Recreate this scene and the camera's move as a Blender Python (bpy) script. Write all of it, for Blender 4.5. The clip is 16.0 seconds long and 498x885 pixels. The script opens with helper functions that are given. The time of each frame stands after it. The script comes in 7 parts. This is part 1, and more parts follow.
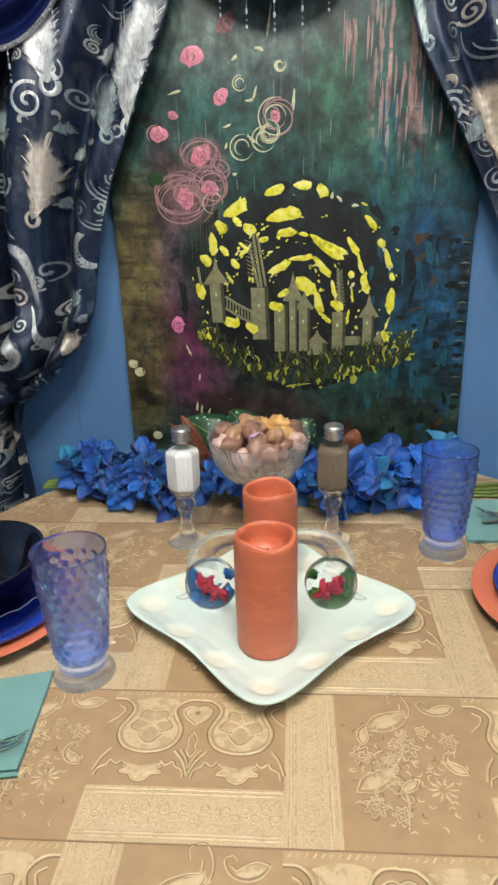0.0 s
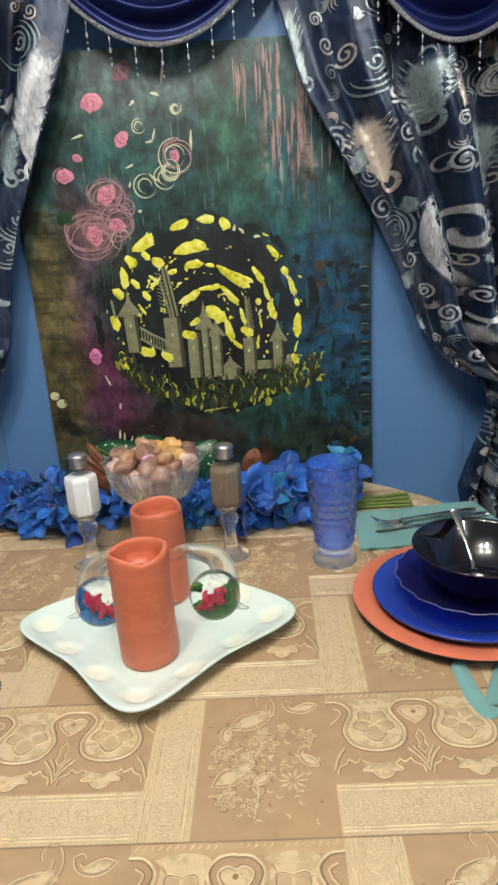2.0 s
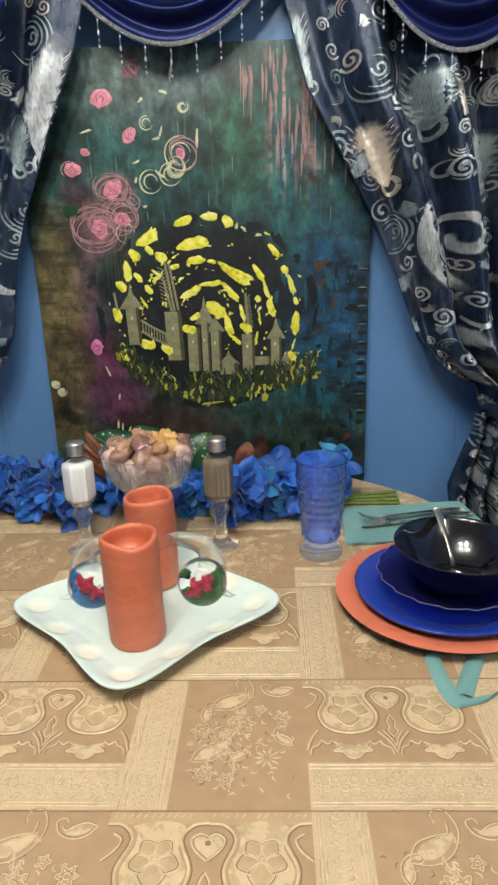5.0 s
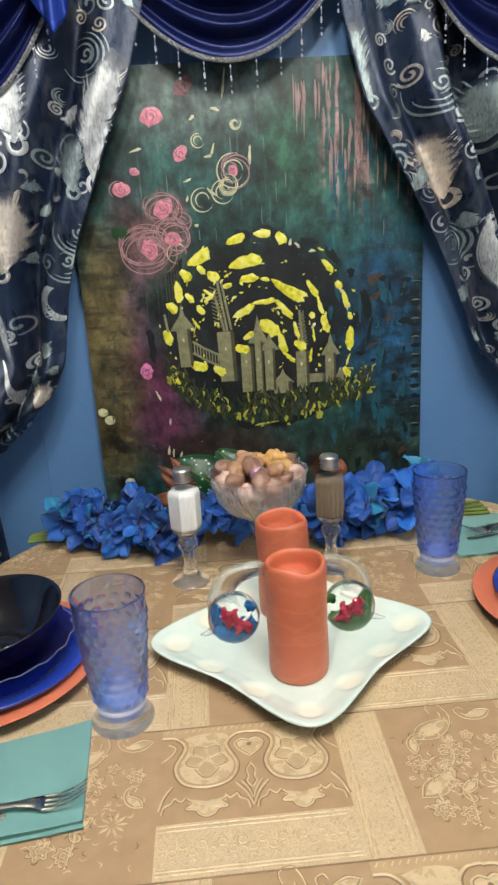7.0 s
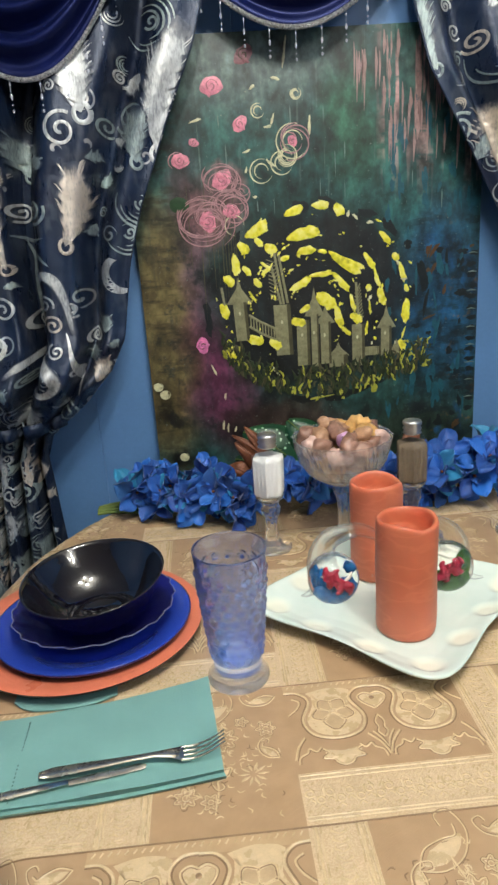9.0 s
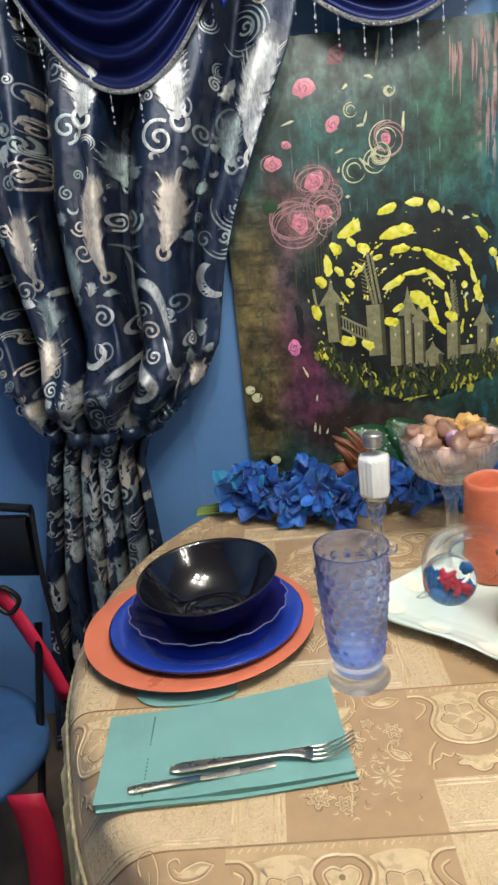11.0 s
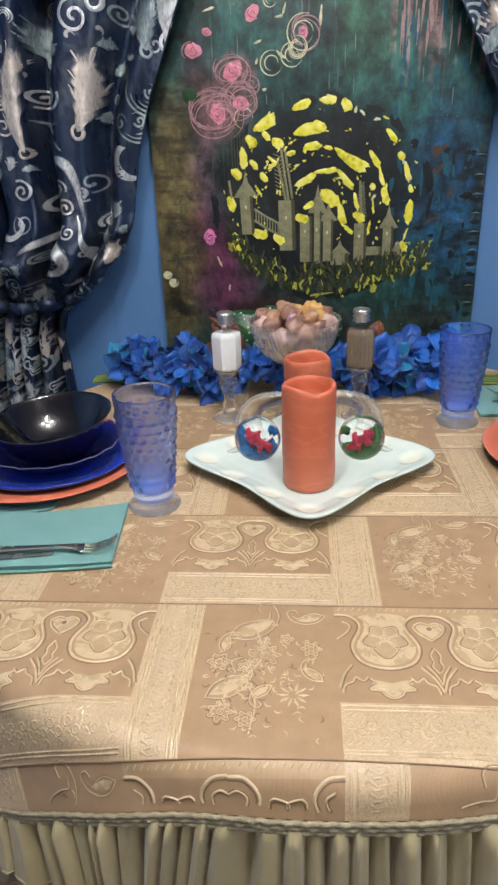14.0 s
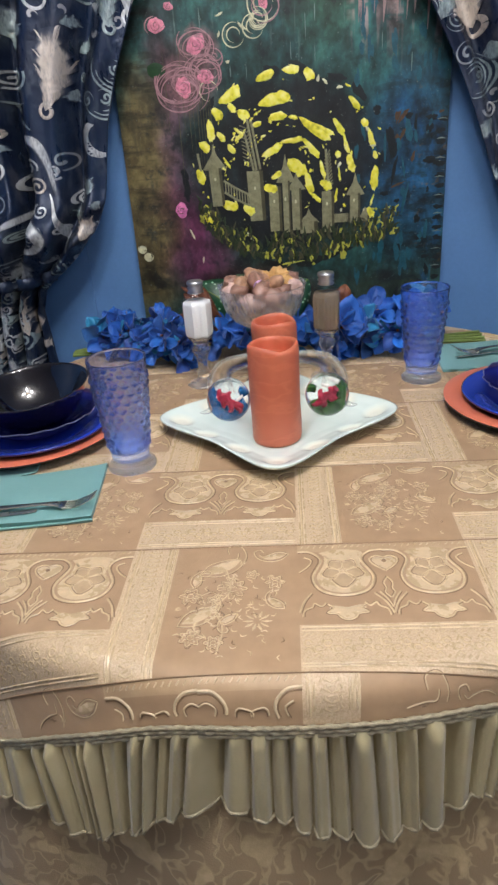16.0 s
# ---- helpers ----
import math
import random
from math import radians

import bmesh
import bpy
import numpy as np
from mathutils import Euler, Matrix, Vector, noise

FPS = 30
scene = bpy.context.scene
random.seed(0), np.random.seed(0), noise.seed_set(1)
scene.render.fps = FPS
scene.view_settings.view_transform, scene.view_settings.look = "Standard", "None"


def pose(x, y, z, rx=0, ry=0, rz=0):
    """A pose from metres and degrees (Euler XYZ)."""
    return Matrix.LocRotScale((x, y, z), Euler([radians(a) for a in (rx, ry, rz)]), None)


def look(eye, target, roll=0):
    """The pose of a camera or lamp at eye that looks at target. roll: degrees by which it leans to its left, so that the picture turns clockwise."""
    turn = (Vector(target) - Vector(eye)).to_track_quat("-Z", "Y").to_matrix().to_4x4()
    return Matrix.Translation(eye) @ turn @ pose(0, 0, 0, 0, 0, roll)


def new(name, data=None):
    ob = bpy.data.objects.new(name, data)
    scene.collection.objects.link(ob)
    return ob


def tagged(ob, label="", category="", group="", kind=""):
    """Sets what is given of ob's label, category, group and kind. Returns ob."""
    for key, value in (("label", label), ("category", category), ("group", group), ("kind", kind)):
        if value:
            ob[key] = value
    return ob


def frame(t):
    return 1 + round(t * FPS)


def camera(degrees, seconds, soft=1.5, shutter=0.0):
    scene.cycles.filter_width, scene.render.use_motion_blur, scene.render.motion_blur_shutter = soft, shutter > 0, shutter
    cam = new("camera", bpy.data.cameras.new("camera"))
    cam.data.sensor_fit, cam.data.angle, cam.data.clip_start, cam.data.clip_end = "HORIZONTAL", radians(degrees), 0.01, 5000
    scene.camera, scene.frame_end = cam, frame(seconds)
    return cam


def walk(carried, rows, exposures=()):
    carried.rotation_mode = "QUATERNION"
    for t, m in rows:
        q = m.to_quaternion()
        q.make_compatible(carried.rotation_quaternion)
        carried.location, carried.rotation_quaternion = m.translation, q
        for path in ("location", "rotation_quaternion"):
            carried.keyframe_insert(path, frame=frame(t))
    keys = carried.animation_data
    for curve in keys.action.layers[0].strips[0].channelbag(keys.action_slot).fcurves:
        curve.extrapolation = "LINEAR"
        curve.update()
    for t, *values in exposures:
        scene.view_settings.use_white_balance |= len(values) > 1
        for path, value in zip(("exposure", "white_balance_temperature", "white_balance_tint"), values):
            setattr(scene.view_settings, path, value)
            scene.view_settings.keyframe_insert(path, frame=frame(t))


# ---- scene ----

# ---- camera ----
cam = camera(40.5, 16.0, soft=2.6)
PATH = [
    (0, (0.188, 0.066, 1.324), (0.048, 1.935, 0.626), -1.7),
    (0.5, (0.23, 0.047, 1.325), (0.13, 1.924, 0.643), -2.5),
    (1, (0.259, 0.037, 1.326), (0.197, 1.92, 0.654), -2.8),
    (1.5, (0.283, 0.033, 1.325), (0.218, 1.914, 0.648), -2.4),
    (2, (0.334, 0.019, 1.322), (0.263, 1.919, 0.7), -3.8),
    (2.5, (0.375, 0.013, 1.32), (0.277, 1.896, 0.652), -4.4),
    (3, (0.391, -0.006, 1.33), (0.324, 1.902, 0.734), -3.1),
    (3.2, (0.394, -0.012, 1.334), (0.333, 1.897, 0.742), -2.8),
    (5.3, (0.34, -0.016, 1.333), (0.265, 1.877, 0.692), -1.8),
    (5.5, (0.33, -0.016, 1.334), (0.24, 1.894, 0.748), -3.0),
    (6, (0.247, 0.007, 1.333), (0.231, 1.925, 0.767), -3.2),
    (6.5, (0.159, 0.027, 1.331), (0.198, 1.95, 0.784), -3.9),
    (7, (0.06, 0.028, 1.324), (0.156, 1.94, 0.746), -3.5),
    (7.5, (-0.019, 0.026, 1.304), (0.088, 1.934, 0.714), -4.5),
    (8, (-0.043, 0.016, 1.302), (0.102, 1.914, 0.688), -4.0),
    (8.5, (-0.065, 0.016, 1.301), (0.076, 1.912, 0.678), -3.7),
    (9, (-0.089, 0.027, 1.292), (0.012, 1.931, 0.688), -3.9),
    (9.5, (-0.118, 0.025, 1.294), (0.026, 1.937, 0.726), -4.5),
    (10, (-0.149, 0.025, 1.284), (-0.14, 1.942, 0.714), -5.0),
    (10.2, (-0.158, 0.024, 1.284), (-0.19, 1.94, 0.712), -5.2),
    (12.3, (-0.085, 0.044, 1.286), (-0.213, 1.964, 0.741), -6.1),
    (12.5, (-0.047, 0.034, 1.287), (-0.191, 1.955, 0.75), -5.8),
    (13, (0.049, -0.008, 1.28), (-0.097, 1.891, 0.67), -5.4),
    (13.5, (0.108, -0.066, 1.264), (-0.045, 1.796, 0.549), -3.3),
    (14, (0.137, -0.124, 1.25), (-0.016, 1.695, 0.434), -2.1),
    (14.5, (0.149, -0.154, 1.248), (-0.038, 1.647, 0.399), -3.5),
    (15, (0.153, -0.169, 1.235), (-0.035, 1.602, 0.325), -3.5),
    (15.5, (0.163, -0.183, 1.242), (-0.001, 1.611, 0.373), -4.3),
    (16, (0.178, -0.188, 1.243), (0.041, 1.606, 0.369), -4.3),
]
walk(cam, [(t, look(eye, target, roll)) for t, eye, target, roll in PATH],
     [(0.0, 0.0, 6500, 10), (9.0, 0.0, 6500, 10), (10.0, 0.06, 6500, 10), (12.5, 0.16, 6500, 10), (13.0, 0.1, 6500, 10), (14.5, -0.05, 6100, 18), (16.0, -0.08, 6100, 18)])

# ---- world and light ----
world = bpy.data.worlds.new("room_dark")
world.use_nodes = True
world.node_tree.nodes["Background"].inputs[0].default_value = (0.9, 0.85, 0.8, 1)
world.node_tree.nodes["Background"].inputs[1].default_value = 0.02
scene.world = world

LAMP = (0.14, 0.18, 2.38)
BULBS = [(LAMP[0] + 0.25 * math.cos(a), LAMP[1] + 0.25 * math.sin(a), LAMP[2]) for a in (0.5, 2.07, 3.64, 5.21)]
BACK_LAMP = (1.45, -1.25, 2.38)
BACK_BULBS = [(BACK_LAMP[0] + 0.2 * math.cos(a), BACK_LAMP[1] + 0.2 * math.sin(a), BACK_LAMP[2]) for a in (0.3, 2.4, 4.5)]
for spots, watts, warmth in ((BULBS, 21.5, (0.965, 0.955, 0.885)), (BACK_BULBS, 11.0, (0.965, 0.955, 0.90))):
    for spot in spots:
        data = bpy.data.lights.new("bulb_light", "POINT")
        data.energy, data.color, data.shadow_soft_size = watts, warmth, 0.055
        new("bulb_light", data).location = spot

# ---- material helpers ----


class Net:
    """Short hand for node materials."""

    def __init__(self, name):
        self.mat = bpy.data.materials.new(name)
        self.mat.use_nodes = True
        self.t = self.mat.node_tree
        self.t.nodes.clear()
        self.out = self.t.nodes.new("ShaderNodeOutputMaterial")

    def node(self, kind, **kw):
        n = self.t.nodes.new(kind)
        for key, value in kw.items():
            if key == "op":
                n.operation = value
            elif key == "blend":
                n.blend_type = value
            elif key == "dim":
                n.noise_dimensions = value
        return n

    def link(self, a, b):
        self.t.links.new(a, b)

    def put(self, socket, value):
        if isinstance(value, bpy.types.NodeSocket):
            self.link(value, socket)
        elif isinstance(value, tuple) and len(value) == 3 and socket.type == "RGBA":
            socket.default_value = (*value, 1)
        else:
            socket.default_value = value

    def math(self, op, a, b=0.0, c=0.0):
        n = self.node("ShaderNodeMath", op=op)
        for i, v in enumerate((a, b, c)):
            self.put(n.inputs[i], v)
        return n.outputs[0]

    def mix(self, f, a, b, blend="MIX"):
        n = self.t.nodes.new("ShaderNodeMix")
        n.data_type, n.blend_type = "RGBA", blend
        self.put(n.inputs[0], f)
        self.put(n.inputs[6], a)
        self.put(n.inputs[7], b)
        return n.outputs[2]

    def noise(self, coord, scale, detail=3.0, rough=0.55, stretch=None):
        if stretch:
            m = self.node("ShaderNodeMapping")
            self.link(coord, m.inputs[0])
            m.inputs["Scale"].default_value = stretch
            coord = m.outputs[0]
        n = self.node("ShaderNodeTexNoise")
        self.link(coord, n.inputs["Vector"])
        n.inputs["Scale"].default_value, n.inputs["Detail"].default_value, n.inputs["Roughness"].default_value = scale, detail, rough
        return n.outputs[0]

    def ramp(self, f, *stops):
        n = self.node("ShaderNodeValToRGB")
        self.put(n.inputs[0], f)
        e = n.color_ramp.elements
        while len(e) < len(stops):
            e.new(0.5)
        for item, (p, c) in zip(e, stops):
            item.position = p
            item.color = (*c, 1) if isinstance(c, tuple) else (c, c, c, 1)
        return n.outputs[0]

    def smooth(self, f, lo, hi):
        n = self.node("ShaderNodeMapRange")
        n.interpolation_type = "SMOOTHSTEP"
        self.put(n.inputs[0], f)
        n.inputs[1].default_value, n.inputs[2].default_value = lo, hi
        return n.outputs[0]

    def coords(self, which="Object"):
        return self.node("ShaderNodeTexCoord").outputs[which]

    def bump(self, height, strength=0.3, distance=0.002):
        n = self.node("ShaderNodeBump")
        n.inputs["Strength"].default_value, n.inputs["Distance"].default_value = strength, distance
        self.link(height, n.inputs["Height"])
        return n.outputs[0]

    def principled(self, color, rough=0.5, metal=0.0, normal=None, **kw):
        n = self.node("ShaderNodeBsdfPrincipled")
        self.put(n.inputs["Base Color"], color)
        self.put(n.inputs["Roughness"], rough)
        self.put(n.inputs["Metallic"], metal)
        if normal:
            self.link(normal, n.inputs["Normal"])
        for key, value in kw.items():
            self.put(n.inputs[key.replace("_", " ")], value)
        return n.outputs[0]

    def done(self, shader):
        self.link(shader, self.out.inputs[0])
        return self.mat


def plain(name, col, rough=0.5, metal=0.0, var=0.12, scale=25.0, bump=0.15, fine=350.0, depth=0.0006, rvar=0.08, **kw):
    """A surface with blotches, fine grain, uneven gloss and fine relief."""
    n = Net(name)
    co = n.coords()
    big, small = n.noise(co, scale), n.noise(co, fine, 2.0)
    f = n.math("MULTIPLY_ADD", small, 0.35, n.math("MULTIPLY", big, 0.65))
    lo, hi = tuple(max(c * (1 - var), 0) for c in col), tuple(min(c * (1 + var), 1) for c in col)
    color = n.ramp(f, (0.3, lo), (0.7, hi))
    r = n.math("MULTIPLY_ADD", big, 2 * rvar, rough - rvar)
    nrm = n.bump(n.math("MULTIPLY_ADD", big, 0.4, small), bump, depth)
    return n.done(n.principled(color, r, metal, nrm, **kw))


def glassy(name, tint, clear=0.5, rough=0.02, bump=0.0, bscale=60.0, ior=1.45, milk=0.0, milk_col=(0.8, 0.8, 0.8)):
    """Clear or tinted glass: part of the light is bent, part goes straight on, and the skin is glossy."""
    n = Net(name)
    co = n.coords()
    nrm = n.bump(n.noise(co, bscale, 2.0), bump, 0.002)
    glass = n.node("ShaderNodeBsdfGlass")
    n.put(glass.inputs["Color"], tint)
    n.put(glass.inputs["Roughness"], rough)
    n.put(glass.inputs["IOR"], ior)
    n.link(nrm, glass.inputs["Normal"])
    see = n.node("ShaderNodeBsdfTransparent")
    n.put(see.inputs["Color"], tint)
    gloss = n.node("ShaderNodeBsdfGlossy")
    n.put(gloss.inputs["Roughness"], rough + 0.05)
    n.link(nrm, gloss.inputs["Normal"])
    edge = n.node("ShaderNodeLayerWeight")
    edge.inputs["Blend"].default_value = 0.5
    n.link(nrm, edge.inputs["Normal"])
    skin = n.node("ShaderNodeMixShader")
    n.link(n.math("MULTIPLY_ADD", n.math("POWER", edge.outputs["Facing"], 5.0), 0.5, 0.04), skin.inputs[0])
    n.link(see.outputs[0], skin.inputs[1])
    n.link(gloss.outputs[0], skin.inputs[2])
    both = n.node("ShaderNodeMixShader")
    both.inputs[0].default_value = clear
    n.link(glass.outputs[0], both.inputs[1])
    n.link(skin.outputs[0], both.inputs[2])
    # milk: pale diffuse haze, part cloudy glass, part stand-in for caught light
    if not milk:
        return n.done(both.outputs[0])
    cloud = n.node("ShaderNodeBsdfDiffuse")
    n.put(cloud.inputs["Color"], milk_col)
    through_light = n.node("ShaderNodeBsdfTranslucent")
    n.put(through_light.inputs["Color"], milk_col)
    haze = n.node("ShaderNodeAddShader")
    n.link(cloud.outputs[0], haze.inputs[0])
    n.link(through_light.outputs[0], haze.inputs[1])
    last = n.node("ShaderNodeMixShader")
    last.inputs[0].default_value = milk
    n.link(both.outputs[0], last.inputs[1])
    n.link(haze.outputs[0], last.inputs[2])
    return n.done(last.outputs[0])

# ---- materials ----
M = {}


def thread_weave(name, col, cover):
    """Metal thread woven thinly over navy: fine streaks of it come and go, and it shines where the folds face a lamp."""
    n = Net(name)
    co = n.coords()
    big, streak = n.noise(co, 14.0, 3.0), n.noise(co, 130.0, 4.0, 0.65, (2.2, 1.0, 0.5))
    thick = n.node("ShaderNodeAttribute")
    thick.attribute_name = "cover"
    c = thick.outputs["Fac"]
    body = n.math("MULTIPLY_ADD", big, 0.45, n.math("MULTIPLY", streak, 0.55))
    f = n.smooth(n.math("MULTIPLY_ADD", n.math("SUBTRACT", c, 1.0), 0.34, body), cover - 0.14, cover + 0.12)
    f = n.math("MULTIPLY_ADD", f, 0.74, n.math("MULTIPLY", n.smooth(c, 0.15, 0.9), 0.26))
    color = n.mix(f, (0.012, 0.024, 0.055), col)
    rough = n.math("MULTIPLY_ADD", streak, 0.22, 0.24)
    wrinkle = n.math("MULTIPLY_ADD", n.noise(co, 38.0, 3.0), 5.0, n.noise(co, 700.0, 2.0))
    return n.done(n.principled(color, rough, n.math("MULTIPLY", f, 0.42), n.bump(wrinkle, 0.62, 0.0011), Specular_IOR_Level=0.9))


M["wall"] = plain("blue_wall_paint", (0.125, 0.275, 0.55), 0.42, var=0.07, scale=4.0, fine=120, bump=0.25, depth=0.0008)
# for the wall out of view; kept pale to bounce fill light
M["wall_far"] = plain("room_wall_paint", (0.62, 0.58, 0.52), 0.7, var=0.08, scale=3.0)
M["ceiling"] = plain("ceiling_paint", (0.72, 0.70, 0.66), 0.8, var=0.05, scale=3.0)
M["floor"] = plain("brown_carpet", (0.16, 0.11, 0.07), 0.95, var=0.3, scale=12.0, fine=500, bump=0.8, depth=0.004)
M["braid"] = plain("beige_braid", (0.34, 0.29, 0.185), 0.6, var=0.35, scale=120, fine=600, bump=0.8, depth=0.002)
M["motif"] = plain("gold_thread", (0.63, 0.485, 0.295), 0.22, var=0.18, scale=90, fine=900, bump=0.5, depth=0.0008, Specular_IOR_Level=0.7)
M["motif_fill"] = plain("satin_weave", (0.58, 0.44, 0.26), 0.28, var=0.18, scale=70, fine=900, bump=0.4, depth=0.0008, Specular_IOR_Level=0.7)
M["motif_field"] = plain("tan_weave", (0.47, 0.335, 0.19), 0.5, var=0.15, scale=90, fine=900, bump=0.4, depth=0.0008)
# dark pattern lines and joints, and the painted shade beside raised cords
M["motif_dark"] = plain("dark_thread_and_shade", (0.235, 0.145, 0.072), 0.45, var=0.2, scale=90, fine=900, bump=0.5, depth=0.0008)
M["silver"] = thread_weave("silver_thread", (0.66, 0.68, 0.68), 0.46)
M["silver_dim"] = thread_weave("grey_green_thread", (0.40, 0.49, 0.49), 0.48)
M["copper"] = thread_weave("warm_silver_thread", (0.68, 0.60, 0.52), 0.45)
M["satin"] = plain("navy_satin", (0.0045, 0.008, 0.050), 0.36, var=0.5, scale=9, fine=900, bump=0.2, depth=0.0006, Specular_IOR_Level=0.45, Specular_Tint=(0.35, 0.42, 1.0))
M["satin_blue"] = plain("blue_satin", (0.018, 0.045, 0.28), 0.42, var=0.3, scale=9, fine=900, bump=0.2, depth=0.0006, Specular_IOR_Level=0.5, Specular_Tint=(0.4, 0.5, 1.0))
M["glitter"] = plain("silver_glitter_cord", (0.58, 0.59, 0.64), 0.3, 0.6, var=0.9, scale=260, fine=900, bump=1.0, depth=0.004)
# the white haze in the beads stands in for their sparkle
M["crystal"] = glassy("crystal_bead", (0.97, 0.97, 1.0), 0.3, milk=0.22, milk_col=(0.8, 0.82, 0.9))
M["coral"] = plain("coral_glaze", (0.62, 0.172, 0.096), 0.30, var=0.08, scale=14, fine=300, bump=0.06)
M["cobalt"] = plain("cobalt_glaze", (0.018, 0.050, 0.36), 0.16, var=0.15, scale=10, fine=250, bump=0.06, Coat_Weight=0.5)
M["black"] = plain("black_gloss", (0.005, 0.004, 0.006), 0.045, var=0.3, scale=16, fine=45, bump=0.35, depth=0.002, rvar=0.02, Coat_Weight=1.0)
M["under"] = plain("dark_underside", (0.012, 0.010, 0.010), 0.5)
M["stitch"] = plain("dark_teal_thread", (0.07, 0.16, 0.15), 0.8)
M["teal"] = plain("teal_linen", (0.165, 0.36, 0.335), 0.85, var=0.12, scale=18, fine=1400, bump=0.6, depth=0.0012, Sheen_Weight=0.2)
M["steel"] = plain("polished_steel", (0.74, 0.68, 0.57), 0.26, 1.0, var=0.15, scale=30, fine=300, bump=0.1)
M["cap"] = plain("shaker_cap_steel", (0.66, 0.65, 0.63), 0.40, 1.0, var=0.2, scale=120, fine=500, bump=0.2)
M["salt"] = plain("salt_grains", (0.93, 0.93, 0.92), 0.8, var=0.04, scale=300, fine=1500, bump=0.8, depth=0.001)
M["pepper"] = plain("pepper_grains", (0.20, 0.15, 0.10), 0.9, var=0.45, scale=400, fine=1500, bump=0.8, depth=0.001)
M["glass"] = glassy("clear_glass", (0.99, 0.99, 0.99), 0.6)
M["glass_cut"] = glassy("pressed_glass", (0.99, 0.99, 0.99), 0.3, 0.0, ior=1.4, milk=0.05, milk_col=(0.85, 0.85, 0.83))
M["glass_jar"] = glassy("thin_pressed_glass", (0.995, 0.995, 0.995), 1.0, 0.03)
# faint white haze mixed in to imitate highlights of the solid glass
M["glass_solid"] = glassy("solid_pressed_glass", (0.99, 0.99, 0.99), 0.1, 0.0, ior=1.45, milk=0.03, milk_col=(0.85, 0.85, 0.85))
M["rim_highlight"] = glassy("rim_highlight_glass", (0.8, 0.82, 0.95), 0.6, 0.02, milk=0.2, milk_col=(0.55, 0.58, 0.75))
M["glass_belly"] = glassy("thick_clear_glass", (0.99, 0.99, 0.99), 0.05)
M["glass_navy"] = glassy("dark_blue_glass", (0.36, 0.36, 0.62), 0.95, 0.04, 0.3, 50.0, milk=0.08, milk_col=(0.10, 0.10, 0.30))
M["stem"] = plain("green_stem", (0.15, 0.21, 0.04), 0.6, var=0.3, scale=40)
M["leaf_brown"] = plain("rust_leaf", (0.17, 0.055, 0.022), 0.5, var=0.5, scale=40, fine=300, bump=0.5, depth=0.002)
M["red"] = plain("red_strap", (0.55, 0.012, 0.05), 0.5, var=0.12)
M["iron"] = plain("black_iron", (0.012, 0.012, 0.014), 0.4, 0.3, var=0.3)
M["blue_cloth"] = plain("blue_upholstery", (0.03, 0.10, 0.25), 0.8, var=0.3, scale=14, fine=700, bump=0.6, depth=0.002)
M["brass"] = plain("brass", (0.55, 0.36, 0.12), 0.3, 1.0)


def wax():
    n = Net("orange_wax")
    co = n.coords()
    vein = n.noise(co, 11, 3.0, 0.5, (1.0, 1.0, 2.6))
    line = n.smooth(n.math("ABSOLUTE", n.math("SUBTRACT", vein, 0.5)), 0.0, 0.045)
    blotch = n.noise(co, 14, 3.0)
    col = n.ramp(blotch, (0.3, (0.52, 0.130, 0.064)), (0.7, (0.60, 0.166, 0.086)))
    col = n.mix(n.math("MULTIPLY", n.math("SUBTRACT", 1.0, line), 0.15), col, (0.86, 0.30, 0.16))
    nrm = n.bump(n.math("MULTIPLY_ADD", blotch, 0.5, n.math("MULTIPLY", n.noise(co, 400, 2.0), 0.2)), 0.12, 0.001)
    return n.done(n.principled(col, 0.42, 0.0, nrm, Subsurface_Weight=0.25, Subsurface_Radius=(0.02, 0.006, 0.003), Subsurface_Scale=0.5))


M["candle"] = wax()


def egg_plate_glaze():
    n = Net("aqua_white_glaze")
    co = n.coords()
    f = n.noise(co, 16, 3.0)
    pool = n.node("ShaderNodeAttribute")
    pool.attribute_name = "glaze"
    col = n.ramp(f, (0.35, (0.66, 0.79, 0.72)), (0.65, (0.75, 0.85, 0.78)))
    col = n.mix(pool.outputs["Fac"], col, (0.86, 0.88, 0.74))
    return n.done(n.principled(col, 0.2, 0.0, n.bump(n.noise(co, 60), 0.06, 0.001), Coat_Weight=0.4))


M["plate_white"] = egg_plate_glaze()
M["cream"] = plain("cream_glaze", (0.84, 0.83, 0.74), 0.2, var=0.04, scale=30, bump=0.05)


def petals():
    n = Net("blue_silk_petal")
    co = n.coords()
    rnd = n.node("ShaderNodeObjectInfo").outputs["Random"]
    isl = n.node("ShaderNodeNewGeometry").outputs["Random Per Island"]
    f = n.math("FRACT", n.math("ADD", isl, rnd))
    col = n.ramp(f, (0.0, (0.006, 0.020, 0.17)), (0.35, (0.008, 0.060, 0.36)), (0.62, (0.010, 0.125, 0.54)), (0.82, (0.025, 0.030, 0.24)), (0.95, (0.012, 0.20, 0.34)))
    vein = n.noise(co, 130, 3.0, 0.6, (1.0, 1.0, 0.2))
    col = n.mix(n.math("MULTIPLY", vein, 0.32), col, (0.02, 0.28, 0.74))
    nrm = n.bump(vein, 0.4, 0.0015)
    return n.done(n.principled(col, 0.55, 0.0, nrm, Sheen_Weight=0.2))


M["petal"] = petals()


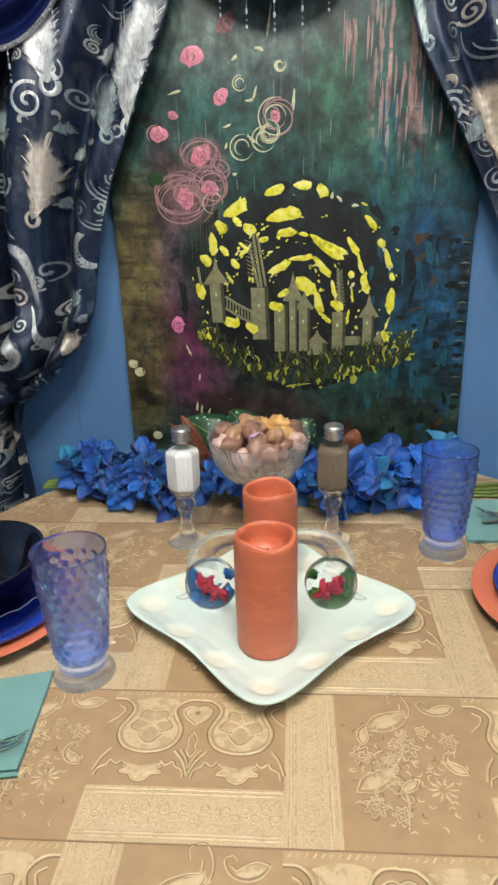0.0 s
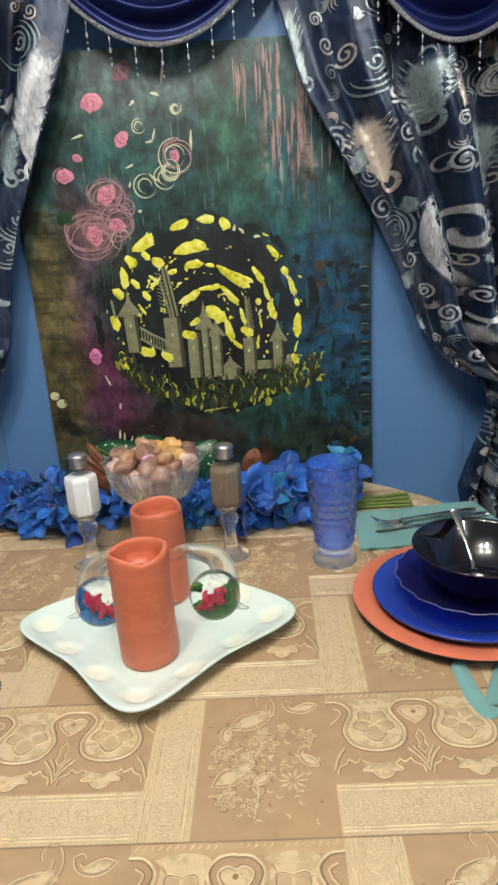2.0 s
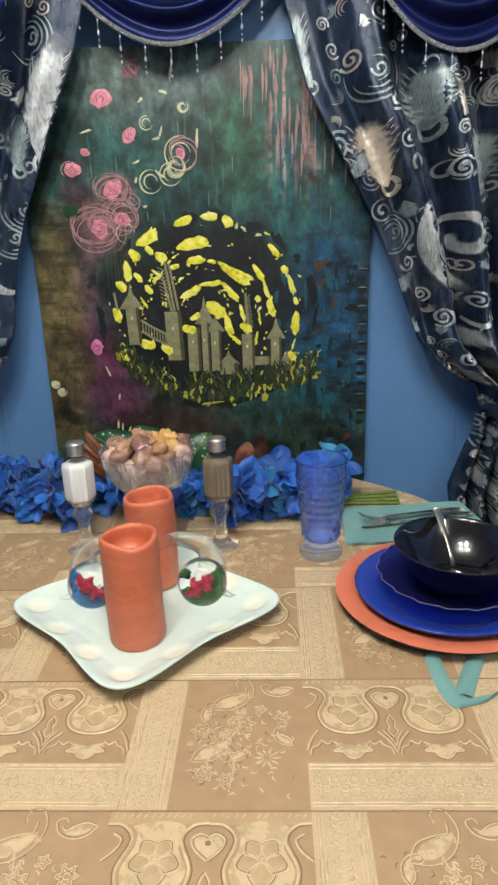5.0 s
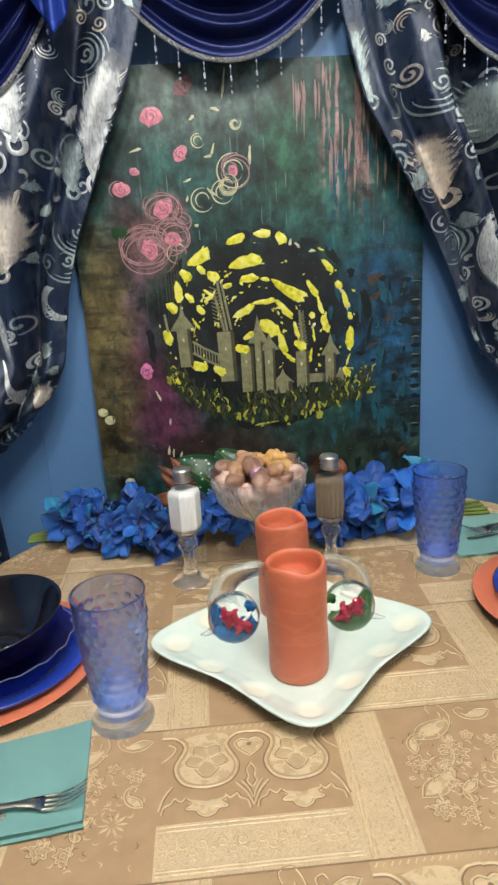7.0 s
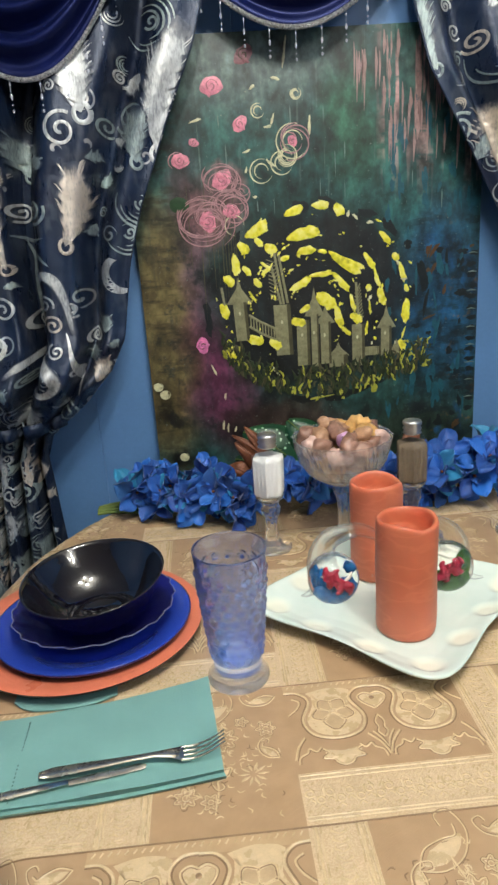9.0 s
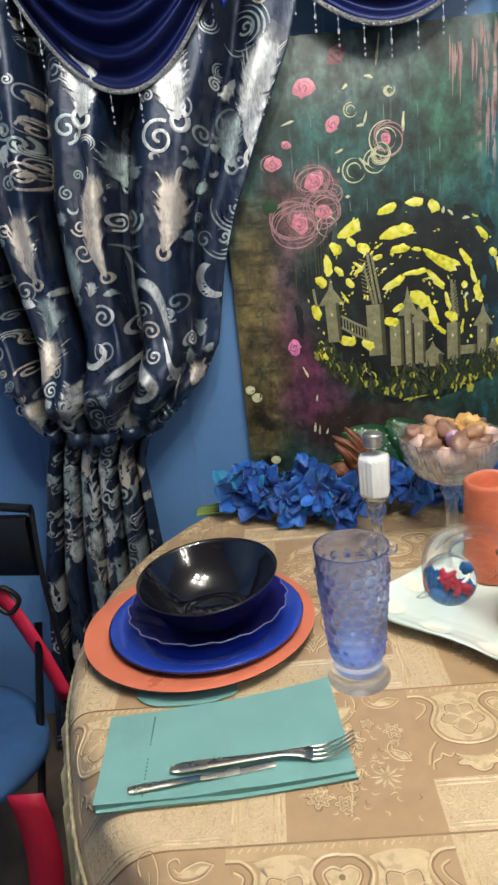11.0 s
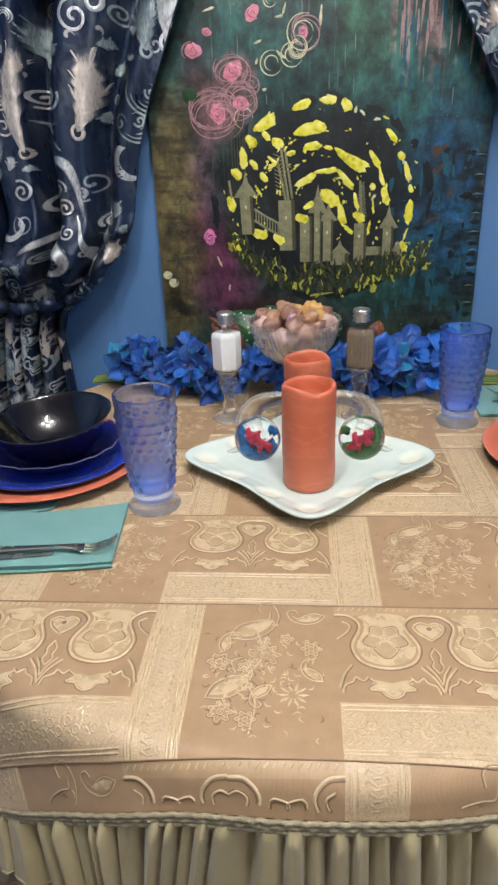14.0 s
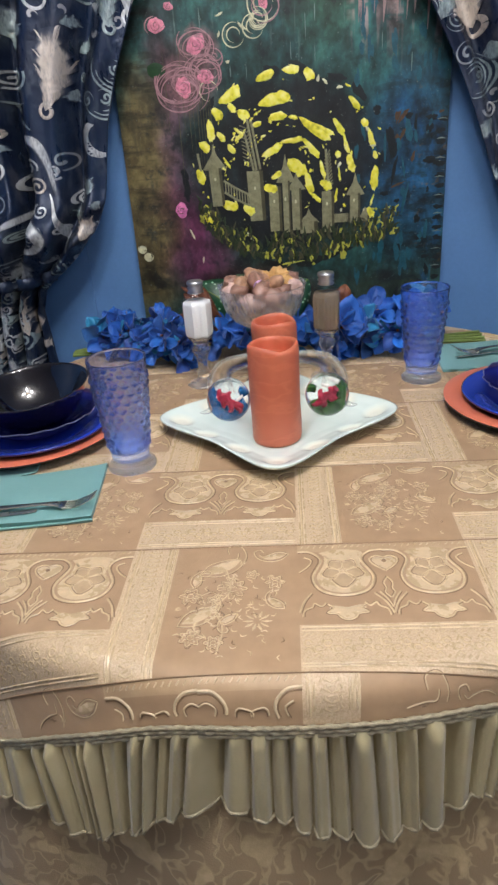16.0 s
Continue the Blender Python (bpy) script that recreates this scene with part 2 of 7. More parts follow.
def dotted_leaf():
    n = Net("dotted_green_leaf")
    co = n.coords()
    v = n.node("ShaderNodeTexVoronoi")
    n.link(co, v.inputs["Vector"])
    v.inputs["Scale"].default_value = 95
    dots = n.smooth(v.outputs["Distance"], 0.28, 0.18)
    base = n.ramp(n.noise(co, 30), (0.3, (0.004, 0.03, 0.012)), (0.7, (0.012, 0.085, 0.03)))
    return n.done(n.principled(n.mix(dots, base, (0.42, 0.62, 0.42)), 0.4))


M["leaf_dark"] = dotted_leaf()


def table_cloth():
    """Woven cloth in a basket of two tiles: one with an upright band beside a plain field, one with a lying band under a figured field."""
    n = Net("gold_jacquard")
    uv = n.node("ShaderNodeUVMap")
    uv.uv_map = "weave"
    sep = n.node("ShaderNodeSeparateXYZ")
    n.link(uv.outputs[0], sep.inputs[0])
    u, v = sep.outputs[0], sep.outputs[1]
    fu, fv = n.math("FRACT", n.math("ADD", u, 40.0)), n.math("FRACT", n.math("ADD", v, 40.0))
    par = n.math("MODULO", n.math("ADD", n.math("FLOOR", n.math("ADD", u, 40.0)), n.math("FLOOR", n.math("ADD", v, 40.0))), 2.0)
    isA = n.math("GREATER_THAN", par, 0.5)
    isB = n.math("SUBTRACT", 1.0, isA)
    bandA = n.math("LESS_THAN", fu, 0.275)
    bandB = n.math("LESS_THAN", fv, 0.315)
    topB = n.math("GREATER_THAN", fv, 0.925)
    light = n.math("ADD", n.math("MULTIPLY", isA, bandA), n.math("MULTIPLY", isB, bandB))
    semi = n.math("MULTIPLY", isB, topB)
    co = n.coords()
    big, mid = n.noise(co, 5.0, 3.0), n.noise(co, 40.0, 3.0)
    warp = n.node("ShaderNodeTexWave")
    n.link(uv.outputs[0], warp.inputs["Vector"])
    warp.inputs["Scale"].default_value = 60.0
    warp.inputs["Distortion"].default_value = 1.5
    field = n.ramp(mid, (0.3, (0.345, 0.215, 0.108)), (0.7, (0.41, 0.262, 0.138)))
    speck = n.smooth(n.noise(co, 480.0, 2.0), 0.40, 0.62)
    bright = n.mix(speck, n.ramp(mid, (0.3, (0.50, 0.36, 0.205)), (0.7, (0.57, 0.42, 0.25))), n.ramp(mid, (0.3, (0.58, 0.44, 0.27)), (0.7, (0.68, 0.525, 0.34))))
    semi_c = n.ramp(mid, (0.3, (0.42, 0.28, 0.145)), (0.7, (0.50, 0.345, 0.19)))
    col = n.mix(light, n.mix(semi, field, semi_c), bright)
    col = n.mix(n.math("MULTIPLY", big, 0.25), col, (0.52, 0.36, 0.20))
    shine = n.math("MULTIPLY_ADD", n.math("ADD", light, n.math("MULTIPLY", semi, 0.6)), -0.20, 0.56)
    h = n.math("MULTIPLY_ADD", n.noise(co, 900.0, 2.0), 0.6, n.math("MULTIPLY", warp.outputs[1], 0.5))
    h = n.math("MULTIPLY_ADD", light, n.math("MULTIPLY_ADD", speck, 0.7, 0.9), h)
    nrm = n.bump(h, 0.35, 0.0006)
    return n.done(n.principled(col, shine, 0.0, nrm, Sheen_Weight=0.15, Specular_IOR_Level=0.6))


M["cloth"] = table_cloth()


def satin_beige():
    n = Net("beige_satin")
    co = n.coords()
    f = n.noise(co, 9.0, 3.0)
    col = n.ramp(f, (0.3, (0.375, 0.315, 0.170)), (0.7, (0.485, 0.412, 0.228)))
    return n.done(n.principled(col, 0.42, 0.0, n.bump(n.noise(co, 700.0, 2.0), 0.2, 0.0005), Sheen_Weight=0.3))


M["ruffle"] = satin_beige()


def faded_damask():
    """Brown cloth with large worn gold leaves and scrolls."""
    n = Net("faded_damask")
    co = n.coords()
    warped = n.node("ShaderNodeVectorMath", op="MULTIPLY_ADD")
    tex = n.node("ShaderNodeTexNoise")
    n.link(co, tex.inputs["Vector"])
    tex.inputs["Scale"].default_value = 16.0
    n.link(tex.outputs["Color"], warped.inputs[0])
    warped.inputs[1].default_value = (0.09, 0.09, 0.09)
    n.link(co, warped.inputs[2])
    leaf_shape = n.noise(warped.outputs[0], 19.0, 1.0)
    line = n.smooth(n.math("ABSOLUTE", n.math("SUBTRACT", n.noise(warped.outputs[0], 36.0, 1.0), 0.5)), 0.05, 0.02)
    f = n.math("MAXIMUM", n.smooth(leaf_shape, 0.52, 0.58), n.math("MULTIPLY", line, 0.7))
    ground = n.ramp(n.noise(co, 7.0, 3.0), (0.3, (0.25, 0.172, 0.088)), (0.7, (0.38, 0.272, 0.145)))
    gold = n.ramp(n.noise(co, 90.0, 3.0), (0.3, (0.43, 0.32, 0.165)), (0.7, (0.56, 0.425, 0.23)))
    return n.done(n.principled(n.mix(f, ground, gold), n.math("MULTIPLY_ADD", f, -0.15, 0.52), 0.0, n.bump(n.math("ADD", f, n.noise(co, 500.0, 2.0)), 0.4, 0.001), Sheen_Weight=0.2))


M["skirt"] = faded_damask()


def curtain_cloth():
    """Navy satin with small woven scrolls and soft silver plumes."""
    n = Net("navy_brocade")
    co = n.coords()
    m = n.node("ShaderNodeMapping")
    n.link(co, m.inputs[0])
    m.inputs["Scale"].default_value = (12.5, 0.0, 12.5)
    cell = n.node("ShaderNodeTexVoronoi")
    n.link(m.outputs[0], cell.inputs["Vector"])
    cell.inputs["Scale"].default_value, cell.inputs["Randomness"].default_value = 1.0, 0.8
    here, mid, tone = n.node("ShaderNodeSeparateXYZ"), n.node("ShaderNodeSeparateXYZ"), n.node("ShaderNodeSeparateXYZ")
    n.link(m.outputs[0], here.inputs[0])
    n.link(cell.outputs["Position"], mid.inputs[0])
    n.link(cell.outputs["Color"], tone.inputs[0])
    dx, dz = n.math("SUBTRACT", here.outputs[0], mid.outputs[0]), n.math("SUBTRACT", here.outputs[2], mid.outputs[2])
    r, turn = cell.outputs["Distance"], n.math("DIVIDE", n.math("ARCTAN2", dz, dx), 2 * math.pi)
    coil = n.math("FRACT", n.math("ADD", n.math("MULTIPLY_ADD", r, 8.0, turn), tone.outputs[1]))
    line = n.smooth(n.math("ABSOLUTE", n.math("SUBTRACT", coil, 0.5)), 0.19, 0.13)
    size = n.math("MULTIPLY_ADD", tone.outputs[2], 0.18, 0.22)
    inside = n.math("MULTIPLY", n.math("LESS_THAN", r, size), n.math("GREATER_THAN", tone.outputs[0], 0.2))
    scroll = n.math("MULTIPLY", line, inside)
    big, fine = n.noise(co, 6.0, 4.0), n.noise(co, 800.0, 2.0)
    streak = n.noise(co, 26.0, 4.0, 0.55, (2.4, 1.0, 0.6))
    plume = n.math("MULTIPLY", n.smooth(n.noise(co, 10.0, 3.0, 0.6, (1.5, 1.0, 0.8)), 0.49, 0.57), n.smooth(streak, 0.42, 0.54))
    plume = n.math("MULTIPLY", plume, n.smooth(r, 0.26, 0.40))
    silver = n.math("MAXIMUM", n.math("MULTIPLY", scroll, 0.9), n.math("MULTIPLY", plume, 0.07))
    col = n.ramp(big, (0.3, (0.007, 0.011, 0.028)), (0.7, (0.014, 0.028, 0.062)))
    thread = n.ramp(n.noise(co, 5.0, 2.0), (0.38, (0.37, 0.44, 0.46)), (0.62, (0.54, 0.53, 0.53)))
    col = n.mix(silver, col, thread)
    rough = n.math("MULTIPLY_ADD", streak, 0.20, 0.20)
    wrinkle = n.math("MULTIPLY_ADD", n.noise(co, 30.0, 3.0), 6.0, fine)
    return n.done(n.principled(col, rough, n.math("MULTIPLY", silver, 0.5), n.bump(wrinkle, 0.5, 0.0011), Specular_IOR_Level=0.6, Specular_Tint=(0.75, 0.82, 1.0)))


M["brocade"] = curtain_cloth()


def pebbled_glass():
    """Pale blue glass that is deeper in colour where the pressed lenses and the base are thick."""
    n = Net("blue_pressed_glass")
    thick = n.node("ShaderNodeAttribute")
    thick.attribute_name = "thickness"
    tint = n.mix(thick.outputs["Fac"], (0.95, 0.96, 1.0), (0.46, 0.62, 1.0))
    see = n.node("ShaderNodeBsdfTransparent")
    n.link(tint, see.inputs["Color"])
    glass = n.node("ShaderNodeBsdfGlass")
    n.link(tint, glass.inputs["Color"])
    glass.inputs["Roughness"].default_value, glass.inputs["IOR"].default_value = 0.0, 1.4
    gloss = n.node("ShaderNodeBsdfGlossy")
    gloss.inputs["Roughness"].default_value = 0.09
    # blue diffuse added so thick glass looks luminous, in place of light scattered inside
    glow = n.node("ShaderNodeBsdfDiffuse")
    glow.inputs["Color"].default_value = (0.22, 0.36, 1.0, 1)
    edge = n.node("ShaderNodeLayerWeight")
    edge.inputs["Blend"].default_value = 0.5

    def blend(f, a, b):
        m = n.node("ShaderNodeMixShader")
        n.put(m.inputs[0], f)
        n.link(a.outputs[0], m.inputs[1])
        n.link(b.outputs[0], m.inputs[2])
        return m

    body = blend(0.9, see, glass)
    body = blend(n.math("MULTIPLY", thick.outputs["Fac"], 0.12), body, glow)
    body = blend(n.math("MULTIPLY_ADD", n.math("POWER", edge.outputs["Facing"], 5.0), 0.10, 0.02), body, gloss)
    return n.done(body.outputs[0])


M["glass_blue"] = pebbled_glass()

# clear glass with its shadow turned off, so lamp light reaches what lies inside
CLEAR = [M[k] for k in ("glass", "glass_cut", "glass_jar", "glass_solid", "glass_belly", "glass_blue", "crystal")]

# ---- shape helpers ----


class Shape:
    """Gathers vertices and faces of one mesh."""

    def __init__(self):
        self.v, self.f, self.m, self.cover = [], [], [], {}

    def add(self, verts, faces, slot=0):
        k = len(self.v)
        self.v += [tuple(p) for p in verts]
        self.f += [tuple(i + k for i in f) for f in faces]
        self.m += [slot] * len(faces)
        return self

    def grid(self, rows, closed=False, slot=0):
        """Rows of equally many points, joined by quads; closed: each row is a ring."""
        n, m = len(rows), len(rows[0])
        faces = []
        for i in range(n - 1):
            for j in range(m if closed else m - 1):
                a, b = i * m + j, i * m + (j + 1) % m
                faces.append((a, b, b + m, a + m))
        return self.add([p for r in rows for p in r], faces, slot)

    def lathe(self, profile, n=40, wave=None, slot=0):
        """Turns (radius, height) pairs about z. wave(a, i): factor on the radius."""
        rows = []
        for i, (r, z) in enumerate(profile):
            rows.append([(r * (wave(2 * math.pi * j / n, i) if wave else 1) * math.cos(2 * math.pi * j / n),
                          r * (wave(2 * math.pi * j / n, i) if wave else 1) * math.sin(2 * math.pi * j / n), z) for j in range(n)])
        return self.grid(rows, True, slot)

    def tube(self, pts, radius, n=8, slot=0, caps=True):
        """A round bar along pts; radius: a number or a function of 0..1."""
        pts = [Vector(p) for p in pts]
        rows, last = [], None
        for i, p in enumerate(pts):
            d = (pts[min(i + 1, len(pts) - 1)] - pts[max(i - 1, 0)]).normalized()
            if last is None:
                side = d.cross(Vector((0, 0, 1)) if abs(d.z) < 0.9 else Vector((1, 0, 0))).normalized()
            else:
                side = (last - d * last.dot(d)).normalized()
            last = side
            up = d.cross(side)
            r = radius(i / (len(pts) - 1)) if callable(radius) else radius
            rows.append([p + (side * math.cos(2 * math.pi * k / n) + up * math.sin(2 * math.pi * k / n)) * r for k in range(n)])
        k = len(self.v)
        self.grid(rows, True, slot)
        if caps:
            self.f += [tuple(k + j for j in range(n)), tuple(k + (len(pts) - 1) * n + n - 1 - j for j in range(n))]
            self.m += [slot, slot]
        return self

    def ball(self, centre, r, n=16, squash=(1, 1, 1), slot=0, warp=0.0, seed=0):
        rows = []
        for i in range(n // 2 + 1):
            a = math.pi * i / (n // 2)
            row = []
            for j in range(n):
                b = 2 * math.pi * j / n
                d = Vector((max(math.sin(a), 1e-3) * math.cos(b), max(math.sin(a), 1e-3) * math.sin(b), -math.cos(a)))
                k = r * (1 + (warp * noise.noise(d * 1.7 + Vector((seed * 3.1, seed, 0))) if warp else 0))
                row.append((centre[0] + d.x * k * squash[0], centre[1] + d.y * k * squash[1], centre[2] + d.z * k * squash[2]))
            rows.append(row)
        return self.grid(rows, True, slot)

    def box(self, lo, hi, slot=0):
        (a, b, c), (d, e, g) = lo, hi
        return self.add([(a, b, c), (d, b, c), (d, e, c), (a, e, c), (a, b, g), (d, b, g), (d, e, g), (a, e, g)],
                        [(0, 3, 2, 1), (4, 5, 6, 7), (0, 1, 5, 4), (1, 2, 6, 5), (2, 3, 7, 6), (3, 0, 4, 7)], slot)

    def ribbon(self, line, width, place, lift=0.0006, slot=0, taper=False):
        """A raised thread along a line of (u, v), laid by place(u, v, height)."""
        rows = []
        for i, (u, v) in enumerate(line):
            u0, v0 = line[max(i - 1, 0)]
            u1, v1 = line[min(i + 1, len(line) - 1)]
            d = math.hypot(u1 - u0, v1 - v0) or 1.0
            nu, nv = -(v1 - v0) / d, (u1 - u0) / d
            w = width / 2 * (1 if not taper else max(math.sin(math.pi * (0.08 + 0.9 * i / (len(line) - 1))), 0.1))
            rows.append([place(u + nu * w, v + nv * w, 0.0002), place(u + nu * w * 0.4, v + nv * w * 0.4, lift),
                         place(u - nu * w * 0.4, v - nv * w * 0.4, lift), place(u - nu * w, v - nv * w, 0.0002)])
        return self.grid(rows, False, slot)

    def patch(self, outline, place, lift=0.0005, slot=0):
        """A filled, slightly domed area inside an outline of (u, v)."""
        cu, cv = sum(p[0] for p in outline) / len(outline), sum(p[1] for p in outline) / len(outline)
        n = len(outline)
        ring = [place(u, v, 0.0002) for u, v in outline]
        inner = [place(cu + (u - cu) * 0.6, cv + (v - cv) * 0.6, lift) for u, v in outline]
        return self.add(ring + inner + [place(cu, cv, lift * 1.2)],
                        [(i, (i + 1) % n, n + (i + 1) % n, n + i) for i in range(n)] + [(n + i, n + (i + 1) % n, 2 * n) for i in range(n)], slot)

    def mesh(self, name, mats, smooth=True, angle=None):
        me = bpy.data.meshes.new(name)
        me.from_pydata(self.v, [], self.f)
        for m in (mats if isinstance(mats, (list, tuple)) else [mats]):
            me.materials.append(m)
        me.polygons.foreach_set("material_index", self.m)
        me.polygons.foreach_set("use_smooth", [smooth] * len(me.polygons))
        if angle:
            me.set_sharp_from_angle(angle=radians(angle))
        me.update()
        return me


def thing(name, label, category, group="", at=(0, 0, 0), turn=0.0, lean=(0, 0), kind=""):
    ob = new(name)
    ob.empty_display_size = 0.02
    ob.matrix_basis = pose(*at, lean[0], lean[1], turn)
    return tagged(ob, label, category, group, kind)


def part(name, shape, mats, parent, label="", smooth=True, angle=None, solid=0.0):
    """One mesh object under a thing or a part, in its parent's own space."""
    me = shape if isinstance(shape, bpy.types.Mesh) else shape.mesh(name, mats, smooth, angle)
    ob = new(name, me)
    ob.parent = parent
    if solid:
        mod = ob.modifiers.new("thick", "SOLIDIFY")
        mod.thickness, mod.offset = solid, 0
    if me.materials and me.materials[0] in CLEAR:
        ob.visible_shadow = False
    return tagged(ob, label)


def lone(name, shape, mats, label="", category="", group="", kind="", smooth=True, angle=None, at=None):
    ob = new(name, shape.mesh(name, mats, smooth, angle))
    if at:
        ob.matrix_basis = at
    return tagged(ob, label, category, group, kind)


def curve(pts, n=8, closed=False):
    """A smooth line through points."""
    out, m = [], len(pts)
    for i in range(m if closed else m - 1):
        p = [pts[(i + k - 1) % m] if closed else pts[min(max(i + k - 1, 0), m - 1)] for k in range(4)]
        for j in range(n):
            t = j / n
            out.append(tuple(0.5 * (2 * b + (c - a) * t + (2 * a - 5 * b + 4 * c - d) * t * t + (3 * b - a - 3 * c + d) * t ** 3) for a, b, c, d in zip(*p)))
    out.append(pts[0] if closed else pts[-1])
    return out


def table(pairs):
    """A smooth function through (argument, value) pairs."""
    xs, ys = [p[0] for p in pairs], [p[1] for p in pairs]
    return lambda x: float(np.interp(x, xs, ys))


def arc(cu, cv, r, a0=0, a1=360, n=20, squash=1.0):
    return [(cu + r * math.cos(radians(a0 + (a1 - a0) * i / n)), cv + squash * r * math.sin(radians(a0 + (a1 - a0) * i / n))) for i in range(n + 1)]


def spiral(cu, cv, r, turns=2.0, start=0.0, hand=1, n=36):
    return [(cu + hand * r * (1 - 0.88 * i / n) * math.cos(start + 2 * math.pi * turns * i / n), cv + r * (1 - 0.88 * i / n) * math.sin(start + 2 * math.pi * turns * i / n)) for i in range(n + 1)]


def shift(line, cu, cv, size=1.0, turn=0.0, flip=1):
    c, s = math.cos(turn), math.sin(turn)
    return [(cu + size * (flip * u * c - v * s), cv + size * (flip * u * s + v * c)) for u, v in line]

# ---- the room ----
X0, X1, Y0, Y1, TOP = -2.0, 2.4, -2.6, 1.72, 2.50


def slab(name, lo, hi, material, label):
    return lone(name, Shape().box(lo, hi), material, label, name.split("_")[0], kind="structure", smooth=False)


slab("floor", (X0 - 0.1, Y0 - 0.1, -0.08), (X1 + 0.1, Y1 + 0.1, 0.0), M["floor"], "brown carpeted floor under the table")
slab("ceiling", (X0 - 0.1, Y0 - 0.1, TOP), (X1 + 0.1, Y1 + 0.1, TOP + 0.08), M["ceiling"], "plain off-white painted ceiling")
slab("wall_south", (X0, Y0 - 0.1, 0), (X1, Y0, TOP), M["wall_far"], "unseen beige wall, pale to bounce light")
slab("wall_west", (X0 - 0.1, Y0, 0), (X0, Y1, TOP), M["wall"], "plain blue painted wall")
slab("wall_east", (X1, Y0, 0), (X1 + 0.1, Y1, TOP), M["wall"], "plain blue painted wall")

# the blue wall behind the table: boards with thin joints
north = thing("wall_north", "blue painted board wall behind the table", "wall", kind="structure")
s = Shape().box((X0, Y1 + 0.002, 0), (X1, Y1 + 0.1, TOP))
part("wall_core", s, M["wall"], north, smooth=False)
x = X0
k = 0
while x < X1 - 0.01:
    w = min(0.405, X1 - x)
    b = 0.0014
    s = Shape()
    s.add([(x + 0.0004, Y1 + 0.002, 0.0), (x + w - 0.0004, Y1 + 0.002, 0.0), (x + w - 0.0004, Y1 + 0.002, TOP), (x + 0.0004, Y1 + 0.002, TOP),
           (x + b, Y1, 0.0), (x + w - b, Y1, 0.0), (x + w - b, Y1, TOP), (x + b, Y1, TOP)],
          [(4, 5, 6, 7), (0, 1, 5, 4), (1, 2, 6, 5), (2, 3, 7, 6), (3, 0, 4, 7)])
    part("board", s, M["wall"], north, smooth=False)
    x += w

# the lamp over the table and the one further back in the room


def ceiling_lamp(spot, bulbs, label):
    ob = thing("ceiling_lamp", label, "lamp", "ceiling lamps", at=(spot[0], spot[1], TOP))
    part("canopy", Shape().lathe([(0.001, -0.03), (0.05, -0.03), (0.065, -0.012), (0.068, 0.0), (0.001, 0.0)], 24), M["brass"], ob)
    part("stem", Shape().tube([(0, 0, -0.02), (0, 0, -0.11)], 0.008), M["brass"], ob)
    for px, py, pz in bulbs:
        dx, dy = px - spot[0], py - spot[1]
        arm = part("arm", Shape().tube(curve([(0, 0, -0.10), (dx * 0.5, dy * 0.5, -0.115), (dx, dy, -0.10)], 5), 0.006), M["brass"], ob)
        part("socket", Shape().lathe([(0.001, -0.125), (0.016, -0.12), (0.018, -0.10), (0.001, -0.095)], 16), M["brass"], arm).location = (dx, dy, 0)


ceiling_lamp(LAMP, BULBS, "brass ceiling lamp with four small bulbs")
ceiling_lamp(BACK_LAMP, BACK_BULBS, "brass ceiling lamp with three small bulbs")

# ---- the round table and its cloth ----
CX, CY, R0, EDGE, ZT = 0.17, 0.93, 0.617, 0.032, 0.75
XU, PITCH = -0.032, 0.2065
ROWS_Y = [-0.33, -0.117, 0.095, 0.307, 0.522, 0.729, 0.962, 1.176, 1.385, 1.595, 1.81, 2.02]


def weave(x, y):
    """Place on the flat cloth in units of its woven tiles."""
    return (x - XU) / PITCH, float(np.interp(y, ROWS_Y, [i - 3.0 + 1.0 for i in range(len(ROWS_Y))]))


def unweave(u, v):
    return XU + u * PITCH, float(np.interp(v, [i - 2.0 for i in range(len(ROWS_Y))], ROWS_Y))


DROP = 0.058


def drop(a):
    """How far the cloth hangs over: more towards its four corners."""
    return DROP + 0.13 * math.sin(2 * (a + 1.5)) ** 4


TURN_MAX = math.pi / 2 * 0.84


def fold(x, y, h=0.0):
    """The cloth laid on the round top: flat, round the edge, then hanging."""
    dx, dy = x - CX, y - CY
    r = math.hypot(dx, dy) or 1e-9
    ex, ey = dx / r, dy / r
    if r <= R0:
        return (x, y, ZT + h + 0.0006 * noise.noise((x * 9, y * 9, 0)))
    s = r - R0
    a = min(s / EDGE, TURN_MAX)
    rad, z = R0 + EDGE * math.sin(a), ZT - EDGE * (1 - math.cos(a))
    rest = s - EDGE * a
    if rest > 0:
        wob = 0.012 * min(rest / 0.06, 1) * noise.noise((ex * 5, ey * 5, 3))
        rad += rest * math.cos(a) + wob
        z -= rest * math.sin(a)
    return (CX + ex * (rad + h * math.sin(a)), CY + ey * (rad + h * math.sin(a)), z + h * math.cos(a))


dining_table = thing("dining_table", "round dining table hidden under its cloth", "table", at=(CX, CY, 0))
part("tabletop", Shape().lathe([(0.001, 0.715), (0.60, 0.715), (0.615, 0.722), (0.615, 0.738), (0.60, 0.744), (0.001, 0.744)], 64), M["leaf_brown"], dining_table)
part("pedestal", Shape().lathe([(0.001, 0.0), (0.22, 0.0), (0.20, 0.05), (0.07, 0.09), (0.06, 0.62), (0.15, 0.714), (0.001, 0.714)], 32), M["leaf_brown"], dining_table)

cloth = thing("tablecloth", "gold and tan woven damask cloth with braid and gathered satin skirt", "tablecloth")
rings = [R0 * (i / 24) for i in range(25)] + [R0 + EDGE * TURN_MAX * i / 6 for i in range(1, 7)] + [-(i / 10) for i in range(1, 11)]
SEG = 240
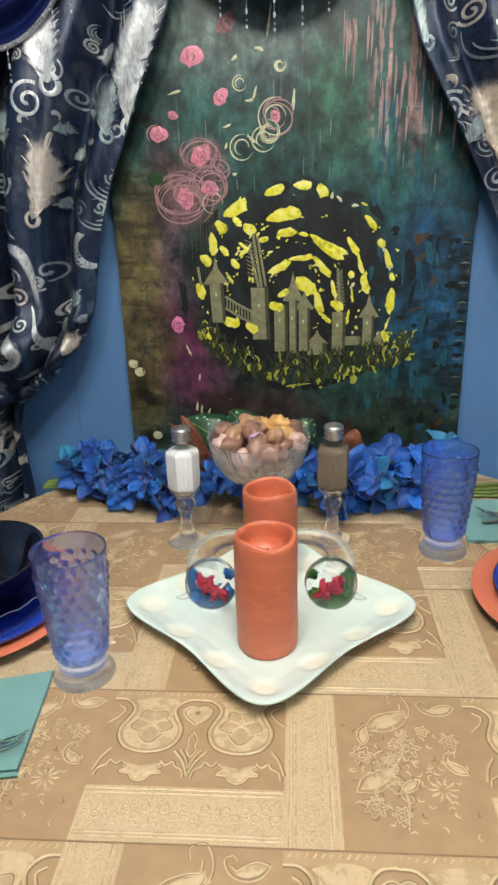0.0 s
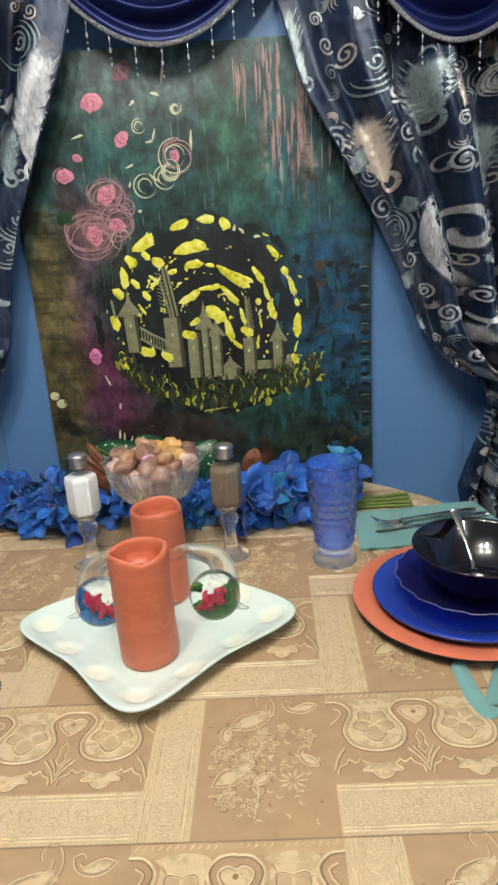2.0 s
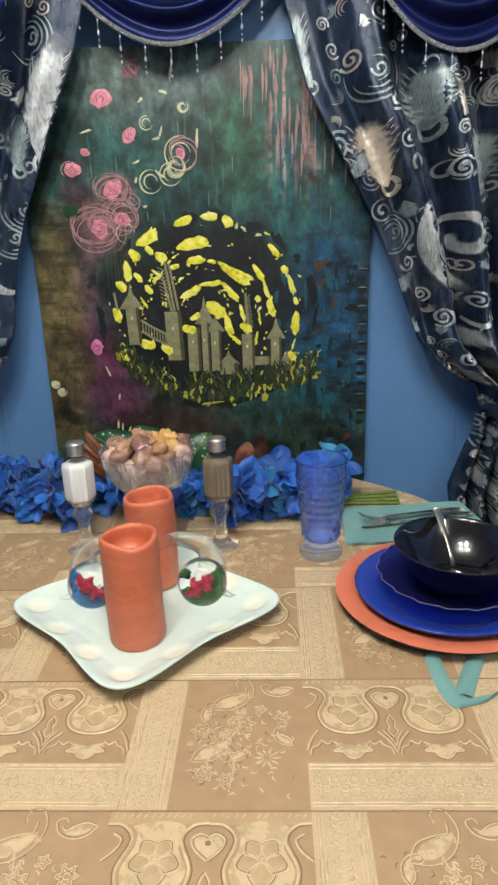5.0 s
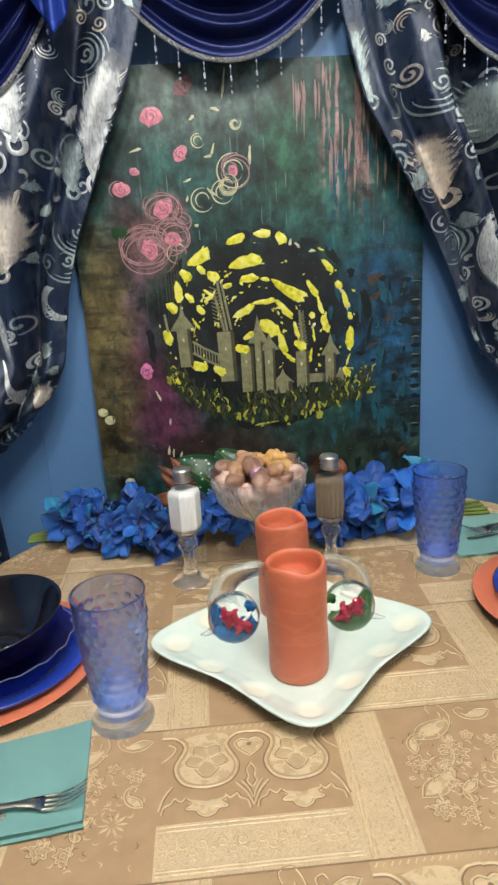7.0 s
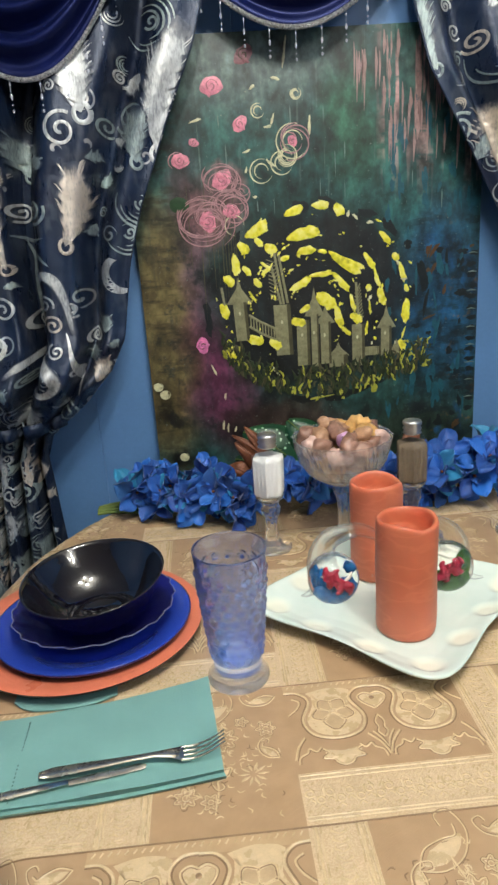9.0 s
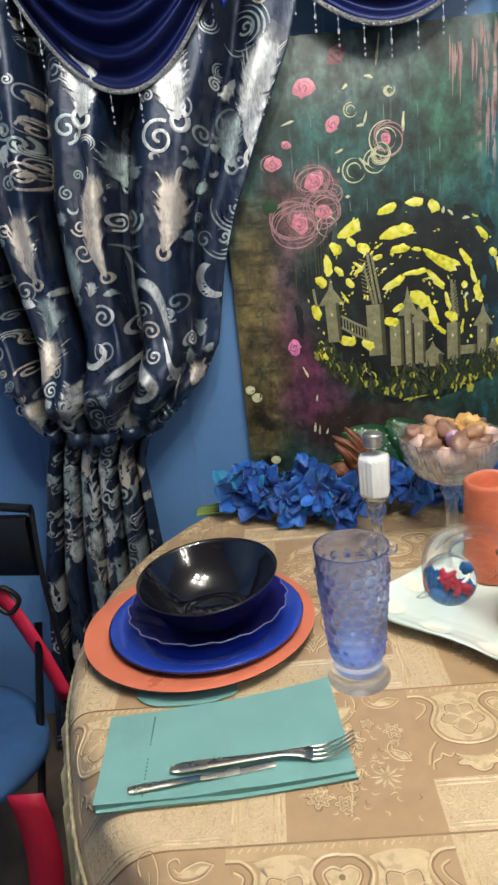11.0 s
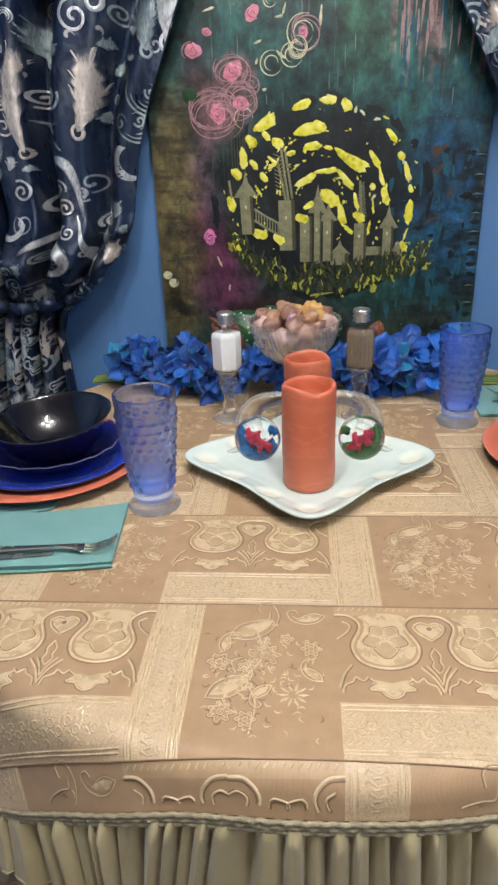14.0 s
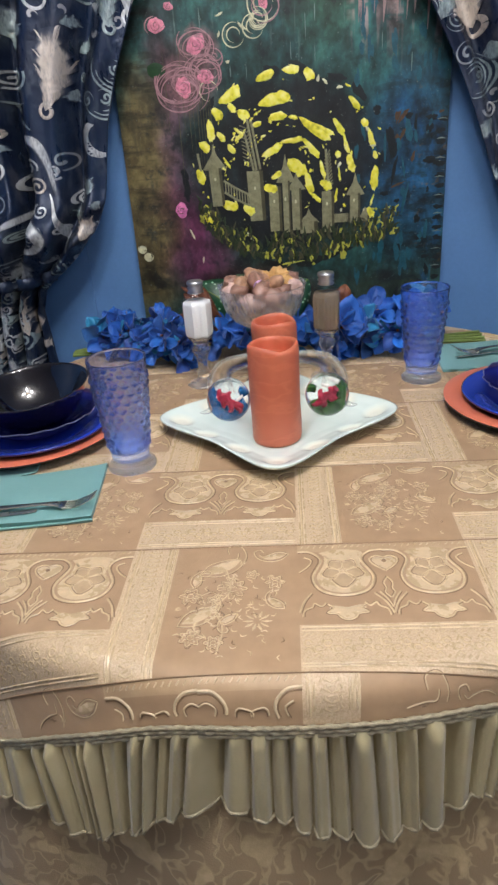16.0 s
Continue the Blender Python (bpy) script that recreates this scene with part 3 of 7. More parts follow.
s = Shape()
flat = []
rows = []
for r in rings:
    pts = []
    for j in range(SEG):
        a = 2 * math.pi * j / SEG
        rr = max(r, 1e-4) if r >= 0 else R0 + EDGE * TURN_MAX - r * (drop(a) - EDGE * TURN_MAX)
        pts.append((CX + rr * math.cos(a), CY + rr * math.sin(a)))
    flat += pts
    rows.append([fold(*p) for p in pts])
s.grid(rows, True)
me = s.mesh("cloth_top", M["cloth"])
layer = me.uv_layers.new(name="weave")
for loop in me.loops:
    layer.data[loop.index].uv = weave(*flat[loop.vertex_index])
part("cloth_top", me, None, cloth)


def thread(shape, line, width, i, j, slot=0, lift=0.0006, taper=False):
    """A woven line given within tile (i, j), cut at the hem."""
    def place(u, v, h):
        x, y = unweave(i + u, j + v)
        return fold(x, y, h)
    ok, run = [], []
    for u, v in line:
        x, y = unweave(i + u, j + v)
        if math.hypot(x - CX, y - CY) < R0 + drop(math.atan2(y - CY, x - CX)) - 0.008:
            run.append((u, v))
        elif len(run) > 1:
            ok.append(run)
            run = []
        else:
            run = []
    if len(run) > 1:
        ok.append(run)
    for q in ok:
        shape.ribbon(q, width, place, lift, slot, taper)


ROPE = [(0.0, 0.93), (0.08, 0.92), (0.135, 0.84), (0.085, 0.69), (0.13, 0.575), (0.255, 0.535), (0.38, 0.575), (0.425, 0.69), (0.37, 0.84), (0.42, 0.92), (0.5, 0.935)]


def fill(shape, outline, i, j, slot=1, lift=0.0007):
    """A filled figure of satin weave within tile (i, j)."""
    def place(u, v, h):
        return fold(*unweave(i + u, j + v), h)
    for u, v in outline:
        x, y = unweave(i + u, j + v)
        if math.hypot(x - CX, y - CY) > R0 + drop(math.atan2(y - CY, x - CX)) - 0.010:
            return
    shape.patch(outline, place, lift, slot)


def twin(shape, line, width, i, j, lift=0.0011, closed=False):
    """A bright cord with a dark outline along one side, which paints the shade of its relief."""
    thread(shape, line, width, i, j, 0, lift)
    off = []
    for k, (u, v) in enumerate(line):
        u0, v0 = line[max(k - 1, 0)]
        u1, v1 = line[min(k + 1, len(line) - 1)]
        d = math.hypot(u1 - u0, v1 - v0) or 1.0
        off.append((u + (v1 - v0) / d * width * 0.72, v - (u1 - u0) / d * width * 0.72))
    thread(shape, off, width * 0.6, i, j, 2, 0.0006)


def figured_tile(i, j):
    s = Shape()
    for k in (0, 0.5):
        fill(s, [(u + k, v) for u, v in curve([(0.155, 0.90), (0.15, 0.80), (0.105, 0.69), (0.145, 0.59), (0.255, 0.552), (0.365, 0.59), (0.41, 0.69), (0.36, 0.80), (0.385, 0.915), (0.255, 0.945), (0.125, 0.915)], 3)], i, j)
        twin(s, [(u + k, v) for u, v in curve(ROPE, 6)], 0.017, i, j, 0.0015)
        for ang, far, wide in ((125, 0.105, 0.046), (55, 0.105, 0.046), (196, 0.112, 0.050), (-16, 0.112, 0.050), (270, 0.135, 0.062)):
            leaf_line = shift(curve([(0.012, 0.0), (0.045, wide * 0.8), (far * 0.62, wide), (far, wide * 0.35), (far + 0.006, 0.0), (far, -wide * 0.35), (far * 0.62, -wide), (0.045, -wide * 0.8)], 3, True), 0.257 + k, 0.742, 1.0, radians(ang))
            fill(s, leaf_line[::-1], i, j, 3, 0.0013)
            thread(s, leaf_line, 0.008, i, j, 2, 0.0011)
            thread(s, shift(leaf_line, (0.257 + k) * -0.09, 0.742 * -0.09, 1.09), 0.008, i, j, 0, 0.0014)
        twin(s, [(u + k, v) for u, v in curve([(0.155, 0.465), (0.185, 0.435), (0.15, 0.40), (0.20, 0.39), (0.22, 0.362), (0.257, 0.345), (0.295, 0.362), (0.315, 0.39), (0.365, 0.40), (0.33, 0.435), (0.36, 0.465)], 4)], 0.011, i, j)
        twin(s, [(u + k, v) for u, v in curve([(0.02, 0.37), (0.03, 0.42), (0.07, 0.445), (0.085, 0.475), (0.12, 0.45), (0.145, 0.475)], 4)], 0.011, i, j)
        twin(s, [(0.5 - u + k, v) for u, v in curve([(0.02, 0.37), (0.03, 0.42), (0.07, 0.445), (0.085, 0.475), (0.12, 0.45), (0.145, 0.475)], 4)], 0.011, i, j)
    for side in (-1, 1):
        twin(s, [(0.5 + side * u, v) for u, v in curve([(0.0, 0.385), (0.03, 0.47), (0.085, 0.545)], 5)], 0.013, i, j)
        twin(s, [(0.5 + side * u, v) for u, v in curve([(0.0, 0.43), (0.022, 0.50), (0.055, 0.555)], 5)], 0.011, i, j)
        twin(s, [(0.5 + side * u, v) for u, v in curve([(0.0, 0.68), (0.024, 0.63), (0.016, 0.585), (0.026, 0.55), (0.0, 0.505)], 4)], 0.011, i, j)
        twin(s, [(0.5 + side * (0.5 - u), v) for u, v in curve([(0.004, 0.40), (0.03, 0.49), (0.07, 0.555)], 4)], 0.013, i, j)
        twin(s, [(0.5 + side * u, v) for u, v in curve([(0.0, 0.735), (0.06, 0.79), (0.08, 0.845), (0.04, 0.875), (0.0, 0.86)], 5)], 0.011, i, j)
        twin(s, [(0.5 + side * (0.5 - u), v) for u, v in curve([(0.004, 0.735), (0.06, 0.79), (0.08, 0.845), (0.04, 0.875)], 5)], 0.011, i, j)
    heart = curve([(0.0, 0.745), (0.054, 0.795), (0.072, 0.842), (0.036, 0.866), (0.0, 0.85)], 3)
    fill(s, [(0.5 + u, v) for u, v in heart][::-1] + [(0.5 - u, v) for u, v in heart][1:-1], i, j, 1, 0.0009)
    for k in (0, 0.5):
        fill(s, [(u + k, v) for u, v in curve([(0.165, 0.46), (0.165, 0.405), (0.205, 0.395), (0.225, 0.368), (0.257, 0.352), (0.289, 0.368), (0.309, 0.395), (0.349, 0.405), (0.349, 0.46), (0.257, 0.44)], 3)][::-1], i, j, 1, 0.0009)
    fill(s, arc(0.5, 0.822, 0.022, 0, -340, 9), i, j, 2, 0.0012)
    for v in (0.035, 0.055, 0.275, 0.30):
        thread(s, [(0.01 + 0.98 * q / 24, v) for q in range(25)], 0.012, i, j, 1, 0.001)
    for v in (0.085, 0.245):
        for q in range(30):
            thread(s, [(0.02 + q * 0.0325, v - 0.009), (0.036 + q * 0.0325, v + 0.009)], 0.012, i, j, 1, 0.0006)
    for q in range(20):
        c = 0.04 + q * 0.0485
        up = 0.02 * (-1) ** q
        thread(s, arc(c, 0.165 + up, 0.020, 0, 330, 8), 0.012, i, j)
        thread(s, [(c - 0.018, 0.115 + up), (c, 0.135 + up), (c + 0.02, 0.115 + up)], 0.012, i, j)
        thread(s, [(c, 0.205 + up), (c + 0.024, 0.215 - up)], 0.009, i, j, 1, 0.0004)
        thread(s, [(c + 0.024, 0.14 - up), (c + 0.024, 0.19 - up)], 0.016, i, j, 1)
    for q in range(26):
        thread(s, [(0.02 + q * 0.0375, 0.962), (0.036 + q * 0.0375, 0.985)], 0.009, i, j, 1, 0.001)
    return s


def paisley(size, turn, cu, cv, flip=1):
    body = curve([(0.0, -0.5), (0.22, -0.25), (0.25, 0.1), (0.05, 0.42), (-0.28, 0.5), (-0.36, 0.3), (-0.2, 0.22)], 5)
    back = curve([(0.0, -0.5), (-0.14, -0.22), (-0.08, 0.08), (0.0, 0.25), (-0.12, 0.36)], 5)
    return [shift(body, cu, cv, size, turn, flip), shift(back, cu, cv, size, turn, flip)]


def sprig_tile(i, j):
    s = Shape()
    n = 30
    for u, w, slot in ((0.022, 0.010, 1), (0.036, 0.014, 0), (0.055, 0.010, 1), (0.222, 0.010, 1), (0.240, 0.018, 0), (0.254, 0.007, 1), (0.266, 0.010, 0)):
        thread(s, [(u, 0.005 + 0.99 * q / n) for q in range(n + 1)], w, i, j, slot)
    for q in range(22):
        c = 0.016 + q * 0.0445
        thread(s, [(0.135, c), (0.103, c + 0.018), (0.108, c + 0.038)], 0.018, i, j, 0, taper=True)
        thread(s, [(0.138, c), (0.170, c + 0.014), (0.166, c + 0.036)], 0.018, i, j, 0, taper=True)
        thread(s, [(0.120, c + 0.028), (0.150, c + 0.034)], 0.012, i, j, 1)
        thread(s, [(0.085, c), (0.092, c + 0.02)], 0.010, i, j, 1)
        thread(s, [(0.188, c + 0.02), (0.180, c + 0.04)], 0.010, i, j, 1)
    for size, turn, cu, cv, flip in ((0.34, -0.95, 0.57, 0.83, 1), (0.20, 1.75, 0.85, 0.90, -1), (0.30, -0.85, 0.47, 0.42, 1), (0.16, 0.75, 0.87, 0.50, -1), (0.16, -0.2, 0.43, 0.70, -1), (0.15, 2.4, 0.62, 0.35, 1)):
        for line in paisley(size, turn, cu, cv, flip):
            twin(s, line, 0.008, i, j, 0.0007)
        body = curve([(0.0, -0.42), (0.15, -0.22), (0.17, 0.08), (0.04, 0.32), (-0.04, 0.12), (-0.08, -0.18)], 3)
        fill(s, shift(body, cu, cv, size, turn, flip), i, j, 1, 0.0008)
    for cu, cv, r, m in ((0.63, 0.61, 0.070, 8), (0.40, 0.555, 0.052, 6), (0.87, 0.66, 0.045, 6), (0.44, 0.24, 0.052, 7), (0.74, 0.73, 0.032, 5), (0.53, 0.52, 0.03, 5), (0.56, 0.20, 0.04, 6)):
        lobes = [(cu + (r + r * 0.25 * math.cos(m * a)) * math.cos(a), cv + (r + r * 0.25 * math.cos(m * a)) * math.sin(a)) for a in (2 * math.pi * q / 40 for q in range(41))]
        twin(s, lobes, 0.007, i, j, 0.0007)
        twin(s, arc(cu, cv, r * 0.38, 0, 330, 8), 0.007, i, j, 0.0007)
        for q in range(m):
            a = 2 * math.pi * q / m
            thread(s, [(cu + 0.5 * r * math.cos(a), cv + 0.5 * r * math.sin(a)), (cu + 0.85 * r * math.cos(a), cv + 0.85 * r * math.sin(a))], 0.008, i, j, 1)
    for q in range(10):
        a = 2 * math.pi * q / 10
        thread(s, [(0.78 + 0.022 * math.cos(a), 0.35 + 0.022 * math.sin(a)), (0.78 + 0.05 * math.cos(a), 0.35 + 0.05 * math.sin(a)), (0.78 + 0.078 * math.cos(a), 0.35 + 0.078 * math.sin(a))], 0.018, i, j, taper=True)
    rnd = random.Random(11)
    for q in range(190):
        cu, cv, a = rnd.gauss(0.57, 0.15), rnd.gauss(0.50, 0.22), rnd.uniform(0, 6.28)
        if not (0.33 < cu < 0.92 and 0.10 < cv < 0.92):
            continue
        thread(s, curve([(cu, cv), (cu + 0.02 * math.cos(a), cv + 0.02 * math.sin(a)), (cu + 0.038 * math.cos(a + 0.7), cv + 0.038 * math.sin(a + 0.7))], 3), 0.009, i, j, (0, 1, 0, 2)[q % 4], 0.0007, True)
    thread(s, curve([(0.58, 0.12), (0.60, 0.30), (0.55, 0.45), (0.62, 0.60), (0.58, 0.80)], 6), 0.010, i, j)
    return s


for i in range(-4, 5):
    for j in range(-2, 6):
        x, y = unweave(i + 0.5, j + 0.5)
        if math.hypot(x - CX, y - CY) > R0 + 0.30:
            continue
        s = figured_tile(i, j) if (i + j) % 2 == 0 else sprig_tile(i, j)
        if s.f:
            tagged(part("woven_motif", s, [M["motif"], M["motif_fill"], M["motif_dark"], M["motif_field"]], cloth), kind="stuff")
        seam = Shape()
        thread(seam, [(q / 24, 0.0) for q in range(25)], 0.009, i, j, lift=0.0012)
        if seam.f:
            part("woven_joint", seam, M["motif_dark"], cloth)

# braid round the hem and the gathered skirt

def hem(a, out=0.0, z=0.0):
    x, y, zz = fold(CX + (R0 + drop(a)) * math.cos(a), CY + (R0 + drop(a)) * math.sin(a))
    return (x + out * math.cos(a), y + out * math.sin(a), zz + z)


for dz in (0.0, -0.0055, -0.011):
    s = Shape().tube([hem(2 * math.pi * k / 720, 0.0035 + 0.0007 * math.sin(k * 2.2 + dz * 500), dz + 0.0007 * math.cos(k * 2.2 + dz * 500)) for k in range(721)], 0.0026, 7)
    part("braid", s, M["braid"], cloth)


def gathers(a):
    """Uneven folds round the skirt."""
    q = a * 190 + 9 * noise.noise((math.cos(a) * 9, math.sin(a) * 9, 1))
    k = 0.8 - 2.1 * (1 - abs(math.sin(q / 2))) ** 2.1
    k *= 0.85 + 0.45 * noise.noise((math.cos(a) * 23, math.sin(a) * 23, 3))
    return 0.85 * k + 0.15 * math.sin(1.3 * q + 1) + 0.28 * math.sin(0.37 * q + 2)


def hem_height(a):
    return 0.637 - 0.6 * (drop(a) - DROP) - DROP + 0.024 * math.sin(a * 14) + 0.018 * noise.noise((math.cos(a) * 3, math.sin(a) * 3, 5))


s, rows = Shape(), []
N = 2600
for k in range(17):
    t = k / 16
    row = []
    for j in range(N):
        a = 2 * math.pi * j / N
        hx, hy, hz = hem(a, 0.0, -0.003)
        lean = 0.15 * t * noise.noise((math.cos(a) * 4, math.sin(a) * 4, 2))
        g = gathers(a + lean)
        belly = -0.002 + 0.014 * t
        amp = 0.0045 + 0.0125 * min(t * 9.0, 1) * (1 - 0.4 * t)
        r = belly + amp * g
        zz = hz + (hem_height(a) - hz) * t
        row.append((hx + r * math.cos(a), hy + r * math.sin(a), zz))
    rows.append(row)
part("ruffle", s.grid(rows, True), M["ruffle"], cloth, "gathered beige satin ruffle")
s = Shape()
s.tube([(x, y, z) for x, y, z in rows[-1][::3]] + [rows[-1][0]], 0.0022, 6)
part("hem_braid", s, M["braid"], cloth)
s, low = Shape(), []
for k in range(13):
    t = k / 12
    row = []
    for j in range(N // 2):
        a = 2 * math.pi * j / (N // 2)
        x, y, z = hem(a)
        z = hem_height(a)
        g = math.sin(a * 14) * 0.6 + 0.5 * noise.noise((math.cos(a) * 5, math.sin(a) * 5, 8))
        r = -0.013 + 0.024 * min(t * 5, 1) + 0.05 * t + 0.034 * g * min(0.25 + t * 2, 1)
        row.append((x + r * math.cos(a), y + r * math.sin(a), z + 0.006 - (z - 0.012) * t))
    low.append(row)
s.grid(low, True)
part("lower_skirt", s, M["skirt"], cloth, "patterned lower skirt reaching the carpet")

# ---- the painting on the wall ----
PX0, PX1, PZ0, PZ1, PY = -0.233, 0.591, 0.62, 1.70, 1.69


def canvas_paint():
    """Poured and dripped colours over the whole canvas; x, z in metres."""
    n = Net("painted_canvas")
    co = n.coords()
    sep = n.node("ShaderNodeSeparateXYZ")
    n.link(co, sep.inputs[0])
    soft, rag = n.noise(co, 6.0, 4.0), n.noise(co, 26.0, 5.0, 0.65)
    run = n.noise(co, 9.0, 4.0, 0.6, (1.8, 1.0, 0.55))
    fine = n.noise(co, 120.0, 3.0)
    x = n.math("MULTIPLY_ADD", n.math("SUBTRACT", soft, 0.5), 0.16, sep.outputs[0])
    z = n.math("MULTIPLY_ADD", n.math("SUBTRACT", rag, 0.5), 0.10, sep.outputs[2])

    def spot(col, cx, cz, rx, rz, color, edge=0.5, power=1.0):
        dx, dz = n.math("DIVIDE", n.math("SUBTRACT", x, cx), rx), n.math("DIVIDE", n.math("SUBTRACT", z, cz), rz)
        d = n.math("SQRT", n.math("ADD", n.math("MULTIPLY", dx, dx), n.math("MULTIPLY", dz, dz)))
        return n.mix(n.math("MULTIPLY", n.smooth(d, 1.0, 1.0 - edge), power), col, color)

    col = n.ramp(run, (0.3, (0.006, 0.034, 0.034)), (0.55, (0.018, 0.075, 0.066)), (0.78, (0.036, 0.115, 0.098)))
    col = spot(col, 0.52, 1.10, 0.19, 0.34, (0.006, 0.055, 0.115), 0.7, 0.95)
    col = spot(col, 0.42, 1.42, 0.10, 0.22, (0.012, 0.09, 0.085), 0.8, 0.7)
    col = spot(col, 0.06, 1.64, 0.34, 0.15, (0.13, 0.18, 0.165), 0.9, 0.75)
    col = spot(col, -0.06, 1.32, 0.13, 0.13, (0.085, 0.070, 0.062), 0.7, 0.8)
    col = spot(col, 0.28, 1.52, 0.10, 0.20, (0.03, 0.115, 0.065), 0.8, 0.8)
    col = spot(col, 0.50, 1.62, 0.13, 0.12, (0.11, 0.13, 0.115), 0.8, 0.8)
    col = spot(col, -0.19, 1.05, 0.12, 0.40, (0.115, 0.088, 0.032), 0.45, 0.95)
    col = spot(col, -0.10, 1.25, 0.06, 0.30, (0.13, 0.055, 0.085), 0.9, 0.6)
    col = spot(col, -0.075, 0.98, 0.11, 0.22, (0.125, 0.024, 0.068), 0.95, 0.95)
    col = spot(col, -0.03, 0.85, 0.13, 0.15, (0.085, 0.018, 0.048), 0.9, 0.9)
    col = spot(col, 0.10, 0.80, 0.16, 0.10, (0.15, 0.045, 0.030), 0.95, 0.75)
    col = spot(col, 0.46, 0.72, 0.22, 0.16, (0.020, 0.035, 0.022), 0.5, 0.9)
    col = spot(col, 0.10, 0.76, 0.20, 0.16, (0.022, 0.016, 0.014), 0.6, 0.95)
    col = spot(col, 0.19, 1.11, 0.29, 0.26, (0.006, 0.007, 0.008), 0.32, 0.97)
    col = spot(col, -0.17, 0.84, 0.035, 0.03, (0.006, 0.006, 0.005), 0.6, 0.95)
    col = spot(col, -0.17, 0.735, 0.04, 0.04, (0.006, 0.006, 0.005), 0.6, 0.95)
    col = spot(col, 0.30, 0.74, 0.035, 0.08, (0.10, 0.025, 0.012), 0.8, 0.8)
    col = spot(col, -0.066, 1.318, 0.085, 0.085, (0.24, 0.115, 0.12), 0.75, 0.75)
    col = spot(col, -0.018, 1.400, 0.055, 0.060, (0.22, 0.105, 0.11), 0.75, 0.7)
    col = spot(col, -0.004, 1.340, 0.055, 0.055, (0.20, 0.10, 0.105), 0.8, 0.65)
    # rosy drips under the upper edge
    drip = n.math("MULTIPLY", n.smooth(n.noise(co, 30.0, 3.0, 0.55, (1.6, 1.0, 0.12)), 0.50, 0.60), n.smooth(n.noise(co, 26.0, 3.0, 0.6, (0.5, 1.0, 1.2)), 0.36, 0.50))
    inx = n.math("MULTIPLY", n.smooth(sep.outputs[0], 0.33, 0.37), n.smooth(sep.outputs[2], 1.30, 1.55))
    col = n.mix(n.math("MULTIPLY", n.math("MULTIPLY", drip, inx), 0.8), col, (0.40, 0.22, 0.21))
    # dark lying brush marks over the brown side
    lying = n.smooth(n.noise(co, 20.0, 4.0, 0.6, (0.5, 1.0, 2.4)), 0.50, 0.66)
    col = n.mix(n.math("MULTIPLY", n.math("MULTIPLY", lying, n.smooth(sep.outputs[0], -0.09, -0.16)), 0.75), col, (0.022, 0.018, 0.008))
    lying2 = n.smooth(n.noise(co, 17.0, 4.0, 0.6, (0.6, 1.0, 2.0)), 0.50, 0.62)
    col = n.mix(n.math("MULTIPLY", n.math("MULTIPLY", lying2, n.smooth(sep.outputs[0], 0.38, 0.46)), n.math("MULTIPLY", n.smooth(sep.outputs[2], 1.36, 1.26), 0.8)), col, (0.005, 0.016, 0.020))
    # teal and rust flecks
    fleck = n.smooth(rag, 0.60, 0.68)
    right = n.math("MULTIPLY", n.smooth(sep.outputs[0], 0.40, 0.52), n.smooth(sep.outputs[2], 1.35, 1.15))
    col = n.mix(n.math("MULTIPLY", n.math("MULTIPLY", fleck, right), 0.6), col, (0.16, 0.085, 0.02))
    dark = n.smooth(n.noise(co, 14.0, 6.0, 0.72), 0.53, 0.68)
    low = n.smooth(sep.outputs[2], 1.55, 1.15)
    col = n.mix(n.math("MULTIPLY", dark, n.math("MULTIPLY_ADD", low, 0.55, 0.3)), col, (0.006, 0.012, 0.014))
    streak = n.smooth(n.noise(co, 16.0, 4.0, 0.6, (1.6, 1.0, 0.22)), 0.52, 0.66)
    col = n.mix(n.math("MULTIPLY", streak, 0.30), col, (0.005, 0.020, 0.024))
    pale = n.smooth(n.noise(co, 30.0, 4.0, 0.6, (2.2, 1.0, 0.14)), 0.60, 0.72)
    col = n.mix(n.math("MULTIPLY", pale, n.math("MULTIPLY", n.smooth(sep.outputs[2], 1.22, 1.5), 0.7)), col, (0.14, 0.22, 0.19))
    sky = n.smooth(n.noise(co, 18.0, 5.0, 0.65, (1.2, 1.0, 0.7)), 0.50, 0.62)
    col = n.mix(n.math("MULTIPLY", n.math("MULTIPLY", sky, n.smooth(sep.outputs[0], 0.40, 0.47)), n.math("MULTIPLY", n.smooth(sep.outputs[2], 1.40, 1.2), 0.8)), col, (0.005, 0.062, 0.15))
    mottle = n.ramp(n.noise(co, 24.0, 5.0, 0.62, (1.0, 1.0, 0.75)), (0.32, 0.22), (0.5, 0.92), (0.68, 2.1))
    col = n.mix(1.0, col, mottle, "MULTIPLY")
    # tiny pale specks in the colour imitate sparkles on the glossy paint
    glint = n.smooth(n.noise(co, 240.0, 1.0), 0.725, 0.775)
    col = n.mix(n.math("MULTIPLY", glint, 0.22), col, (0.40, 0.50, 0.46))
    h = n.math("ADD", n.math("MULTIPLY", run, 1.2), n.math("ADD", rag, n.math("MULTIPLY", fine, 0.5)))
    return n.done(n.principled(col, n.math("MULTIPLY_ADD", rag, 0.3, 0.26), 0.0, n.bump(h, 0.30, 0.0012), Specular_IOR_Level=0.5, Coat_Weight=0.2, Coat_Roughness=0.15))


def dab(name, col, rough=0.35):
    return plain(name, col, rough, var=0.35, scale=70, fine=300, bump=0.35, depth=0.001)


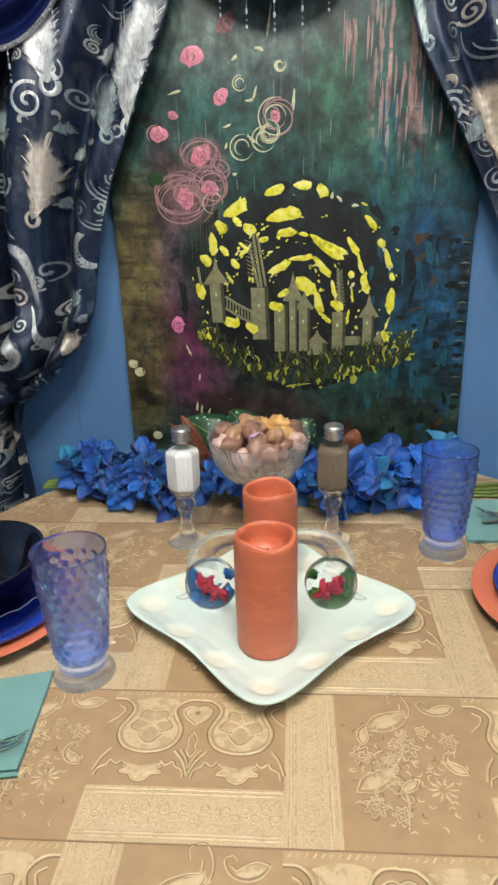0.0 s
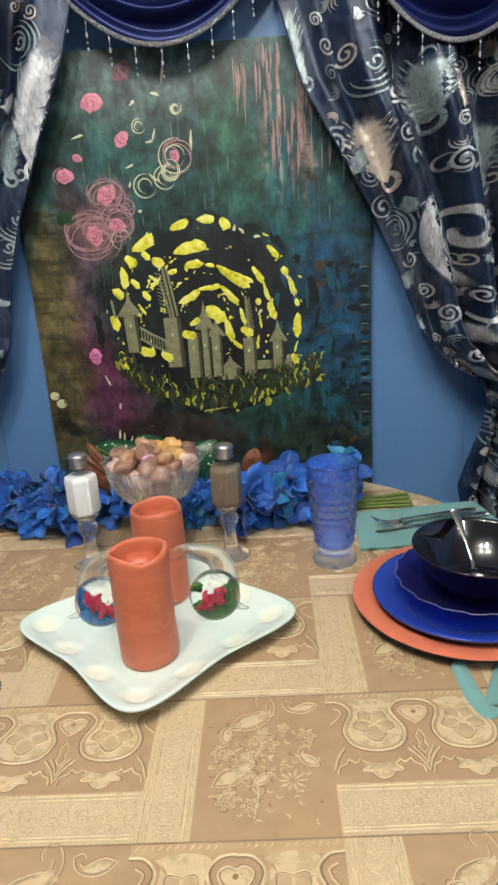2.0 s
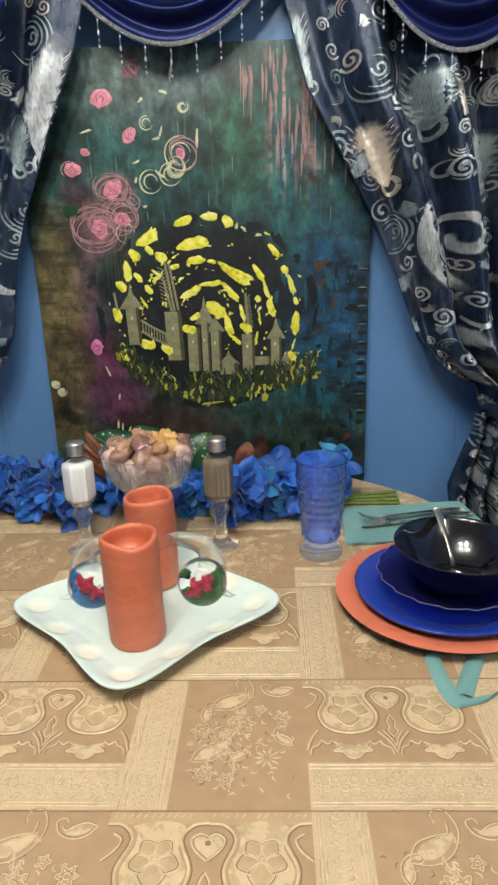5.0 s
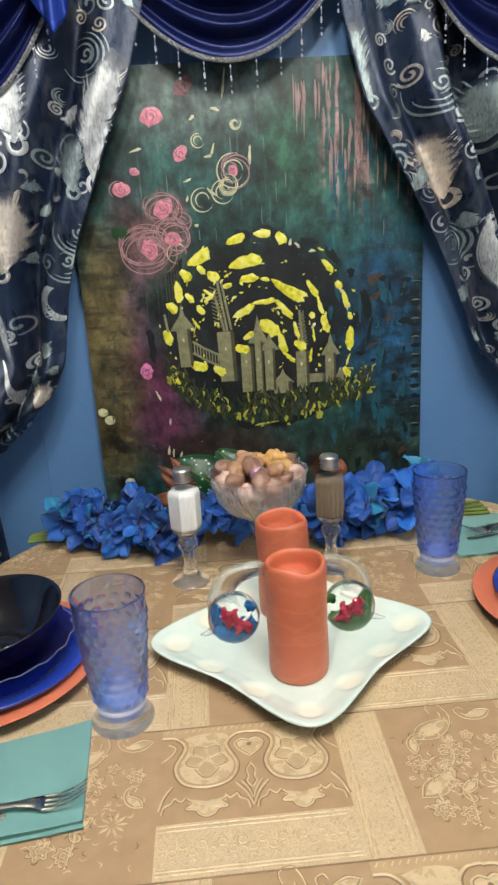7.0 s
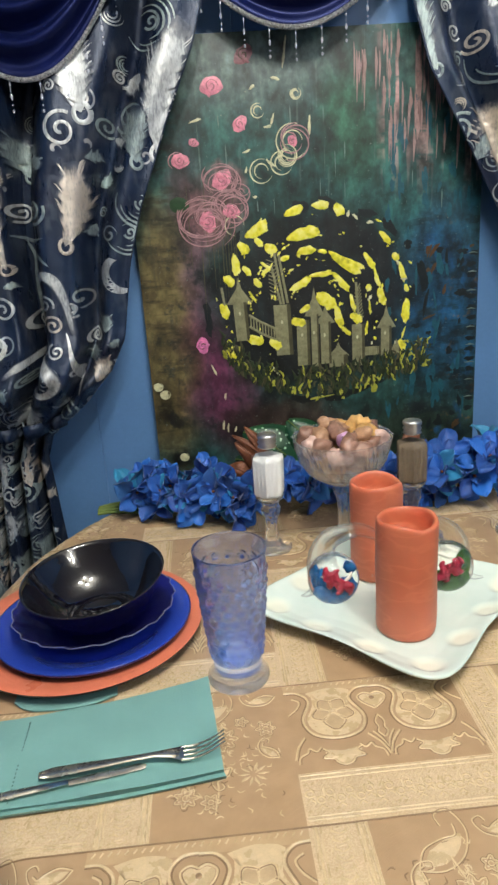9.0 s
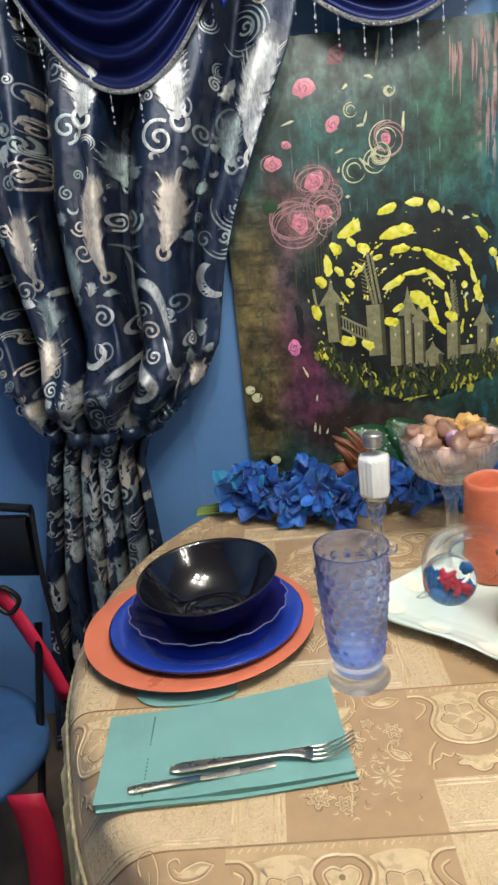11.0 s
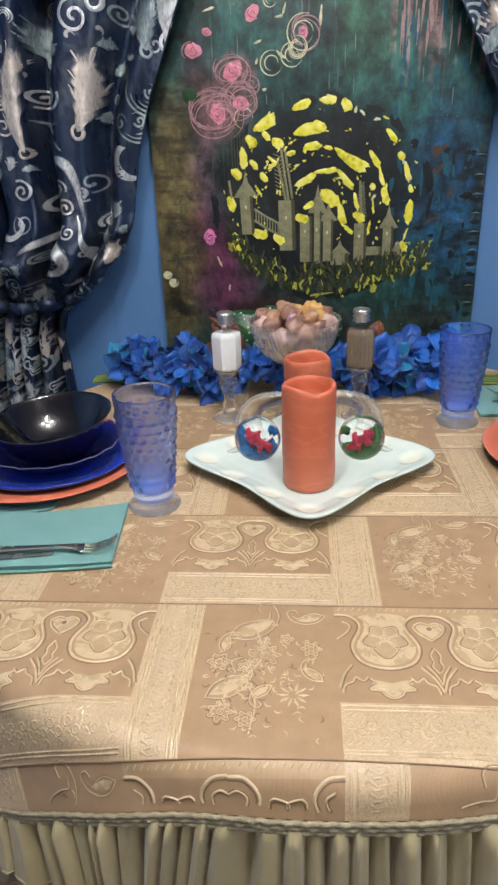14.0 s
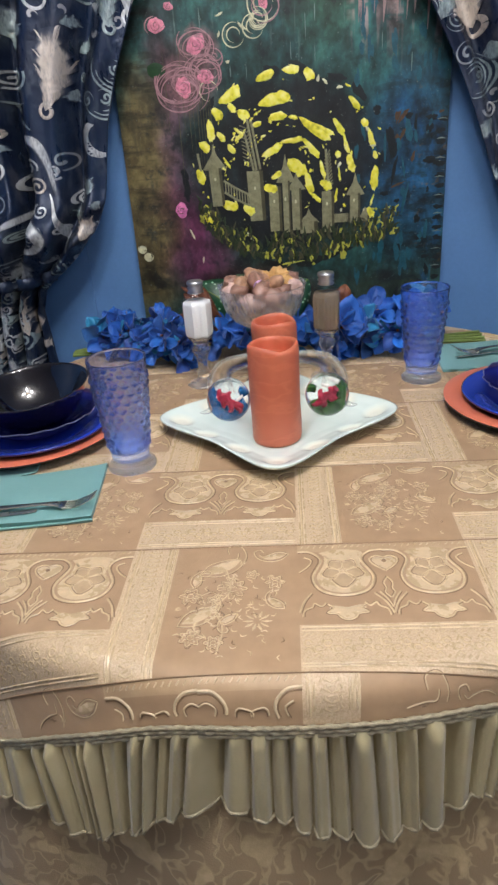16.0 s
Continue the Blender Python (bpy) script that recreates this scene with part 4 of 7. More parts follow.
def yellow_dab():
    """Thick yellow paint, greenish where it thins out and pale on its lumps."""
    n = Net("yellow_paint")
    co = n.coords()
    f = n.math("MULTIPLY_ADD", n.noise(co, 55.0, 2.0), 0.7, n.math("MULTIPLY", n.noise(co, 18.0, 2.0), 0.3))
    col = n.ramp(f, (0.26, (0.20, 0.21, 0.02)), (0.37, (0.58, 0.54, 0.03)), (0.47, (0.86, 0.79, 0.05)), (0.66, (0.95, 0.90, 0.30)))
    return n.done(n.principled(col, 0.3, 0.0, n.bump(n.noise(co, 140.0, 3.0), 0.5, 0.0015)))


P_YEL, P_PINK, P_ROSE, P_CREAM = yellow_dab(), dab("pink_paint", (0.70, 0.24, 0.32)), dab("dull_rose_paint", (0.28, 0.12, 0.135)), dab("cream_paint", (0.62, 0.60, 0.38))
P_STONE, P_STONE2, P_LEAF, P_LIME = dab("stone_paint", (0.255, 0.245, 0.135)), dab("dark_stone_paint", (0.075, 0.07, 0.035)), dab("moss_paint", (0.03, 0.045, 0.018)), dab("lime_paint", (0.42, 0.42, 0.05))
P_GREY, P_DRIP, P_MAUVE, P_GREEN = dab("grey_green_paint", (0.16, 0.20, 0.17)), dab("rose_drip_paint", (0.32, 0.205, 0.195)), dab("magenta_paint", (0.72, 0.20, 0.42)), dab("green_dot_paint", (0.015, 0.06, 0.018))

painting = thing("wall_painting", "dark teal fantasy painting of a castle inside yellow rings", "painting")
s = Shape().box((PX0, PY, PZ0), (PX1, Y1 - 0.002, PZ1))
part("canvas", s, canvas_paint(), painting, smooth=False)


def on_canvas(x, z, h):
    return (min(max(x, PX0 + 0.002), PX1 - 0.002), PY - 0.45 * h - 0.0004, z)


def blob(shape, x, z, rx, rz, turn, seed, lift=0.0016, ragged=0.35):
    rnd = random.Random(seed)
    ph = [rnd.uniform(0, 6.28) for _ in range(4)]
    line = []
    for q in range(22):
        a = -2 * math.pi * q / 22
        k = 1 + ragged * (0.4 * math.sin(2 * a + ph[0]) + 0.35 * math.sin(3 * a + ph[1]) + 0.3 * math.sin(5 * a + ph[2]) + 0.2 * math.sin(8 * a + ph[3]))
        line.append((0.97 * rx * k * math.cos(a), 0.80 * rz * k * math.sin(a)))
    shape.patch(shift(line, x, z, 1, turn), on_canvas, lift)


# yellow rings of thick paint: x, z, half length, half thickness, turn
OUTER = [(0.142, 1.324, 0.028, 0.0115, 0.31), (0.206, 1.333, 0.022, 0.0115, -0.03), (0.248, 1.321, 0.018, 0.013, -0.92), (0.359, 1.25, 0.021, 0.0086, -0.9), (0.384, 1.204, 0.011, 0.0101, -0.79),
         (0.4, 1.168, 0.026, 0.0072, -1.29), (0.411, 1.128, 0.012, 0.0065, -1.25), (0.41, 1.073, 0.031, 0.0115, -1.63), (0.404, 1.019, 0.016, 0.0029, -1.91), (0.4, 0.988, 0.017, 0.0101, -1.03)]
LEFT = [(0.052, 1.286, 0.032, 0.0158, 0.54), (0.054, 1.259, 0.014, 0.0086, -0.82), (0.082, 1.242, 0.018, 0.013, -0.29), (0.017, 1.248, 0.018, 0.013, -0.92), (-0.004, 1.21, 0.027, 0.0115, -1.47), (0.022, 1.195, 0.015, 0.0086, -0.86),
        (-0.022, 1.175, 0.018, 0.0115, -0.84), (-0.038, 1.104, 0.02, 0.013, -1.25), (0.046, 1.165, 0.015, 0.0086, -0.82), (0.069, 1.192, 0.017, 0.0058, 0.58), (0.066, 1.205, 0.014, 0.0043, -0.64), (0.032, 1.133, 0.017, 0.0036, -1.05),
        (0.114, 1.218, 0.013, 0.0072, 0.17), (-0.027, 1.005, 0.033, 0.0115, -1.29), (0.032, 1.028, 0.024, 0.013, -0.34), (0.083, 1.014, 0.02, 0.013, -0.65)]
MIDDLE = [(0.162, 1.271, 0.041, 0.0173, 0.19), (0.167, 1.232, 0.025, 0.0108, 0.13), (0.206, 1.228, 0.012, 0.0058, -0.23), (0.261, 1.196, 0.051, 0.013, -0.61), (0.278, 1.196, 0.039, 0.0072, -0.5), (0.32, 1.198, 0.025, 0.0086, -1.03),
          (0.339, 1.151, 0.019, 0.0058, -1.24), (0.349, 1.112, 0.024, 0.0101, -1.29), (0.317, 1.135, 0.009, 0.0086, -1.05), (0.32, 1.087, 0.019, 0.0029, -1.51), (0.335, 1.169, 0.02, 0.0036, -1.29)]
INNER = [(0.15, 1.154, 0.032, 0.0101, 0.48), (0.202, 1.175, 0.032, 0.0072, 0.04), (0.249, 1.154, 0.034, 0.0086, -0.86), (0.277, 1.101, 0.025, 0.0058, -1.36), (0.286, 1.064, 0.019, 0.013, -0.76), (0.211, 1.112, 0.033, 0.0173, -0.71),
         (0.241, 1.071, 0.032, 0.0101, -1.32), (0.259, 1.034, 0.019, 0.0058, -0.81), (0.141, 1.064, 0.022, 0.0115, -0.33), (0.16, 1.095, 0.018, 0.0086, 0.53), (0.311, 1.037, 0.02, 0.0036, -1.71)]
for k, ring in enumerate((OUTER, LEFT, MIDDLE, INNER)):
    for q, (x, z, a, b, turn) in enumerate(ring):
        s = Shape()
        blob(s, x, z, 0.95 * a, 1.08 * b, turn, 40 * k + q, 0.0022, 0.17)
        # a smaller lump where the brush left more paint
        blob(s, x + 0.35 * a * math.cos(turn), z + 0.35 * a * math.sin(turn), a * 0.45, b * 1.15, turn + 0.3, 400 + 40 * k + q, 0.0028, 0.16)
        part("paint_dab", s, P_YEL, painting)
for q, (x, z) in enumerate(((0.287, 1.302), (0.322, 1.287), (0.27, 1.309), (0.39, 1.19), (0.405, 1.15), (0.32, 1.11))):
    s = Shape()
    blob(s, x, z, 0.008, 0.0045, -0.8 + q, 60 + q)
    part("paint_dab", s, P_CREAM, painting)
rnd = random.Random(31)
s = Shape()
for q in range(190):
    a, r = rnd.uniform(0, 6.28), rnd.choice((0.06, 0.11, 0.16, 0.225)) * rnd.uniform(0.88, 1.10)
    if q % 3 == 0:
        a = rnd.uniform(2.0, 4.2)
    x, z = 0.19 + r * math.cos(a), 1.11 + r * math.sin(a)
    if z > 0.98 and not (z < 1.12 and (-0.02 < x < 0.025 or 0.08 < x < 0.225 or 0.27 < x < 0.31 or 0.34 < x < 0.38)):
        big = 1.7 if q % 7 == 0 else 1.0
        blob(s, x, z, big * rnd.uniform(0.0015, 0.0055), big * rnd.uniform(0.0012, 0.0035), a + 1.57 + rnd.uniform(-0.4, 0.4), 1000 + q)
tagged(part("paint_speck", s, P_YEL, painting), kind="stuff")

# castle: flat towers with pointed roofs


def tower(x0, x1, z0, z1, tip=0.0, wide=0.35, lean=0.0):
    s = Shape()
    s.patch([(x0, z0), (x1, z0), (x1 + lean / 2, (z0 + z1) / 2), (x1 + lean, z1), (x0 + lean, z1), (x0 + lean / 2, (z0 + z1) / 2)], on_canvas, 0.0012)
    ob = part("castle_tower", s, P_STONE, painting, smooth=False)
    d = Shape()
    d.patch([(x1 - (x1 - x0) * 0.22, z0), (x1, z0), (x1 + lean, z1), (x1 + lean - (x1 - x0) * 0.22, z1)], lambda x, z, h: on_canvas(x, z, h + 0.0014), 0.0003)
    part("shaded_side", d, P_STONE2, ob)
    w = Shape()
    w.patch(arc((x0 + x1) / 2 - 0.003 + lean / 2, (z0 + z1) / 2 + 0.02, 0.0026, 0, -330, 9, 1.8), lambda x, z, h: on_canvas(x, z, h + 0.0016), 0.0004)
    part("painted_window", w, P_CREAM, ob)
    if tip:
        r = Shape()
        w_ = (x1 - x0) * wide
        r.patch([(x0 - w_ + lean, z1 - 0.003), ((x0 + x1) / 2 + lean, z1 - 0.006), (x1 + w_ + lean, z1 - 0.003), ((x0 + x1) / 2 + lean + 0.006, z1 + tip * 0.55), ((x0 + x1) / 2 + lean, z1 + tip), ((x0 + x1) / 2 + lean - 0.006, z1 + tip * 0.55)], lambda x, z, h: on_canvas(x, z, h + 0.0006), 0.0014)
        part("painted_roof", r, P_STONE, ob, smooth=False)


tower(-0.013, 0.020, 1.028, 1.122, 0.060, 0.45, -0.004)
tower(0.084, 0.126, 0.985, 1.109, 0.0, 0.3, -0.003)
tower(0.136, 0.168, 0.955, 1.068)
tower(0.172, 0.191, 0.950, 1.080, 0.066, 0.80)
tower(0.195, 0.221, 0.955, 1.060, 0.040, 0.45)
tower(0.274, 0.306, 0.945, 1.048)
tower(0.347, 0.374, 0.965, 1.038, 0.052, 0.40)
tower(0.215, 0.262, 0.945, 0.975, 0.034, 0.1)
tower(0.306, 0.347, 0.968, 0.990)
tower(0.374, 0.398, 0.968, 0.982, 0.022, 0.0)
s = Shape()
for x0, z0, x1, z1 in ((0.107, 1.110, 0.089, 1.237), (0.117, 1.112, 0.099, 1.232), (0.100, 1.110, 0.081, 1.200), (0.292, 1.048, 0.286, 1.150), (-0.035, 1.10, -0.042, 1.16)):
    s.ribbon([(x0, z0), ((x0 + x1) / 2, (z0 + z1) / 2), (x1, z1)], 0.006, on_canvas, 0.0015)
for q in range(11):
    z = 1.055 + q * 0.008
    for side in (-1, 1):
        s.ribbon([(0.290, z), (0.290 + side * (0.014 - 0.0008 * q), z + 0.009 + 0.003 * side)], 0.0026, on_canvas, 0.0013)
        s.ribbon([(0.088, 1.12 + q * 0.009), (0.088 + side * 0.012 - q * 0.0006, 1.128 + q * 0.009)], 0.002, on_canvas, 0.0012)
for k in (0, 0.028):
    s.ribbon([(0.020, 1.090 - k), (0.050, 1.070 - k), (0.084, 1.052 - k)], 0.006, on_canvas, 0.0014)
for q in range(9):
    s.ribbon([(0.024 + q * 0.007, 1.086 - q * 0.0042), (0.024 + q * 0.007, 1.060 - q * 0.0042)], 0.003, on_canvas, 0.0013)
for q in range(6):
    s.ribbon([(0.31 + q * 0.006, 0.990), (0.31 + q * 0.006, 0.972)], 0.002, lambda x, z, h: on_canvas(x, z, h + 0.0012), 0.0012)
tagged(part("spire_line", s, P_STONE, painting, "thin painted spires and footbridge"), kind="stuff")
rnd = random.Random(21)
s, l, y = Shape(), Shape(), Shape()
for q in range(420):
    x = rnd.uniform(-0.05, 0.47)
    low = 0.957 - 0.055 * math.sin(math.pi * (x + 0.05) / 0.52) + rnd.uniform(-0.035, 0.035) + (0.05 * max(0.05 - x, 0) / 0.1)
    (y if q % 9 == 0 else s if q % 4 else l).ribbon(curve([(x, low), (x + rnd.uniform(-0.006, 0.006), low + 0.010), (x + rnd.uniform(-0.012, 0.012), low + rnd.uniform(0.012, 0.030))], 3), rnd.uniform(0.004, 0.009), lambda x, z, h: on_canvas(x, z, h + 0.0018), 0.0011, taper=True)
tagged(part("hedge_stroke", s, P_LEAF, painting), kind="stuff")
tagged(part("hedge_light", l, P_STONE2, painting), kind="stuff")
tagged(part("hedge_tip", y, P_LIME, painting), kind="stuff")
s = Shape()
rnd = random.Random(8)
for q in range(52):
    right = q < 24
    x = rnd.uniform(0.385, 0.47) if right else rnd.uniform(0.04, 0.38)
    z = rnd.uniform(0.93, 1.0) - 0.3 * max(0.42 - x, 0) if right else 0.920 - 0.04 * math.sin(math.pi * (x - 0.04) / 0.34) + rnd.uniform(-0.02, 0.03)
    blob(s, x, z, rnd.uniform(0.003, 0.009), rnd.uniform(0.003, 0.006), rnd.uniform(0, 3), 300 + q)
blob(s, 0.328, 0.885, 0.010, 0.016, 0.2, 77)
blob(s, 0.342, 0.908, 0.016, 0.007, 0.7, 78)
blob(s, 0.19, 0.870, 0.030, 0.004, 0.1, 79)
tagged(part("blossom_stroke", s, P_LIME, painting), kind="stuff")

# roses
for q, (x, z, r, main) in enumerate(((-0.031, 1.597, 0.027, P_PINK), (0.027, 1.517, 0.020, P_PINK), (0.145, 1.475, 0.014, P_PINK), (-0.114, 1.447, 0.022, P_PINK), (-0.022, 1.402, 0.027, P_PINK),
                                   (-0.061, 1.312, 0.026, P_PINK), (-0.005, 1.332, 0.022, P_PINK), (0.044, 1.655, 0.024, P_ROSE), (-0.098, 1.024, 0.021, P_MAUVE), (-0.080, 1.484, 0.012, P_PINK))):
    s = Shape()
    blob(s, x, z, r, r * 0.86, q, 490 + q, 0.0016, 0.12)
    for k in range(3):
        blob(s, x + r * 0.35 * math.cos(k * 2.1 + q), z + r * 0.35 * math.sin(k * 2.1 + q), r * 0.5, r * 0.34, k * 0.9 + q, 500 + q * 7 + k, 0.0026 + k * 0.0004)
    ob = part("rose", s, main, painting)
    s = Shape()
    s.ribbon(spiral(x, z, r * 0.55, 1.5, q, 1, 20), 0.0026, lambda x, z, h: on_canvas(x, z, h + 0.0028), 0.0006, taper=True)
    part("petal_line", s, P_ROSE if main is P_PINK else P_STONE2, ob)
s = Shape()
for x, z, r, m in ((-0.022, 1.402, 0.046, 9), (-0.066, 1.315, 0.068, 15), (-0.005, 1.340, 0.050, 10), (0.145, 1.475, 0.046, 5), (-0.114, 1.447, 0.03, 3), (0.02, 1.375, 0.03, 4)):
    for k in range(m):
        s.ribbon(arc(x + 0.20 * r * math.sin(k * 2.4 + m), z + 0.20 * r * math.cos(k * 1.7 + m), r * (0.40 + 0.55 * ((k * 0.618) % 1)), 83 * k, 83 * k + 110 + 41 * (k % 5), 22, 0.85), 0.0032, lambda x, z, h: on_canvas(x, z, h + 0.0006), 0.001, taper=True)
tagged(part("rose_swirl", s, dab("pale_rose_paint", (0.40, 0.21, 0.225)), painting), kind="stuff")
s = Shape()
for x, z, r, m in ((0.130, 1.445, 0.026, 4), (0.118, 1.43, 0.034, 2), (0.156, 1.573, 0.014, 3), (0.069, 1.542, 0.02, 2), (0.145, 1.475, 0.05, 2), (0.07, 1.415, 0.035, 2), (0.0, 1.30, 0.05, 1), (-0.217, 0.930, 0.013, 3), (-0.202, 0.909, 0.014, 3), (-0.169, 0.741, 0.013, 3)):
    for k in range(m):
        s.ribbon(arc(x, z, r * (0.45 + 0.6 * k / m), 70 * k, 70 * k + 270, 18), 0.0034, on_canvas, 0.0012, taper=True)
for q, (x, z, a, w) in enumerate(((0.134, 1.655, 1.4, 0.030), (0.112, 1.605, -0.3, 0.012), (0.059, 1.59, 0.7, 0.009), (0.101, 1.522, 1.2, 0.012), (0.185, 1.506, 1.5, 0.024), (0.092, 1.431, -0.7, 0.016), (0.09, 1.508, 0.2, 0.010), (-0.072, 1.529, 0.2, 0.014), (0.039, 1.459, 0.3, 0.009),
                                 (0.035, 1.419, 1.4, 0.007), (-0.052, 0.892, 1.5, 0.008), (-0.062, 0.816, 1.5, 0.013), (-0.051, 0.808, 1.5, 0.011), (-0.032, 0.803, 1.3, 0.007), (0.052, 1.36, 0.1, 0.006), (0.076, 0.95, -0.9, 0.02), (-0.075, 0.96, -1.2, 0.014))):
    blob(s, x, z, w, 0.0036, a, 700 + q)
for x, z in ((-0.217, 0.930), (-0.202, 0.909), (-0.169, 0.741)):
    blob(s, x, z, 0.010, 0.010, 0, int(x * 1000), 0.002)
tagged(part("cream_stroke", s, P_CREAM, painting), kind="stuff")
s = Shape()
blob(s, -0.125, 1.353, 0.023, 0.022, 0, 41, ragged=0.08)
part("green_dot", s, P_GREEN, painting)
# drips: rose under the upper right edge, dark smears, pale runs
rnd = random.Random(5)
s = Shape()
for q in range(70):
    x = rnd.choice((0.30, 0.345, 0.37, 0.40, 0.42, 0.445, 0.485, 0.52, 0.55, 0.575)) + rnd.uniform(-0.016, 0.016)
    z1 = rnd.uniform(1.48, 1.695) if x > 0.33 else rnd.uniform(1.63, 1.695)
    s.ribbon([(x, z1), (x + 0.001, z1 - 0.03), (x - 0.001, z1 - rnd.uniform(0.05, 0.11))], rnd.uniform(0.003, 0.010), on_canvas, 0.0006, taper=True)
tagged(part("rose_drip", s, P_DRIP, painting), kind="stuff")
P_SMEAR, P_TEAL, P_RUST, P_OLIVE = dab("black_smear_paint", (0.007, 0.011, 0.012)), dab("teal_smear_paint", (0.010, 0.085, 0.115)), dab("rust_smear_paint", (0.085, 0.040, 0.014)), dab("pale_teal_paint", (0.13, 0.20, 0.18))
for name, mat_, count, seed in (("dark_smear", P_SMEAR, 90, 1), ("teal_smear", P_TEAL, 60, 2), ("rust_smear", P_RUST, 16, 3), ("pale_run", P_OLIVE, 16, 4)):
    s = Shape()
    rnd = random.Random(seed)
    for q in range(count):
        if name == "dark_smear":
            if q < 50 and q % 2:
                continue
            elif q < 50:
                a = rnd.uniform(0, 6.28)
                x, z, w, h, turn = 0.19 + 0.27 * math.cos(a), 1.10 + 0.235 * math.sin(a), rnd.uniform(0.01, 0.035), rnd.uniform(0.005, 0.014), a + 1.57 + rnd.uniform(-0.5, 0.5)
            elif q < 66:
                x, z, w, h, turn = 0.582 - rnd.uniform(0, 0.012), 1.20 - (q - 50) * 0.026, 0.012, 0.008, 0.0
            else:
                x, z, w, h, turn = rnd.uniform(0.42, 0.57), rnd.uniform(0.66, 1.22), rnd.uniform(0.006, 0.02), rnd.uniform(0.004, 0.012), rnd.uniform(-0.3, 0.3) + (1.57 if q % 2 else 0)
        elif name == "teal_smear":
            x, z, w, h, turn = rnd.uniform(0.36, 0.57), rnd.uniform(0.80, 1.55), rnd.uniform(0.010, 0.035), rnd.uniform(0.003, 0.010), 1.57 + rnd.uniform(-0.2, 0.2)
        elif name == "rust_smear":
            x, z, w, h, turn = rnd.uniform(0.46, 0.58), rnd.uniform(1.05, 1.24) if q % 2 else rnd.uniform(0.64, 0.78), rnd.uniform(0.006, 0.018), rnd.uniform(0.003, 0.007), rnd.uniform(0, 1.57)
        else:
            x, z, w, h, turn = rnd.uniform(-0.05, 0.57), rnd.uniform(1.30, 1.66), rnd.uniform(0.008, 0.03), rnd.uniform(0.0008, 0.002), 1.57
        if PX0 + 0.02 < x < PX1 - 0.006:
            blob(s, x, z, w, h, turn, seed * 1000 + q, 0.0005, 0.32)
    tagged(part(name, s, mat_, painting), kind="stuff")
s = Shape()
rnd = random.Random(77)
for q in range(60):
    blob(s, rnd.uniform(PX0 + 0.02, PX1 - 0.01), rnd.uniform(0.75, 1.66), rnd.uniform(0.0008, 0.0022), rnd.uniform(0.0008, 0.0018), 0, 5000 + q, 0.0006)
for q in range(9):
    z = 1.20 - q * 0.045
    s.ribbon([(0.587, z), (0.575, z + 0.002), (0.563, z)], 0.004, on_canvas, 0.001, taper=True)
tagged(part("pale_speck", s, P_GREY, painting), kind="stuff")
s = Shape()
rnd = random.Random(6)
for q in range(14):
    x = rnd.uniform(-0.12, 0.03)
    z1 = rnd.uniform(1.28, 1.42)
    s.ribbon([(x, z1), (x, z1 - 0.07), (x, z1 - rnd.uniform(0.12, 0.24))], 0.0022, on_canvas, 0.0006, taper=True)
tagged(part("thin_run", s, P_STONE2, painting), kind="stuff")

# ---- curtains ----


def cushion(x, lo, hi):
    t = min(max((x - lo) / (hi - lo), 0), 1)
    return t * t * (3 - 2 * t)


class Drape:
    """A curtain held in by a tie: inner and outer edge by height, in s from 0 (outer) to 1 (inner)."""

    def __init__(self, inner, outer, tie, seed, folds, phase):
        self.inner, self.outer, self.tie, self.seed, self.folds, self.phase = table(inner), table(outer), tie, seed, folds, phase

    def base(self, s, z):
        xo, xi = self.outer(z), self.inner(z)
        width = abs(xi - xo)
        near = math.exp(-((z - self.tie) / 0.06) ** 2)
        bulge = math.exp(-((z - self.tie - 0.10) / 0.075) ** 2)
        q = 2 * math.pi * (self.folds * s + self.phase + 0.16 * noise.noise((s * 3 + self.seed, z * 1.6, 0)))
        amp = (0.086 + 0.024 * noise.noise((s * 4, z * 2, self.seed))) * (1 - 0.6 * near) * (0.25 + 0.75 * cushion(1 - s, 0.02, 0.3))
        amp *= 1 - 0.45 * cushion(z, 1.5, 1.75)
        if z < self.tie:
            q, amp = q * 1.25, amp * 0.8
        crease = 0.007 * noise.noise((s * 9, z * 5, self.seed + 7)) + 0.004 * noise.noise((s * 16, z * 11, self.seed + 5)) + (0.034 * noise.noise((s * 7, z * 22, self.seed + 3)) * bulge)
        y = 1.592 - amp * (math.cos(q) - 0.36 * math.cos(2 * q)) - 0.028 * near - 0.105 * bulge * math.sin(math.pi * min(max(s, 0), 1)) ** 0.6 + 0.02 * cushion(s, 0.9, 1.0) + crease
        wave = 0.016 * math.sin(q * 1.0 + 0.6) * min(width / 0.5, 1)
        return Vector((xo + (xi - xo) * s + wave * (1 - abs(2 * s - 1)), min(y, 1.675), z))

    def at(self, s, z, h=0.0):
        p = self.base(s, z)
        if not h:
            return p
        a, b = self.base(s + 0.004, z) - self.base(s - 0.004, z), self.base(s, z + 0.004) - self.base(s, z - 0.004)
        n = a.cross(b)
        if n.y > 0:
            n = -n
        return p + n.normalized() * h

    def lay(self, x, z, h):
        """The place on the cloth at x, z, lifted by h."""
        s = (x - self.outer(z)) / (self.inner(z) - self.outer(z))
        for _ in range(5):
            s += 0.85 * (x - self.base(s, z).x) / (self.inner(z) - self.outer(z))
        return self.at(min(max(s, 0.004), 0.996), z, h + 0.0022)


